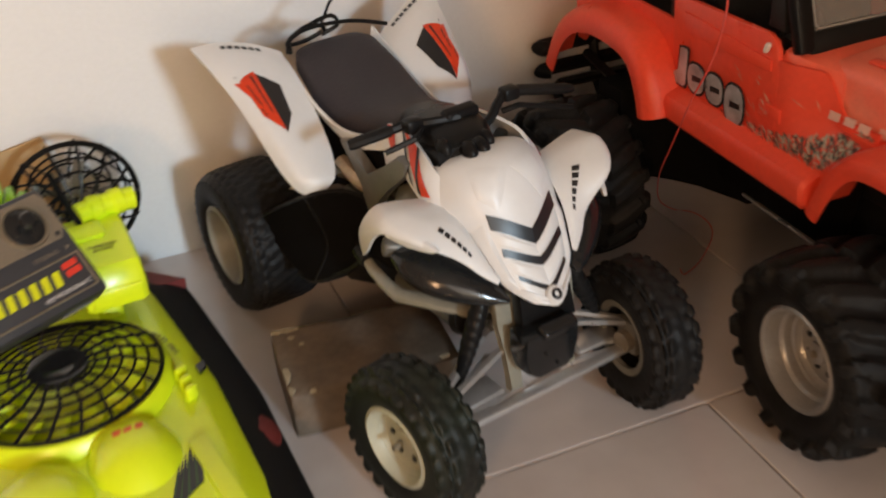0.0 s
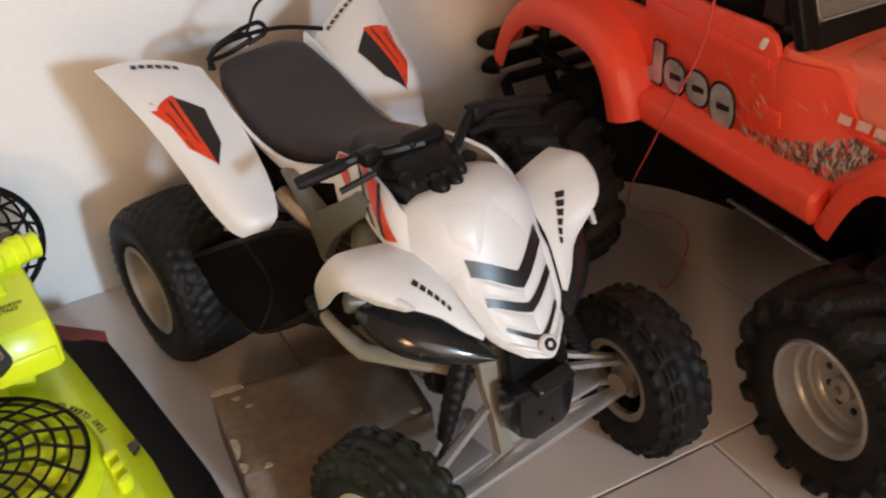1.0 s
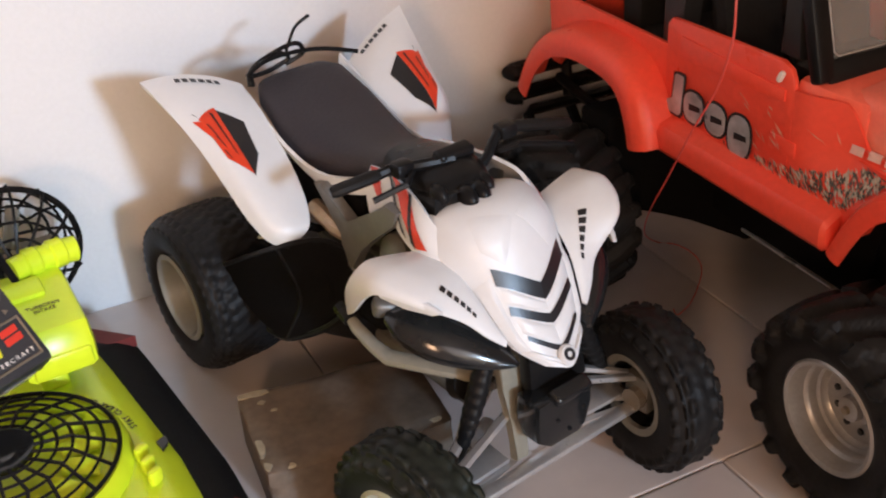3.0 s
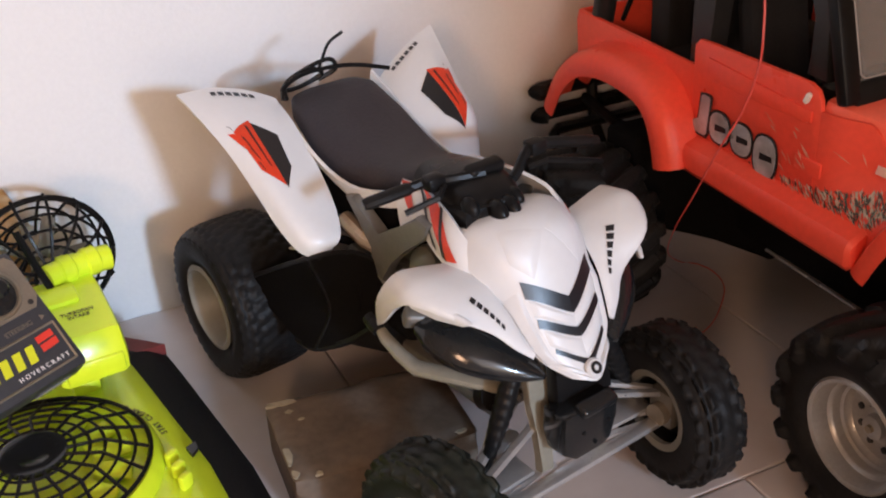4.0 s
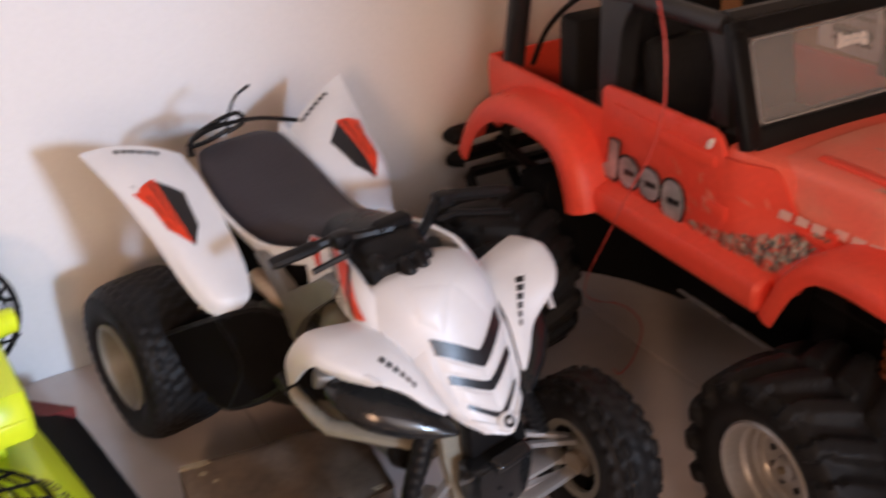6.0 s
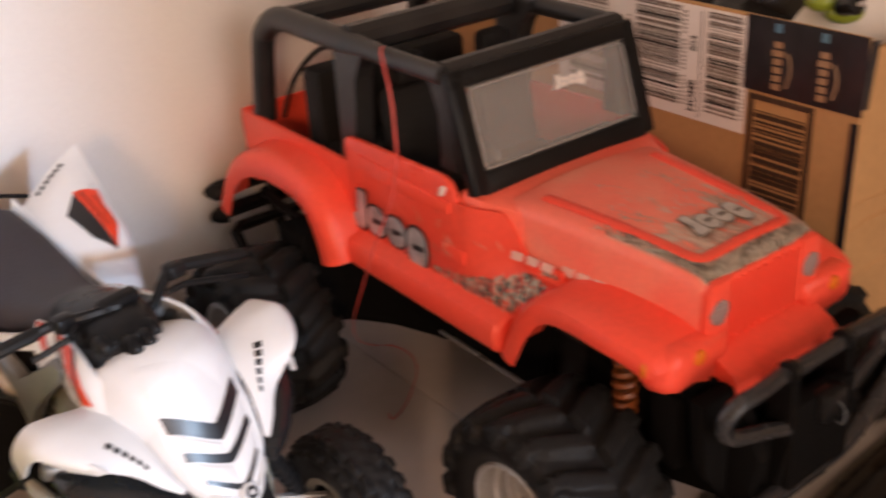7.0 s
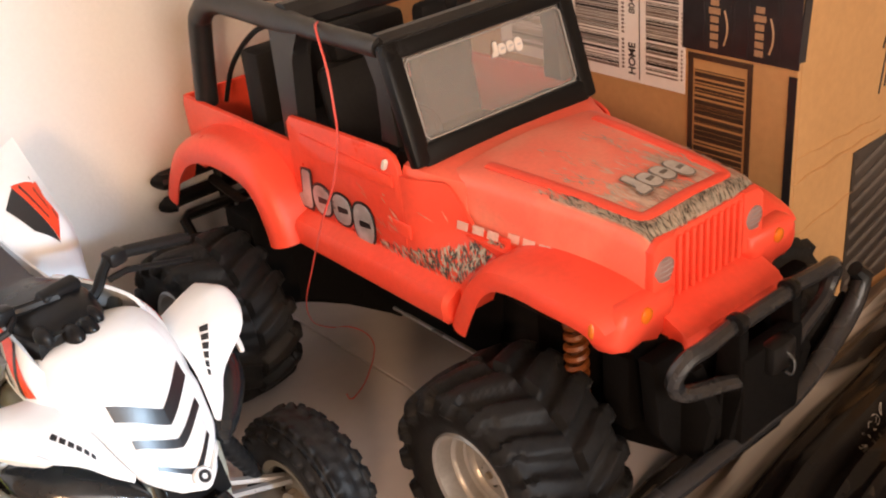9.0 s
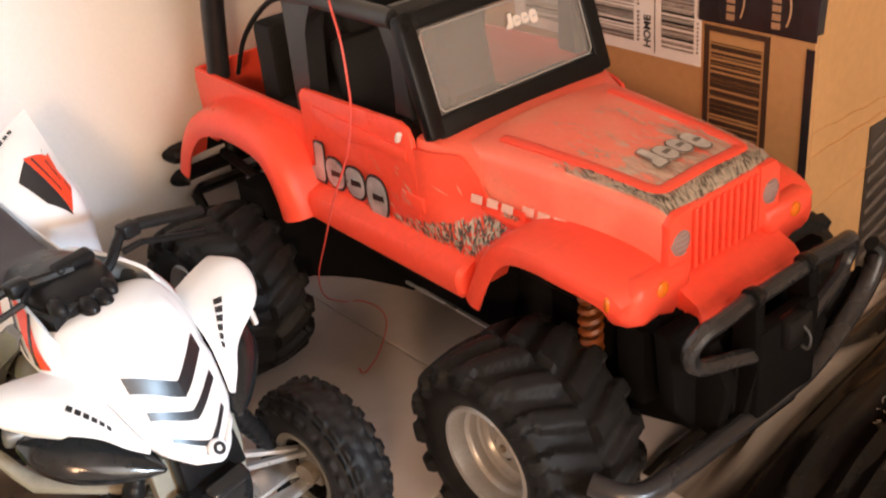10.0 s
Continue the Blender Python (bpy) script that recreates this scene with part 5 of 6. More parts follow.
        for k in range(11):
            u = k / 10
            r = max(0.02, math.sin(math.pi * (0.06 + 0.94 * u) ** 0.8) ** 0.8) * 0.0195 + 0.0015
            cx, cy, cz = -0.089 + 0.053 * u, -0.050 - 0.077 * u, 0.186 - 0.031 * u
            loops.append([(-s * (cx + 1.15 * r * math.cos(2 * math.pi * j / 14)) * 1.0, cy + 0.5 * r * math.cos(2 * math.pi * j / 14), cz + 0.85 * r * math.sin(2 * math.pi * j / 14)) for j in range(14)])
        part("gloss_pod", loft(B(), loops), "black_gloss", q, "glossy black teardrop lamp pod")
        part("lamp_bracket", box(B(), (s * 0.092, -0.046, 0.192), (0.018, 0.014, 0.016), 0.004, Euler((0.5, 0.2, s * 0.4)).to_matrix(), 3), "frame_grey", q)
        part("pod_backing", box(B(), (s * 0.082, -0.030, 0.180), (0.034, 0.040, 0.022), 0.008), "recess_black", q)
        # rail, arms, shock, steering rods
        part("side_rail", tube(B(), [(s * 0.088, 0.014, 0.152), (s * 0.088, 0.004, 0.145), (s * 0.086, -0.014, 0.137), (s * 0.083, -0.030, 0.132), (s * 0.066, -0.062, 0.133), (s * 0.045, -0.088, 0.128), (s * 0.024, -0.104, 0.138)], [0.004, 0.0055, 0.0062, 0.0072, 0.0072, 0.0064, 0.005], 10, squash=0.75), "frame_pale", q)
        part("rail_end", tube(B(), [(s * 0.088, 0.026, 0.154), (s * 0.090, 0.010, 0.150)], [0.0065, 0.0055], 10), "black", q)
        for y0, z0, y1, z1, r in ((-0.118, 0.058, -0.128, 0.056, 0.0055), (-0.070, 0.060, -0.116, 0.056, 0.0055), (-0.105, 0.098, -0.124, 0.080, 0.0045), (-0.075, 0.100, -0.118, 0.080, 0.0045)):
            part("suspension_arm", tube(B(), [(s * 0.020, y0, z0), (s * 0.104 - 0.012, y1 - 0.006, z1)], r, 6, squash=0.6), "chrome", q)
        part("arm_plate", box(B(), (s * 0.066, -0.108, 0.062), (0.05, 0.026, 0.004), 0.001, Euler((0, s * 0.05, 0)).to_matrix()), "chrome", q)
        p0, p1 = Vector((s * 0.043, -0.101, 0.152)), Vector((s * 0.079, -0.106, 0.074))
        n = 40
        run = [p0.lerp(p1, k / n) for k in range(n + 1)]
        part("shock_absorber", tube(B(), run, [(0.0036 + 0.0044 * math.sin(math.pi * min(1, 0.25 + k / n * 0.8))) + (0.0006 if k % 4 < 2 else 0) * (4 < k < 36) for k in range(n + 1)], 12), "black", q, "black ribbed shock absorber boot")
        part("steering_rod", tube(B(), [(s * 0.048, -0.086, 0.122), (s * 0.078, -0.100, 0.080)], 0.0013, 8), "steel", q)
        part("shock_mount", lathe(B(), [(0, -0.008), (0.012, -0.007), (0.013, 0.007), (0, 0.008)], 14, Matrix.Translation((s * 0.050, -0.080, 0.118)) @ Matrix.Rotation(radians(60), 4, "X")), "black", q)
        part("hub_carrier", box(B(), (s * 0.104 - 0.012, -0.132, 0.068), (0.014, 0.026, 0.034), 0.004), "frame_grey", q)
        part("hub_shaft", tube(B(), [(s * 0.09 - 0.012, -0.134, 0.066), (s * 0.12 - 0.012, -0.134, 0.066)], 0.010, 10), "bronze", q)
    # bow plate, bumper and chassis
    part("bow_plate", prism(B(), [(-0.020, 0.150), (0.020, 0.150), (0.026, 0.10), (0.022, 0.052), (-0.022, 0.052), (-0.026, 0.10)], lambda a, b, d: Vector((a, -0.100 - d - 0.10 * (0.15 - b), b)), 0.010, 0.003), "chrome", q)
    for s in (-1, 1):
        part("bow_cheek", prism(B(), [(0.020, 0.150), (0.041, 0.152), (0.040, 0.124), (0.034, 0.096), (0.036, 0.060), (0.022, 0.056)], lambda a, b, d, s=s: Vector((s * a, -0.104 - d - 0.12 * (0.15 - b), b)), 0.008, 0.002), "frame_pale", q)
    bp = part("front_bumper", prism(B(), [(-0.036, 0.128), (0.014, 0.128), (0.019, 0.121), (0.019, 0.108), (0.013, 0.088), (0.005, 0.083), (-0.024, 0.083), (-0.033, 0.090), (-0.037, 0.106)], lambda a, b, d: Vector((a, -0.122 - d, b)), 0.028, 0.006), "black_gloss", q, "glossy black front bumper block")
    part("bumper_lip", box(B(), (-0.003, -0.147, 0.127), (0.036, 0.014, 0.010), 0.004, Euler((0.5, 0, 0)).to_matrix(), 3), "black_gloss", bp)
    for x, z in ((-0.018, 0.108), (0.008, 0.108), (-0.006, 0.094)):
        part("bumper_stud", lathe(B(), [(0, 0.0016), (0.0016, 0.001), (0.0022, -0.001)], 10, Matrix.Translation((x, -0.150, z)) @ Matrix.Rotation(radians(90), 4, "X")), "black", bp)
    part("nose_plate", prism(B(), [(-0.026, 0.156), (0.026, 0.156), (0.030, 0.118), (-0.026, 0.112)], lambda a, b, d: Vector((a, -0.114 - d - 0.10 * (0.156 - b), b)), 0.014, 0.003), "black", q)
    part("lower_arm_bar", box(B(), (-0.010, -0.132, 0.057), (0.19, 0.012, 0.006), 0.002), "chrome", q)
    part("frame_spine", box(B(), (0, -0.01, 0.125), (0.045, 0.20, 0.035), 0.008), "frame_grey", q)
    part("floor_plate", box(B(), (0, 0.02, 0.085), (0.075, 0.17, 0.012), 0.004), "frame_grey", q)
    # Added black boxes that give the hollow body its dark shade.
    part("hollow_fill", box(B(), (0, -0.008, 0.206), (0.074, 0.086, 0.044), 0.006), "recess_black", q)
    part("hollow_fill", box(B(), (0, 0.125, 0.200), (0.084, 0.150, 0.046), 0.008), "recess_black", q)
    en = part("engine", box(B(), (0, 0.030, 0.160), (0.070, 0.075, 0.070), 0.008), "frame_grey", q, "grey moulded plastic engine block")
    for s in (-1, 1):
        for k in range(4):
            part("cooling_fin", box(B(), (s * 0.034, 0.030, 0.142 + 0.012 * k), (0.016, 0.060, 0.004), 0.001), "frame_grey", en)
        part("engine_cover", lathe(B(), [(0, 0.010), (0.014, 0.009), (0.019, 0.005), (0.021, -0.004)], 20, Matrix.Translation((s * 0.041, 0.006, 0.190)) @ Matrix.Rotation(radians(80) * s, 4, "Y")), "frame_pale", en)
        arm = [(0.101, 0.226), (0.088, 0.230), (0.052, 0.206), (0.022, 0.224), (-0.002, 0.245), (-0.018, 0.243), (-0.012, 0.229), (0.016, 0.207), (0.038, 0.190), (0.050, 0.164), (0.067, 0.160), (0.068, 0.178), (0.062, 0.192)]
        part("frame_bracket", prism(B(), arm, lambda a, b, d, s=s: Vector((s * (0.047 + d), a, b)), 0.010, 0.0025), "frame_grey", q)
        part("frame_brace", tube(B(), [(s * 0.052, 0.066, 0.172), (s * 0.050, 0.020, 0.140), (s * 0.042, -0.05, 0.128)], 0.0060, 6, squash=0.7), "frame_grey", q)
        part("frame_plate", prism(B(), [(0.112, 0.178), (0.074, 0.174), (0.058, 0.130), (0.090, 0.118)], lambda a, b, d, s=s: Vector((s * (0.046 + d), a, b)), 0.008, 0.002), "frame_grey", q)
        part("exhaust", tube(B(), [(s * 0.046, 0.055, 0.186), (s * 0.052, 0.080, 0.190), (s * 0.050, 0.115, 0.196)], 0.0075, 10), "tan_metal", q)
    # swing arm and axle housing
    part("swing_arm", prism(B(), [(0.055, 0.150), (0.060, 0.082), (0.13, 0.055), (0.255, 0.060), (0.262, 0.105), (0.20, 0.128), (0.11, 0.160)], lambda a, b, d: Vector((-0.052 + d, a, b)), 0.104, 0.006), "black", q)
    for s in (-1, 1):
        part("swing_arm_rib", tube(B(), [(s * 0.054, 0.07, 0.150), (s * 0.056, 0.15, 0.135), (s * 0.056, 0.24, 0.112)], 0.005, 6), "black", q)
        guard = rows_surface([[(s * 0.108, 0.205, 0.118), (s * 0.102, 0.150, 0.092), (s * 0.104, 0.128, 0.088)], [(s * 0.102, 0.096, 0.183), (s * 0.086, 0.096, 0.128), (s * 0.101, 0.101, 0.091)],
                              [(s * 0.070, 0.076, 0.186), (s * 0.066, 0.062, 0.140), (s * 0.086, 0.066, 0.110)], [(s * 0.050, 0.060, 0.172), (s * 0.058, 0.048, 0.140), (s * 0.076, 0.044, 0.130)]])
        gp = part("heel_guard", sheet(B(), guard, 18, 10, 0.003), "recess_black", q, "black moulded heel guard")
        for v in (0.0, 1.0):
            part("guard_edge", tube(B(), [guard(k / 12, v) for k in range(13)], 0.0034, 6), "black", gp)
        part("guard_rib", tube(B(), [guard(0.36, k / 8) + Vector((s * 0.002, 0, 0)) for k in range(9)], 0.0022, 6), "black", gp)
        part("guard_slot", tube(B(), [guard(0.62, 0.30 + k / 16) + Vector((s * 0.002, 0, 0)) for k in range(5)], 0.0026, 6), "recess_black", gp)
    part("rear_axle", tube(B(), [(-0.10, 0.236, 0.081), (0.10, 0.236, 0.081)], 0.010, 10), "frame_grey", q)
    # wheels
    for s in (-1, 1):
        # The left front wheel has a paler rim and the sheen-tinted tyre.
        wheel(q, (-0.136, -0.127, 0.0685) if s < 0 else (0.098, -0.1357, 0.0700), 0.0690 if s < 0 else 0.0705, 0.023, 0.0345, s, "slim", "pale_rim" if s < 0 else "rim_grey", "rubber_green_sheen" if s < 0 else "rubber", 0.3, -8.5 * s)
        wheel(q, (s * 0.096, 0.246, 0.078), 0.0785, 0.042, 0.0405, s, "wide", "rim_grey", "rubber", 0.1)
    # handlebar and dash pod
    part("dash_pod", prism(B(), [(-0.036, 0.018), (-0.041, -0.012), (-0.041, -0.046), (-0.022, -0.046), (-0.008, -0.054), (0.008, -0.046), (0.030, -0.012), (0.034, 0.018), (0.020, 0.030), (-0.020, 0.030)], lambda a, b, d: Vector((a, b, 0.236 + d - 0.1 * b - (3.0 * a * a if d > 0.01 else 0))), 0.022, 0.004), "black", q)
    cover = [[(0.024, 0.044, 0.254), (0.016, 0.044, 0.261), (0.0, 0.044, 0.263)], [(0.036, 0.018, 0.250), (0.024, 0.016, 0.263), (0.0, 0.016, 0.267)], [(0.041, -0.012, 0.245), (0.029, -0.012, 0.264), (0.0, -0.012, 0.270)],
             [(0.039, -0.036, 0.242), (0.028, -0.040, 0.259), (0.0, -0.042, 0.265)], [(0.032, -0.050, 0.240), (0.021, -0.056, 0.247), (0.0, -0.058, 0.249)]]
    # its front is drawn over to one side
    fn = rows_surface([[(-x, y, z) for x, y, z in r] + [(x * k, y, z) for x, y, z in r[1::-1]] for r, k in zip(cover, (1.0, 0.95, 0.80, 0.55, 0.30))])
    up = 1 if normal_at(fn, 0.5, 0.5).z > 0 else -1
    dc = part("dash_cover", sheet(B(), fn, 24, 20, 0.003 * up), "black", q, "black moulded handlebar cover")
    for x, y, z, r in ((-0.032, -0.040, 0.259, 0.0075), (-0.016, -0.053, 0.255, 0.0085), (-0.004, -0.053, 0.255, 0.0085), (0.007, -0.045, 0.257, 0.0075)):
        bm = B()
        bmesh.ops.create_icosphere(bm, subdivisions=3, radius=1, matrix=Matrix.Translation((x, y, z)) @ Matrix.Rotation(0.5, 4, "X") @ Matrix.Diagonal((r * 0.8, r * 1.25, r, 1)))
        part("cover_bulge", bm, "black", dc)
    part("bar_clamp", box(B(), (0.004, -0.012, 0.271), (0.034, 0.014, 0.010), 0.004, Euler((0.2, 0, 0)).to_matrix(), 3), "black", dc)
    for s in (-1, 1):
        bar = curve_through([(0.020, -0.020, 0.254), (0.031, -0.019, 0.2605), (0.0445, -0.014, 0.271), (0.062, -0.008, 0.2728), (0.128, -0.008, 0.2555)], 5) if s > 0 else curve_through([(0, -0.018, 0.270), (-0.025, -0.008, 0.269), (-0.038, 0.001, 0.269), (-0.052, 0.006, 0.266), (-0.090, 0.016, 0.260)], 5)
        hb = part("handlebar", tube(B(), bar, 0.0042, 8), "black", q)
        a, b = bar[-6], bar[-1]
        part("grip", tube(B(), [a, a.lerp(b, 0.1), b.lerp(a, 0.1), b], [0.0045, 0.0066, 0.0066, 0.0048], 10, squash=0.75), "rubber", hb)
        part("lever", tube(B(), [bar[8] + Vector((0, -0.008, -0.002)), bar[13] + Vector((0, -0.022, -0.004)), b + Vector((-s * 0.02, -0.026, -0.004))], 0.0026, 6), "black", hb)
        part("lever_perch", box(B(), bar[14 if s > 0 else 10] + Vector((0, -0.004, 0)), (0.016, 0.014, 0.012), 0.003), "black", hb)
    # cable bundle behind the seat
    part("cable", tube(B(), curve_through([(-0.046, 0.21, 0.276), (-0.040, 0.215, 0.288), (-0.018, 0.212, 0.298), (0.0, 0.218, 0.288), (-0.02, 0.222, 0.280), (-0.044, 0.214, 0.284), (-0.03, 0.206, 0.296), (0.004, 0.212, 0.294), (0.03, 0.204, 0.292), (0.056, 0.19, 0.286)], 6), 0.0022, 6), "black", q)
    part("cable", tube(B(), curve_through([(-0.045, 0.206, 0.278), (-0.036, 0.222, 0.286), (-0.012, 0.224, 0.294), (0.008, 0.216, 0.300), (0.016, 0.220, 0.288), (0.0, 0.226, 0.280)], 6), 0.0022, 6), "black", q)
    part("cable", tube(B(), curve_through([(-0.005, 0.214, 0.294), (0.004, 0.220, 0.302), (0.014, 0.224, 0.312), (0.030, 0.226, 0.318)], 6), 0.0016, 6), "black", q)


build_quad()


# ---- block under the quad ----
def build_block():
    ob = thing("wooden_block", pose(-0.481, 0.1025, 0, 0, 0, -4.5), "worn grey-brown block with chipped pale edges under the quad", "block")
    bm = B()
    bmesh.ops.create_cube(bm, size=1, matrix=Matrix.Translation((0, 0, 0.0235)) @ Matrix.Diagonal((0.160, 0.110, 0.047, 1)))
    bmesh.ops.subdivide_edges(bm, edges=bm.edges[:], cuts=14, use_grid_fill=True)
    for v in bm.verts:
        n = noise.noise(v.co * 40) * 0.0014 + noise.noise(v.co * 130) * 0.0006
        edge = sum((abs(v.co.x) > 0.0785, abs(v.co.y) > 0.053, v.co.z > 0.045))
        v.co += Vector((0, 0, 1 if v.co.z > 0.02 else 0)) * n
        if edge >= 2:
            v.co -= Vector((math.copysign(0.0018, v.co.x) if abs(v.co.x) > 0.078 else 0, math.copysign(0.0018, v.co.y) if abs(v.co.y) > 0.053 else 0, 0.0022 if v.co.z > 0.045 else 0)) * (0.5 + abs(noise.noise(v.co * 90)) * 2.2)
    part("block_body", bm, "wood", ob)
    rnd = random.Random(4)
    for x, y, a, r in ((-0.066, 0.051, 0.018, 0.005), (-0.062, 0.036, 0.004, 0.003), (-0.078, -0.022, 0.005, 0.014), (-0.077, -0.046, 0.004, 0.006), (-0.058, -0.053, 0.004, 0.003), (0.066, -0.05, 0.006, 0.003), (-0.054, 0.022, 0.003, 0.002)):
        pts = [(x + a * rnd.uniform(0.6, 1.1) * math.cos(2 * math.pi * k / 9), y + r * rnd.uniform(0.6, 1.1) * math.sin(2 * math.pi * k / 9)) for k in range(9)]
        part("chip", prism(B(), pts, lambda p, s, d: Vector((max(-0.0792, min(0.0792, p)), max(-0.0542, min(0.0542, s)), 0.0455 + d)), 0.0022), "worn", ob)


build_block()


# ---- lime hovercraft ----
HOVER = pose(-0.742, 0.1, 0, 0, 0, 5.5)
hover = thing("toy_hovercraft", HOVER, "lime yellow plastic toy hovercraft with black skirt and fan guards", "toy hovercraft")


def outline(w, front, back, n=40, power=3.2, rear=1.0, cut=None):
    """A rounded plan of half width w, from front to back."""
    c, half = (front + back) / 2, (back - front) / 2
    pts = []
    for k in range(n):
        t = 2 * math.pi * k / n
        a, b = math.cos(t), math.sin(t)
        e = 2 / power
        y = c + half * math.copysign(abs(b) ** e, b)
        taper = 1 - 0.22 * max(0, (c - y) / half) ** 2
        taper *= 1 - (1 - rear) * min(max((y + 0.08) / 0.31, 0), 1)
        x = w * taper * abs(a) ** e
        if cut and y > cut:
            x = min(x, w * taper - 0.85 * (y - cut))
        pts.append((math.copysign(x, a), y))
    return pts


def build_hovercraft():
    h = hover
    # skirt: a soft wall that bulges over the floor
    loops = []
    for w, f, b, z in ((0.146, -0.275, 0.250, 0.0), (0.158, -0.288, 0.262, 0.004), (0.163, -0.294, 0.268, 0.018), (0.158, -0.290, 0.262, 0.036), (0.142, -0.276, 0.244, 0.050), (0.120, -0.256, 0.226, 0.056)):
        loops.append([(x, y, z) for x, y in outline(w, f, b, 72, 9, 0.93, b - 0.062)])
    sk = part("skirt", loft(B(), loops), "skirt", h, "black fabric skirt with red corner patches")
    for s in (-1, 1):
        part("skirt_patch", loft(B(), [[(s * x, y, z) for x, y in ((0.147, 0.184), (0.112, 0.226), (0.104, 0.228), (0.104, 0.205), (0.118, 0.186))] for z in (0.040, 0.0515)]), "skirt_red", sk)
        m = Matrix.Translation((s * 0.135, -0.090, 0.0455)) @ Matrix.Rotation(radians(14) * s, 4, "Y") @ Matrix.Diagonal((0.72, 1.15, 0.30, 1))
        part("skirt_patch", lathe(B(), [(0, 0.016), (0.012, 0.014), (0.021, 0.005), (0.023, -0.005)], 20, m), "skirt_red", sk)
    # hull deck
    loops = []
    for w, f, b, z in ((0.124, -0.258, 0.230, 0.048), (0.126, -0.260, 0.232, 0.054), (0.122, -0.254, 0.230, 0.060), (0.108, -0.236, 0.222, 0.068), (0.100, -0.220, 0.214, 0.072)):
        loops.append([(x, y, z) for x, y in outline(w, f, b, 72, 9, 0.84)])
    part("hull", loft(B(), loops), "lime", h)
    # lift-fan well and its guard
    lift = Vector((-0.002, 0.020, 0.0))
    m = Matrix.Translation(lift)
    part("fan_shroud", lathe(B(), [(0.096, 0.066), (0.093, 0.080), (0.088, 0.086), (0.084, 0.085), (0.080, 0.072), (0.072, 0.066), (0.03, 0.068), (0.0, 0.07)], 48, m), "lime", h)
    gd = part("fan_guard", lathe(B(), [(0.086, 0.086), (0.088, 0.0885), (0.086, 0.091), (0.084, 0.0885)], 56, m, closed=True), "black", h, "black spoked fan guard")
    for r in (0.031, 0.042, 0.053, 0.064, 0.075):
        z = 0.102 - 0.013 * (r / 0.086) ** 2
        part("guard_ring", lathe(B(), [(r - 0.0014, z), (r, z + 0.0016), (r + 0.0014, z), (r, z - 0.0016)], 48, m, closed=True), "black", gd)
    for k in range(20):
        a = 2 * math.pi * k / 20
        c, sn = math.cos(a), math.sin(a)
        c2, s2 = math.cos(a + 0.16), math.sin(a + 0.16)
        part("guard_spoke", tube(B(), [lift + Vector((0.018 * c, 0.018 * sn, 0.1015)), lift + Vector((0.052 * c2, 0.052 * s2, 0.0975)), lift + Vector((0.087 * c, 0.087 * sn, 0.0885))], 0.0016, 5), "black", gd)
    part("guard_hub", lathe(B(), [(0, 0.100), (0.012, 0.1005), (0.022, 0.104), (0.026, 0.103), (0.026, 0.098), (0, 0.096)], 32, m), "black_gloss", gd)
    for k in range(14):
        a = 2 * math.pi * k / 14
        p = lift + Vector((0.056 * math.cos(a), 0.056 * math.sin(a), 0.078))
        part("fan_blade", box(B(), p, (0.030, 0.016, 0.006), 0.0025, Euler((0.5, 0.0, a)).to_matrix()), "lime", h)
    # domes and streaks before the fan
    for x, y, r in ((0.030, -0.098, 0.038), (-0.045, -0.120, 0.040)):
        part("deck_dome", lathe(B(), [(0, 0.020), (r * 0.4, 0.0185), (r * 0.75, 0.012), (r, 0.0)], 28, Matrix.Translation((x, y, 0.070)) @ Matrix.Diagonal((1, 1.25, 1.3, 1))), "lime", h)
    for k in range(3):
        part("dome_print", box(B(), (0.022 + 0.009 * k, -0.090, 0.0955), (0.006, 0.005, 0.0006), 0), "red_ink", h)
    rnd = random.Random(2)
    for k in range(11):
        bx, by = 0.038 + 0.0028 * k, -0.176 + 0.002 * k
        tx, ty = 0.057 + 0.0022 * k + rnd.uniform(-0.002, 0.002), -0.130 + 0.003 * k + rnd.uniform(-0.006, 0.006)
        part("deck_stripe", prism(B(), [(bx, by), (bx + 0.0042, by), ((bx + tx) / 2 + 0.0034, (by + ty) / 2), (tx, ty), ((bx + tx) / 2 - 0.0002, (by + ty) / 2)], lambda a, b, d, k=k: Vector((a, b, 0.0724 + 0.00004 * k + d)), 0.0004), "decal_black" if k % 3 else "dark_green", h)
    part("deck_panel", prism(B(), [(0.071, -0.108), (0.088, -0.100), (0.094, -0.205), (0.078, -0.205)], lambda a, b, d: Vector((a, b, 0.0705 + d)), 0.0045, 0.0016), "lime", h)
    part("side_mark", prism(B(), [(0.109, -0.010), (0.116, -0.004), (0.117, 0.006), (0.108, 0.002)], lambda a, b, d: Vector((a, b, 0.0655 + d)), 0.003), "decal_black", h)
    for k in range(3):
        part("deck_bolt", box(B(), (0.092, -0.048 + 0.016 * k, 0.078), (0.012, 0.007, 0.014), 0.003, Euler((0, 0, 0.5)).to_matrix()), "lime", h)
    # deck spine and fin that hold the intake
    part("intake_leg", prism(B(), [(0.116, 0.070), (0.130, 0.115), (0.200, 0.118), (0.205, 0.070)], lambda a, b, d: Vector((0.048 + d, a, b)), 0.026, 0.006), "lime", h)
    it = part("intake_housing", prism(B(), [(0.105, 0.090), (0.105, 0.112), (0.118, 0.129), (0.172, 0.143), (0.198, 0.144), (0.212, 0.12), (0.20, 0.095)], lambda a, b, d: Vector((0.038 + d, a, b)), 0.062, 0.007), "lime", h, "lime intake housing with small black print")
    part("intake_lip", box(B(), (0.070, 0.105, 0.101), (0.050, 0.006, 0.020), 0.004), "lime", it)
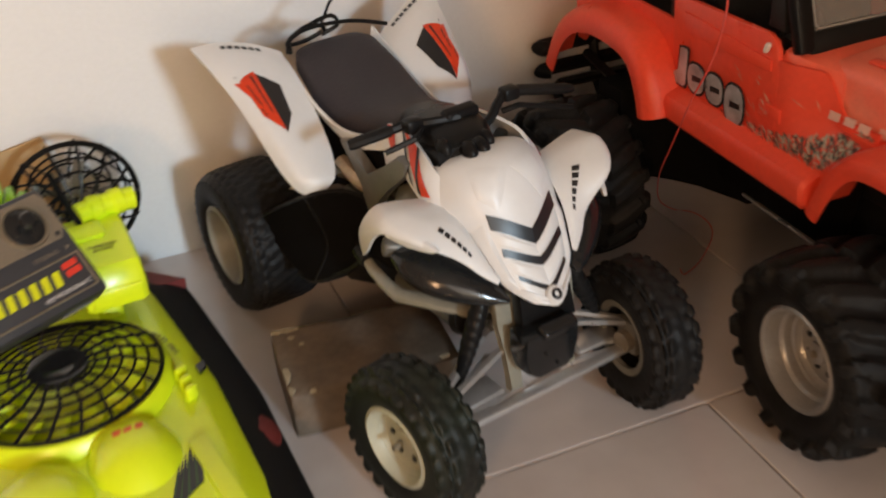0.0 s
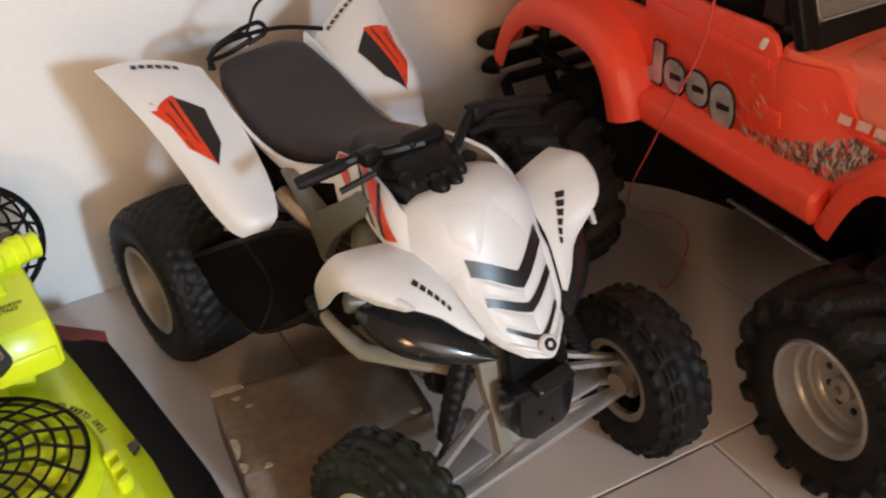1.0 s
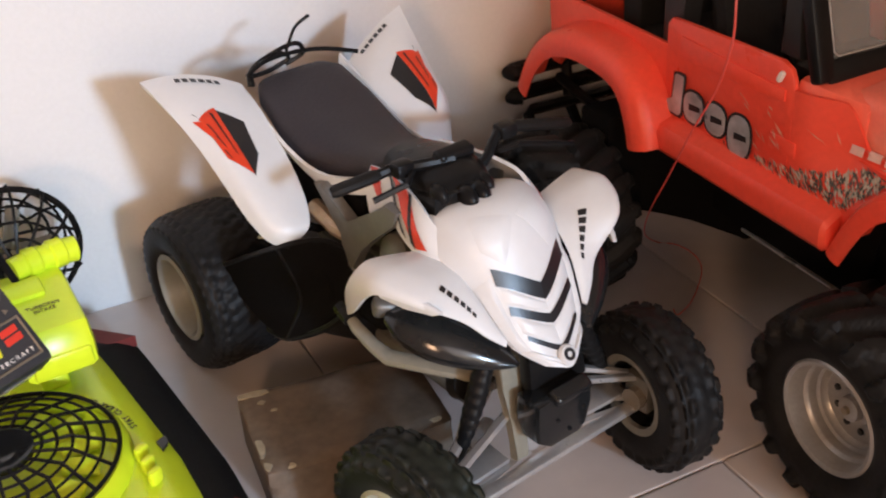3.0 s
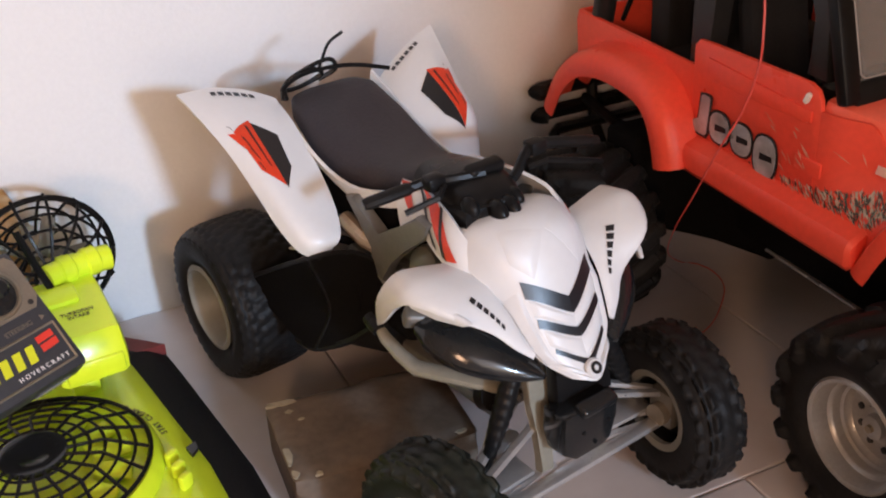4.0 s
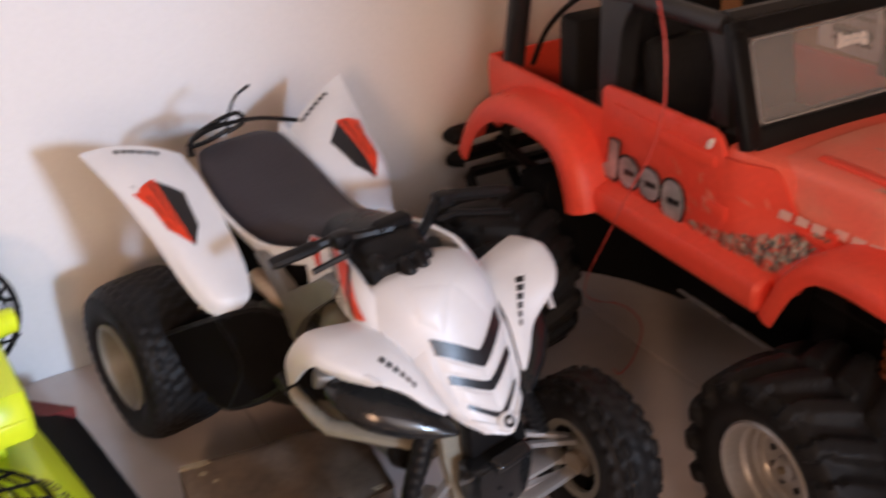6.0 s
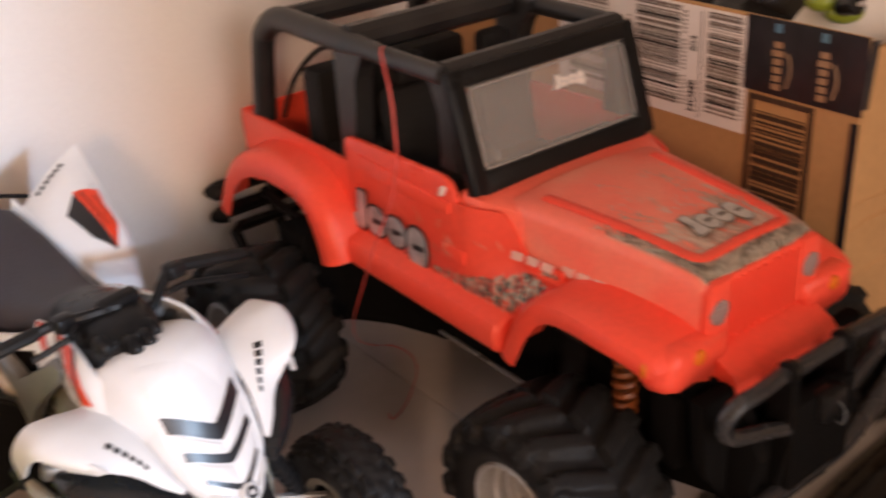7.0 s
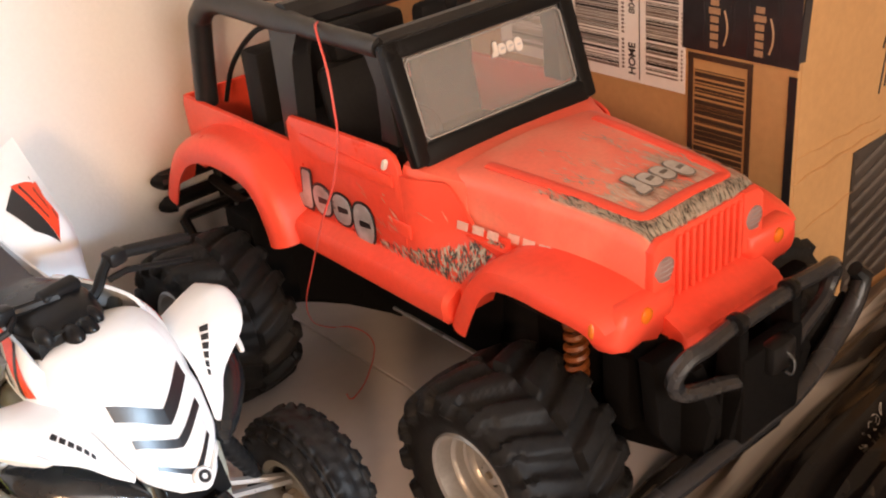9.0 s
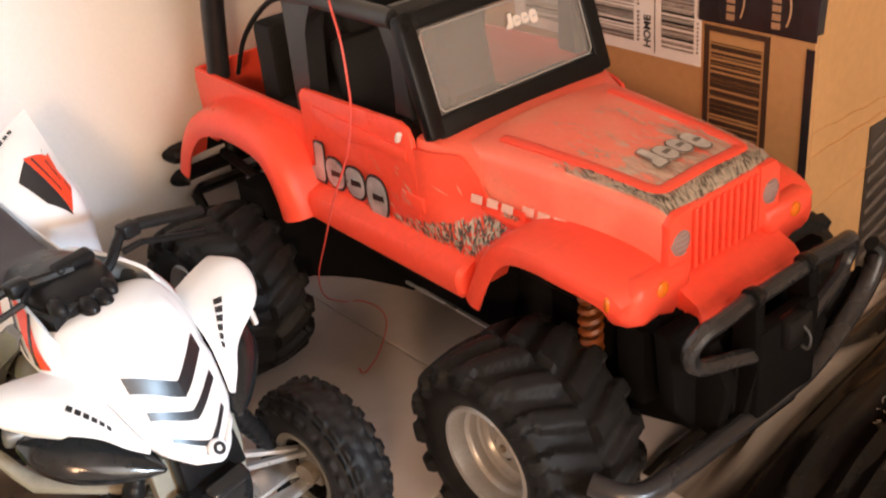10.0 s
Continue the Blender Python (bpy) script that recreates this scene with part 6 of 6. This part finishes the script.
    part("intake_step", box(B(), (0.060, 0.168, 0.1430), (0.036, 0.022, 0.008), 0.003, Euler((radians(17), 0, 0)).to_matrix()), "lime", it)
    text_mesh("intake_print", "TURBOFAN\nINTAKE", 0.0054, "ink", it, Matrix.Translation((0.071, 0.142, 0.1364)) @ Euler((radians(14.5), 0, 0)).to_matrix().to_4x4())
    for k, letter in enumerate("STAY CLEAR OF ----"):
        a = radians(3.0 + 2.85 * k)
        p = lift + Vector((0.1005 * math.cos(a), 0.1005 * math.sin(a), 0.0728))
        turn = Matrix.Translation(p) @ Euler((0, 0, a + math.pi / 2)).to_matrix().to_4x4()
        if letter == "-":
            part("print_bar", box(B(), p, (0.0052, 0.0032, 0.0010), 0, Euler((0, 0, a)).to_matrix()), "ink", h)
        elif letter != " ":
            text_mesh("deck_print", letter, 0.0070, "ink", h, turn, bold=0.0001)
    # duct tubes beside the thrust fan
    part("duct", tube(B(), curve_through([(0.060, 0.194, 0.150), (0.085, 0.201, 0.151), (0.118, 0.206, 0.148)], 5), 0.0118, 16), "lime", h)
    for x, y, z in ((0.078, 0.199, 0.151), (0.101, 0.204, 0.150)):
        part("duct_collar", lathe(B(), [(0.0118, -0.007), (0.0138, -0.005), (0.0138, 0.005), (0.0118, 0.007)], 20, Matrix.Translation((x, y, z)) @ Matrix.Rotation(radians(90), 4, "Y") @ Matrix.Rotation(radians(-12), 4, "X"), closed=True), "lime", h)
    for k in range(4):
        part("green_rib", box(B(), (-0.006 + 0.010 * k, 0.190 - 0.004 * k, 0.192 - 0.006 * k), (0.008, 0.030, 0.024), 0.003, Euler((0, 0.4, 0)).to_matrix()), "lime_green", h)
    # thrust fan and cage
    c = Vector((0.066, 0.236, 0.146))
    axis = Matrix.Translation(c) @ Matrix.Rotation(radians(90), 4, "X")
    cg = part("fan_cage", lathe(B(), [(0.063, -0.003), (0.066, 0.0), (0.063, 0.003), (0.060, 0)], 48, axis, closed=True), "black", h, "round black wire fan cage")
    for side in (1, -1):
        for r in (0.015, 0.029, 0.043, 0.055):
            z = side * 0.036 * math.sqrt(max(0.0, 1 - (r / 0.065) ** 2))
            part("cage_ring", lathe(B(), [(r - 0.0014, z), (r, z + 0.0014), (r + 0.0014, z), (r, z - 0.0014)], 40, axis, closed=True), "black", cg)
        for k in range(14):
            a = 2 * math.pi * k / 14
            pts = [axis @ Vector((r * math.cos(a), r * math.sin(a), side * 0.036 * math.sqrt(max(0.0, 1 - (r / 0.065) ** 2)))) for r in (0.012, 0.026, 0.040, 0.050, 0.058, 0.064)]
            part("cage_rib", tube(B(), pts, 0.0016, 5), "black", cg)
    for k in range(5):
        a = 2 * math.pi * k / 5
        part("propeller_blade", box(B(), axis @ Vector((0.026 * math.cos(a), 0.026 * math.sin(a), 0)), (0.040, 0.004, 0.016), 0.0015, (axis.to_3x3() @ Euler((0.5, 0, a)).to_matrix())), "rim_grey", cg)
    part("cage_strut", tube(B(), [c + Vector((-0.02, -0.030, 0.050)), c + Vector((-0.012, -0.050, 0.02)), c + Vector((-0.006, -0.058, 0.0))], 0.0036, 6), "black", cg)
    part("fan_post", box(B(), (0.066, 0.224, 0.082), (0.02, 0.014, 0.03), 0.003), "lime", h)


build_hovercraft()


# ---- remote control leaning on the hovercraft ----
def build_remote():
    right = Vector((0.8713, 0.4907, 0))
    up = Vector((-0.3409, 0.6053, 0.7193))
    nrm = right.cross(up).normalized()
    up = nrm.cross(right).normalized()
    m = Matrix.Translation((-0.689, 0.168, 0.14)) @ Matrix((right, up, nrm)).transposed().to_4x4()
    r = thing("remote_control", m, "dark plastic remote control with bronze faceplate and joystick", "remote control")
    part("casing", box(B(), (-0.066, 0.054, -0.0155), (0.136, 0.112, 0.030), 0.006), "remote", r)
    top = [(-0.128, 0.057), (-0.128, 0.104), (-0.006, 0.104), (-0.0015, 0.098), (-0.0015, 0.066), (-0.008, 0.057)]
    face = part("faceplate", prism(B(), top, lambda a, b, d: Vector((a, b, d - 0.0006)), 0.0016), "bronze", r)
    frame_in = [(-0.124, 0.0065), (-0.0055, 0.0065), (-0.0045, 0.0405), (-0.124, 0.0405)]
    for a, b in zip(frame_in, frame_in[1:] + frame_in[:1]):
        part("frame_line", tube(B(), [(*a, 0.0002), (*b, 0.0002)], 0.0011, 4), "bronze", r)
    for x in (-0.0315, -0.100):
        j = Matrix.Translation((x, 0.0805, 0))
        st = part("joystick_boot", lathe(B(), [(0.0, 0.004), (0.008, 0.0035), (0.0165, 0.0015), (0.0175, 0.001)], 32, j), "black_gloss", r)
        part("boot_ring", lathe(B(), [(0.0175, 0.0008), (0.0185, 0.0030), (0.0205, 0.0032), (0.0215, 0.0008)], 40, j, closed=True), "steel", st)
        part("stick", lathe(B(), [(0.0, 0.020), (0.006, 0.019), (0.0085, 0.016), (0.0060, 0.013), (0.0035, 0.004)], 20, j), "black_gloss", st)
    part("screw", lathe(B(), [(0, 0.0016), (0.0022, 0.0016), (0.0024, 0.0008)], 14, Matrix.Translation((-0.0098, 0.0625, 0))), "ink", face)
    text_mesh("control_print", "STEERING", 0.0056, "bronze", r, Matrix.Translation((-0.031, 0.0478, 0.0003)))
    part("arrow_print", prism(B(), [(-0.0112, 0.0455), (-0.0112, 0.0505), (-0.0072, 0.048)], lambda a, b, d: Vector((a, b, 0.0003 + d)), 0.0003), "bronze", r)
    text_mesh("control_print", "H O V E R C R A F T", 0.0052, "paper", r, Matrix.Translation((-0.032, 0.0120, 0.0003)))
    for k in range(7):
        x = -0.036 - 0.0115 * k
        part("print_bar", prism(B(), [(x - 0.004, 0.0185), (x + 0.003, 0.0185), (x + 0.006, 0.0325), (x - 0.001, 0.0325)], lambda a, b, d: Vector((a, b, 0.0003 + d)), 0.0003), "yellow_ink", r)
    for k in range(2):
        part("print_bar", prism(B(), [(-0.0255, 0.0225 + 0.0075 * k), (-0.0105, 0.0235 + 0.0075 * k), (-0.0100, 0.0295 + 0.0072 * k), (-0.0250, 0.0285 + 0.0072 * k)], lambda a, b, d: Vector((a, b, 0.0003 + d)), 0.0003), "red_ink", r)
    part("side_tab", box(B(), (-0.028, -0.002, -0.02), (0.03, 0.003, 0.012), 0.001), "glass", r)


build_remote()


# ---- cardboard box with contents ----
M["label_ink"] = material("faded_label_ink", (0.17, 0.13, 0.11), 0.6, scale=300, vary=0.4, bump=0.0, stain=60, stain_amount=0.6, tint=(0.34, 0.29, 0.25))
M["olive"] = material("yellow_green_plastic", (0.26, 0.33, 0.03), 0.3, scale=120, vary=0.1, bump=0.03)


def build_box():
    x0, x1, y0, y1, top, th = 0.200, 0.640, -0.172, 0.400, 0.386, 0.005
    b = thing("cardboard_box", pose(0, 0, 0), "large open brown cardboard shipping box with black tape and labels", "box")
    part("box_side", box(B(), (x0 + th / 2, (y0 + y1) / 2, top / 2), (th, y1 - y0, top), 0.0012), "card", b)
    part("box_side", box(B(), (x1 - th / 2, (y0 + y1) / 2, top / 2), (th, y1 - y0, top), 0.0012), "card", b)
    part("box_front", box(B(), ((x0 + x1) / 2 + th, y0 + th / 2, top / 2 - 0.006), (x1 - x0 - 2 * th + 0.009, th, top - 0.012), 0.0012), "card", b)
    part("box_back", box(B(), ((x0 + x1) / 2, y1 - th / 2, top / 2), (x1 - x0 - 2 * th, th, top), 0.0012), "card", b)
    part("box_bottom", box(B(), ((x0 + x1) / 2, (y0 + y1) / 2, th / 2 + 0.0005), (x1 - x0 - 2 * th, y1 - y0 - 2 * th, th), 0.001), "card", b)
    # tear line at the corner and seam on the front
    part("corner_tape", box(B(), (x0 - 0.0006, y0 + 0.0040, 0.155), (0.0008, 0.008, 0.31), 0), "tape", b)
    # black tape along the top edge, with plain print shapes
    tp = part("tape", box(B(), (x0 - 0.0008, -0.112, 0.3515), (0.0012, 0.122, 0.070), 0), "tape", b, "shiny black packing tape")
    part("tape_end", box(B(), (x0 + 0.005, y0 - 0.0012, 0.353), (0.011, 0.0012, 0.060), 0, Euler((0, 0.10, 0)).to_matrix()), "tape", b)
    for yc in (-0.088, -0.135):
        for k in range(6):
            z = 0.325 + 0.0078 * k
            part("print_bar", box(B(), (x0 - 0.0017, yc + 0.002, z), (0.0006, 0.0085 if k != 4 else 0.012, 0.0056), 0), "tan_ink", tp)
        arc = [(x0 - 0.0018, yc - 0.0085 - 0.0035 * math.sin(math.pi * k / 8), 0.326 + 0.032 * k / 8) for k in range(9)]
        part("print_arc", tube(B(), arc, 0.0010, 4), "tan_ink", tp)
        for dy in (-0.016, -0.0195, 0.013):
            fold = [(x0 - 0.0014, yc + dy + 0.0012 * math.sin(k * 1.9 + yc * 90), 0.3175 + 0.0083 * k) for k in range(9)]
            part("tape_fold", tube(B(), fold, 0.0008, 5), "tape", tp)
        part("print_square", box(B(), (x0 - 0.0017, yc + 0.003, 0.379), (0.0006, 0.007, 0.008), 0), "blue_ink", tp)
    # paper label with two bar codes
    lb = part("label", box(B(), (x0 - 0.0006, 0.070, 0.327), (0.0009, 0.248, 0.113), 0), "paper", b, "white paper shipping label with bar codes")
    rnd = random.Random(11)
    for ya, yb in ((-0.046, -0.008), (0.026, 0.082), (0.122, 0.176)):
        z = 0.282
        while z < 0.380:
            t = rnd.choice((0.0005, 0.0007, 0.0010, 0.0016, 0.0026))
            part("code_bar", box(B(), (x0 - 0.0013, (ya + yb) / 2, z + t / 2), (0.0005, yb - ya, t), 0), rnd.choice(("ink", "label_ink", "label_ink")), lb)
            z += t + rnd.choice((0.0006, 0.0008, 0.0011, 0.0024))
    for yc, n, w in ((0.0205, 24, 0.0030), (0.092, 20, 0.0026), (-0.0505, 18, 0.0018)):
        for k in range(n):
            if k % 9 != 8:
                part("print_bar", box(B(), (x0 - 0.0013, yc, 0.284 + 0.0040 * k), (0.0005, w, 0.0022), 0), "label_ink", lb)
    part("rule", box(B(), (x0 - 0.0013, 0.000, 0.327), (0.0005, 0.0008, 0.106), 0), "ink", lb)
    turn = Matrix((Vector((0, 0, 1)), Vector((0, 1, 0)), Vector((-1, 0, 0)))).transposed()
    text_mesh("label_print", "HOME", 0.0115, "ink", lb, Matrix.Translation((x0 - 0.0012, 0.009, 0.294)) @ turn.to_4x4(), bold=0.0003)
    text_mesh("label_print", "804", 0.0105, "ink", lb, Matrix.Translation((x0 - 0.0012, 0.009, 0.347)) @ turn.to_4x4(), bold=0.0001)
    # printed bar code in a thick frame
    fr = [(-0.0605, 0.130), (-0.0605, 0.311), (-0.125, 0.311), (-0.125, 0.130)]
    for (ya, za), (yb, zb) in zip(fr, fr[1:] + fr[:1]):
        part("code_frame", box(B(), (x0 - (0.0006 if ya == yb else 0.0010), (ya + yb) / 2, (za + zb) / 2), (0.0010, abs(yb - ya) + 0.0052, abs(zb - za) + 0.0052), 0), "brown_ink", b)
    z = 0.142
    while z < 0.298:
        t = rnd.choice((0.0006, 0.0009, 0.0014, 0.0022, 0.0044))
        part("code_bar", box(B(), (x0 - 0.0006, -0.0925, z + t / 2), (0.0009, 0.054, t), 0), "brown_ink", b)
        z += t + rnd.choice((0.0008, 0.0011, 0.0018, 0.0028))
    # soft creases across the front
    for za, zb, w in ((0.207, 0.211, 0.0032), (0.231, 0.225, 0.0024), (0.150, 0.163, 0.0020)):
        run = [(x0 + 0.004 + 0.150 * k / 12, y0 + 0.0004, za + (zb - za) * k / 12 + 0.0012 * math.sin(k * 1.7 + za * 50)) for k in range(13)]
        part("crease", tube(B(), run, [w * (0.35 + 0.65 * math.sin(math.pi * (k + 0.6) / 13.2)) for k in range(13)], 8, squash=0.45), "card", b)
    # pen strokes on the front
    for pts in (((0.3525, 0.313), (0.346, 0.303), (0.3440, 0.2965)), ((0.3545, 0.305), (0.349, 0.280), (0.3442, 0.251)), ((0.362, 0.292), (0.356, 0.270), (0.3535, 0.256))):
        part("pen_stroke", tube(B(), [(x, y0 - 0.0002, z) for x, z in pts], 0.0011, 5), "ink", b)
    # striped dark tape on the front
    ft = part("tape", box(B(), (0.353, y0 - 0.0006, 0.118), (0.092, 0.0010, 0.168), 0), "tape_grey", b, "dark tape with grey slanting stripes")
    for k in range(9):
        part("tape_stripe", box(B(), (0.353, y0 - 0.0014, 0.046 + 0.018 * k), (0.085, 0.0008, 0.0055), 0, Euler((0, radians(-14), 0)).to_matrix()), "grey_ink", ft)
    # contents
    bag = thing("black_plastic_bag", pose(0.375, 0.02, 0.006), "crumpled black plastic bag inside the cardboard box", "plastic bag")
    bm = B()
    bmesh.ops.create_icosphere(bm, subdivisions=5, radius=1)
    for v in bm.verts:
        n = 1 + 0.22 * noise.noise(v.co * 2.2) + 0.10 * noise.noise(v.co * 6)
        v.co = Vector((max(v.co.x * 0.185 * n, -0.166), max(v.co.y * 0.21 * n, -0.180), max(0.0, 0.200 + v.co.z * 0.225 * min(n, 1.02))))
    part("bag_body", bm, "film", bag)
    wb = thing("white_plastic_bag", pose(0.305, -0.142, 0.302), "white plastic bag with red print in the box", "plastic bag")
    bm = B()

    def wave(u, v):
        x, y = -0.075 + 0.30 * u, -0.035 + 0.09 * v
        return Vector((x, max(y + 0.02 * math.sin(5 * u + 2 * v), -0.0225), 0.080 + 0.028 * math.sin(3.2 * u + 0.5) + 0.016 * noise.noise(Vector((u * 7, v * 4, 0))) - 0.22 * (0.35 - u) ** 2 - 0.05 * (1 - v)))
    part("bag_sheet", sheet(bm, wave, 40, 14, 0.002), "bag_white", wb)
    part("bag_stripe", patch(B(), wave, [(0.16, 0.05), (0.22, 0.05), (0.55, 0.9), (0.48, 0.9)], 8, 0.0012), "red_ink", wb)
    gr = thing("green_toy_piece", pose(0.250, -0.112, 0.394), "glossy yellow-green toy part with a black knob", "toy")
    for x, y, z, rx, ry, rz in ((-0.008, 0.014, 0.004, 0.017, 0.016, 0.011), (0.022, 0.007, 0.007, 0.020, 0.013, 0.012), (0.003, -0.001, -0.006, 0.020, 0.017, 0.011)):
        bm = B()
        bmesh.ops.create_icosphere(bm, subdivisions=3, radius=1, matrix=Matrix.Translation((x, y, z)) @ Matrix.Diagonal((rx, ry, rz, 1)))
        part("green_lobe", bm, "olive", gr)
    turn = Matrix.Translation((-0.012, -0.014, 0.004)) @ Matrix.Scale(0.72, 4) @ Matrix.Rotation(1.25, 4, "X") @ Matrix.Rotation(-0.3, 4, "Y")
    kn = part("knob", lathe(B(), [(0, 0.018), (0.010, 0.018), (0.0125, 0.015), (0.0125, -0.012), (0, -0.014)], 24, turn), "black_gloss", gr)
    part("peg", lathe(B(), [(0, 0.034), (0.0028, 0.033), (0.003, 0.018)], 12, turn), "bag_white", kn)


M["tape_grey"] = material("striped_tape", (0.045, 0.036, 0.030), 0.35, scale=80, vary=0.15, bump=0.05)
M["grey_ink"] = material("grey_ink", (0.125, 0.105, 0.09), 0.45, scale=120, vary=0.25, bump=0.0)
build_box()


# ---- film package on the floor before the box ----
def striped_film():
    m = material("striped_film", (0.016, 0.013, 0.012), 0.2, scale=30, vary=0.2, bump=0.2, bump_scale=14)
    n, l = m.node_tree.nodes, m.node_tree.links
    bsdf = n["Principled BSDF"]
    co, sep = n.new("ShaderNodeTexCoord"), n.new("ShaderNodeMapping")
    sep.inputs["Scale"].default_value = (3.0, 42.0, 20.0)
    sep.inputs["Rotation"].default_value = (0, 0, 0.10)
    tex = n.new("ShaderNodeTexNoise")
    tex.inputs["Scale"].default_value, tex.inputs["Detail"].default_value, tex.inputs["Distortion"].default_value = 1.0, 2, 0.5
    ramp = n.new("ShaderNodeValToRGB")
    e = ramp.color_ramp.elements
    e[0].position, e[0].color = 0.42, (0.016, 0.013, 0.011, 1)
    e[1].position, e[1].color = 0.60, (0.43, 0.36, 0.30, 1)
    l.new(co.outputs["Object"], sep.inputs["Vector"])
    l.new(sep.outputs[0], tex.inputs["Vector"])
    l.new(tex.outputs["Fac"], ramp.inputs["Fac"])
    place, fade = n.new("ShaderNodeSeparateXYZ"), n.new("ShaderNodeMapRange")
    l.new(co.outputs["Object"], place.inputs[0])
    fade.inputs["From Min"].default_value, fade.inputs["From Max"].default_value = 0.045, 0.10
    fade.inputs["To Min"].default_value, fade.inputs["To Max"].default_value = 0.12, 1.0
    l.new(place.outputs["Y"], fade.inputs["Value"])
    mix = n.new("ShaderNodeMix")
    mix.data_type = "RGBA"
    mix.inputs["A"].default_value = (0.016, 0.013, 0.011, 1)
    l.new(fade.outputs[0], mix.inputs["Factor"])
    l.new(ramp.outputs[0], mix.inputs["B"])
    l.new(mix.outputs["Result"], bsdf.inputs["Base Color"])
    return m


M["striped_film"] = striped_film()


M["film_dark"] = material("black_film_panel", (0.008, 0.007, 0.007), 0.22, scale=30, vary=0.2, bump=0.12, bump_scale=14, spec=0.25)


def build_package():
    p = thing("wrapped_package", pose(0.26, -0.30, 0), "flat package in shiny black and silver striped film", "package")

    def fn(u, v):
        x, y = -0.30 + 0.66 * u, 0.118 - 0.30 * v
        edge = min(1, 6 * min(u, 1 - u), 8 * min(v, 1 - v) + 0.15)
        z = 0.003 + edge * (0.020 + 0.014 * u + 0.007 * math.sin(38 * v + 2.2 * u) + 0.004 * math.sin(71 * v - 3 * u) + 0.006 * noise.noise(Vector((u * 5, v * 22, 1))))
        return Vector((x, y + 0.05 * u, max(z, 0.0025)))
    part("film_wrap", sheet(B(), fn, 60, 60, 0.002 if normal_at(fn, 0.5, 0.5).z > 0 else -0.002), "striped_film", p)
    dark = part("dark_panel", patch(B(), fn, [(0.03, 0.30), (0.98, 0.30), (0.98, 0.97), (0.03, 0.97)], 30, 0.0016 if normal_at(fn, 0.5, 0.5).z > 0 else -0.0016), "film_dark", p, "black film panel with a thin pale scrawl")
    up = 1 if normal_at(fn, 0.5, 0.5).z > 0 else -1
    for k in range(5):
        pts = [fn(0.262 + 0.018 * k + 0.006 * math.sin(i * 1.3 + k), 0.430 - 0.004 * k + 0.010 * math.sin(i * 0.9 + 2 * k)) + Vector((0, 0, 0.003)) for i in range(7)]
        part("scrawl", tube(B(), curve_through(pts, 4), 0.0004, 4), "decal_mud", dark)


build_package()


# ---- loose wire and card ----
wire = thing("red_wire", pose(0, 0, 0), "thin red wire hanging from the truck to the floor", "wire")
run = curve_through([(-0.092, 0.112, 0.391), (-0.104, 0.098, 0.390), (-0.112, 0.078, 0.362), (-0.116, 0.070, 0.330), (-0.117, 0.070, 0.303), (-0.121, 0.080, 0.260), (-0.128, 0.100, 0.215), (-0.128, 0.128, 0.160),
                     (-0.118, 0.168, 0.100), (-0.080, 0.225, 0.035), (-0.045, 0.247, 0.002), (-0.031, 0.235, 0.0012), (-0.026, 0.215, 0.0012), (-0.030, 0.192, 0.0012), (-0.046, 0.168, 0.0012), (-0.082, 0.136, 0.0012), (-0.107, 0.122, 0.0012), (-0.114, 0.122, 0.0015), (-0.113, 0.128, 0.004)], 6)
part("wire_run", tube(B(), run, [0.0007 + 0.0004 * ease(p.z, 0.1, 0.3) for p in run], 6), "wire_red", wire)
card = thing("card_scrap", pose(-0.745, 0.438, 0), "small tan cardboard scrap standing against the wall", "cardboard")
part("card_sheet", prism(B(), [(-0.040, 0.0), (0.034, 0.0), (0.034, 0.168), (0.028, 0.184), (-0.006, 0.178), (-0.040, 0.172)], lambda a, b, d: Vector((a, -0.002 + d, b)), 0.004, 0.0008), "wood_tan", card)


# ---- floor tiles ----
def build_tiles():
    rows = [(-0.07, WALL_Y, -0.06), (-0.47, -0.07, -0.213), (-0.87, -0.47, -0.06), (-1.27, -0.87, -0.213)]
    gap = 0.0016
    n = 0
    for ya, yb, xo in rows:
        for k in range(-7, 7):
            xa, xb = max(FLOOR_X[0], xo + 0.4 * k), min(FLOOR_X[1], xo + 0.4 * (k + 1))
            if xb - xa < 0.02:
                continue
            bm = box(B(), ((xa + xb) / 2, (ya + yb) / 2, -0.004), (xb - xa - gap, yb - ya - gap, 0.008), 0.0016)
            part("tile", bm, "tile", floor_ob)
    bm = B()
    for i in range(5):
        for k in range(-7, 7):
            xa, xb = max(FLOOR_X[0], -0.06 + 0.4 * k), min(FLOOR_X[1], -0.06 + 0.4 * (k + 1))
            if xb - xa > 0.02:
                box(bm, ((xa + xb) / 2, -1.47 - 0.4 * i, -0.004), (xb - xa - gap, 0.4 - gap, 0.008))
    tagged(part("tile_field", bm, "tile", floor_ob, smooth=False), kind="stuff")


build_tiles()
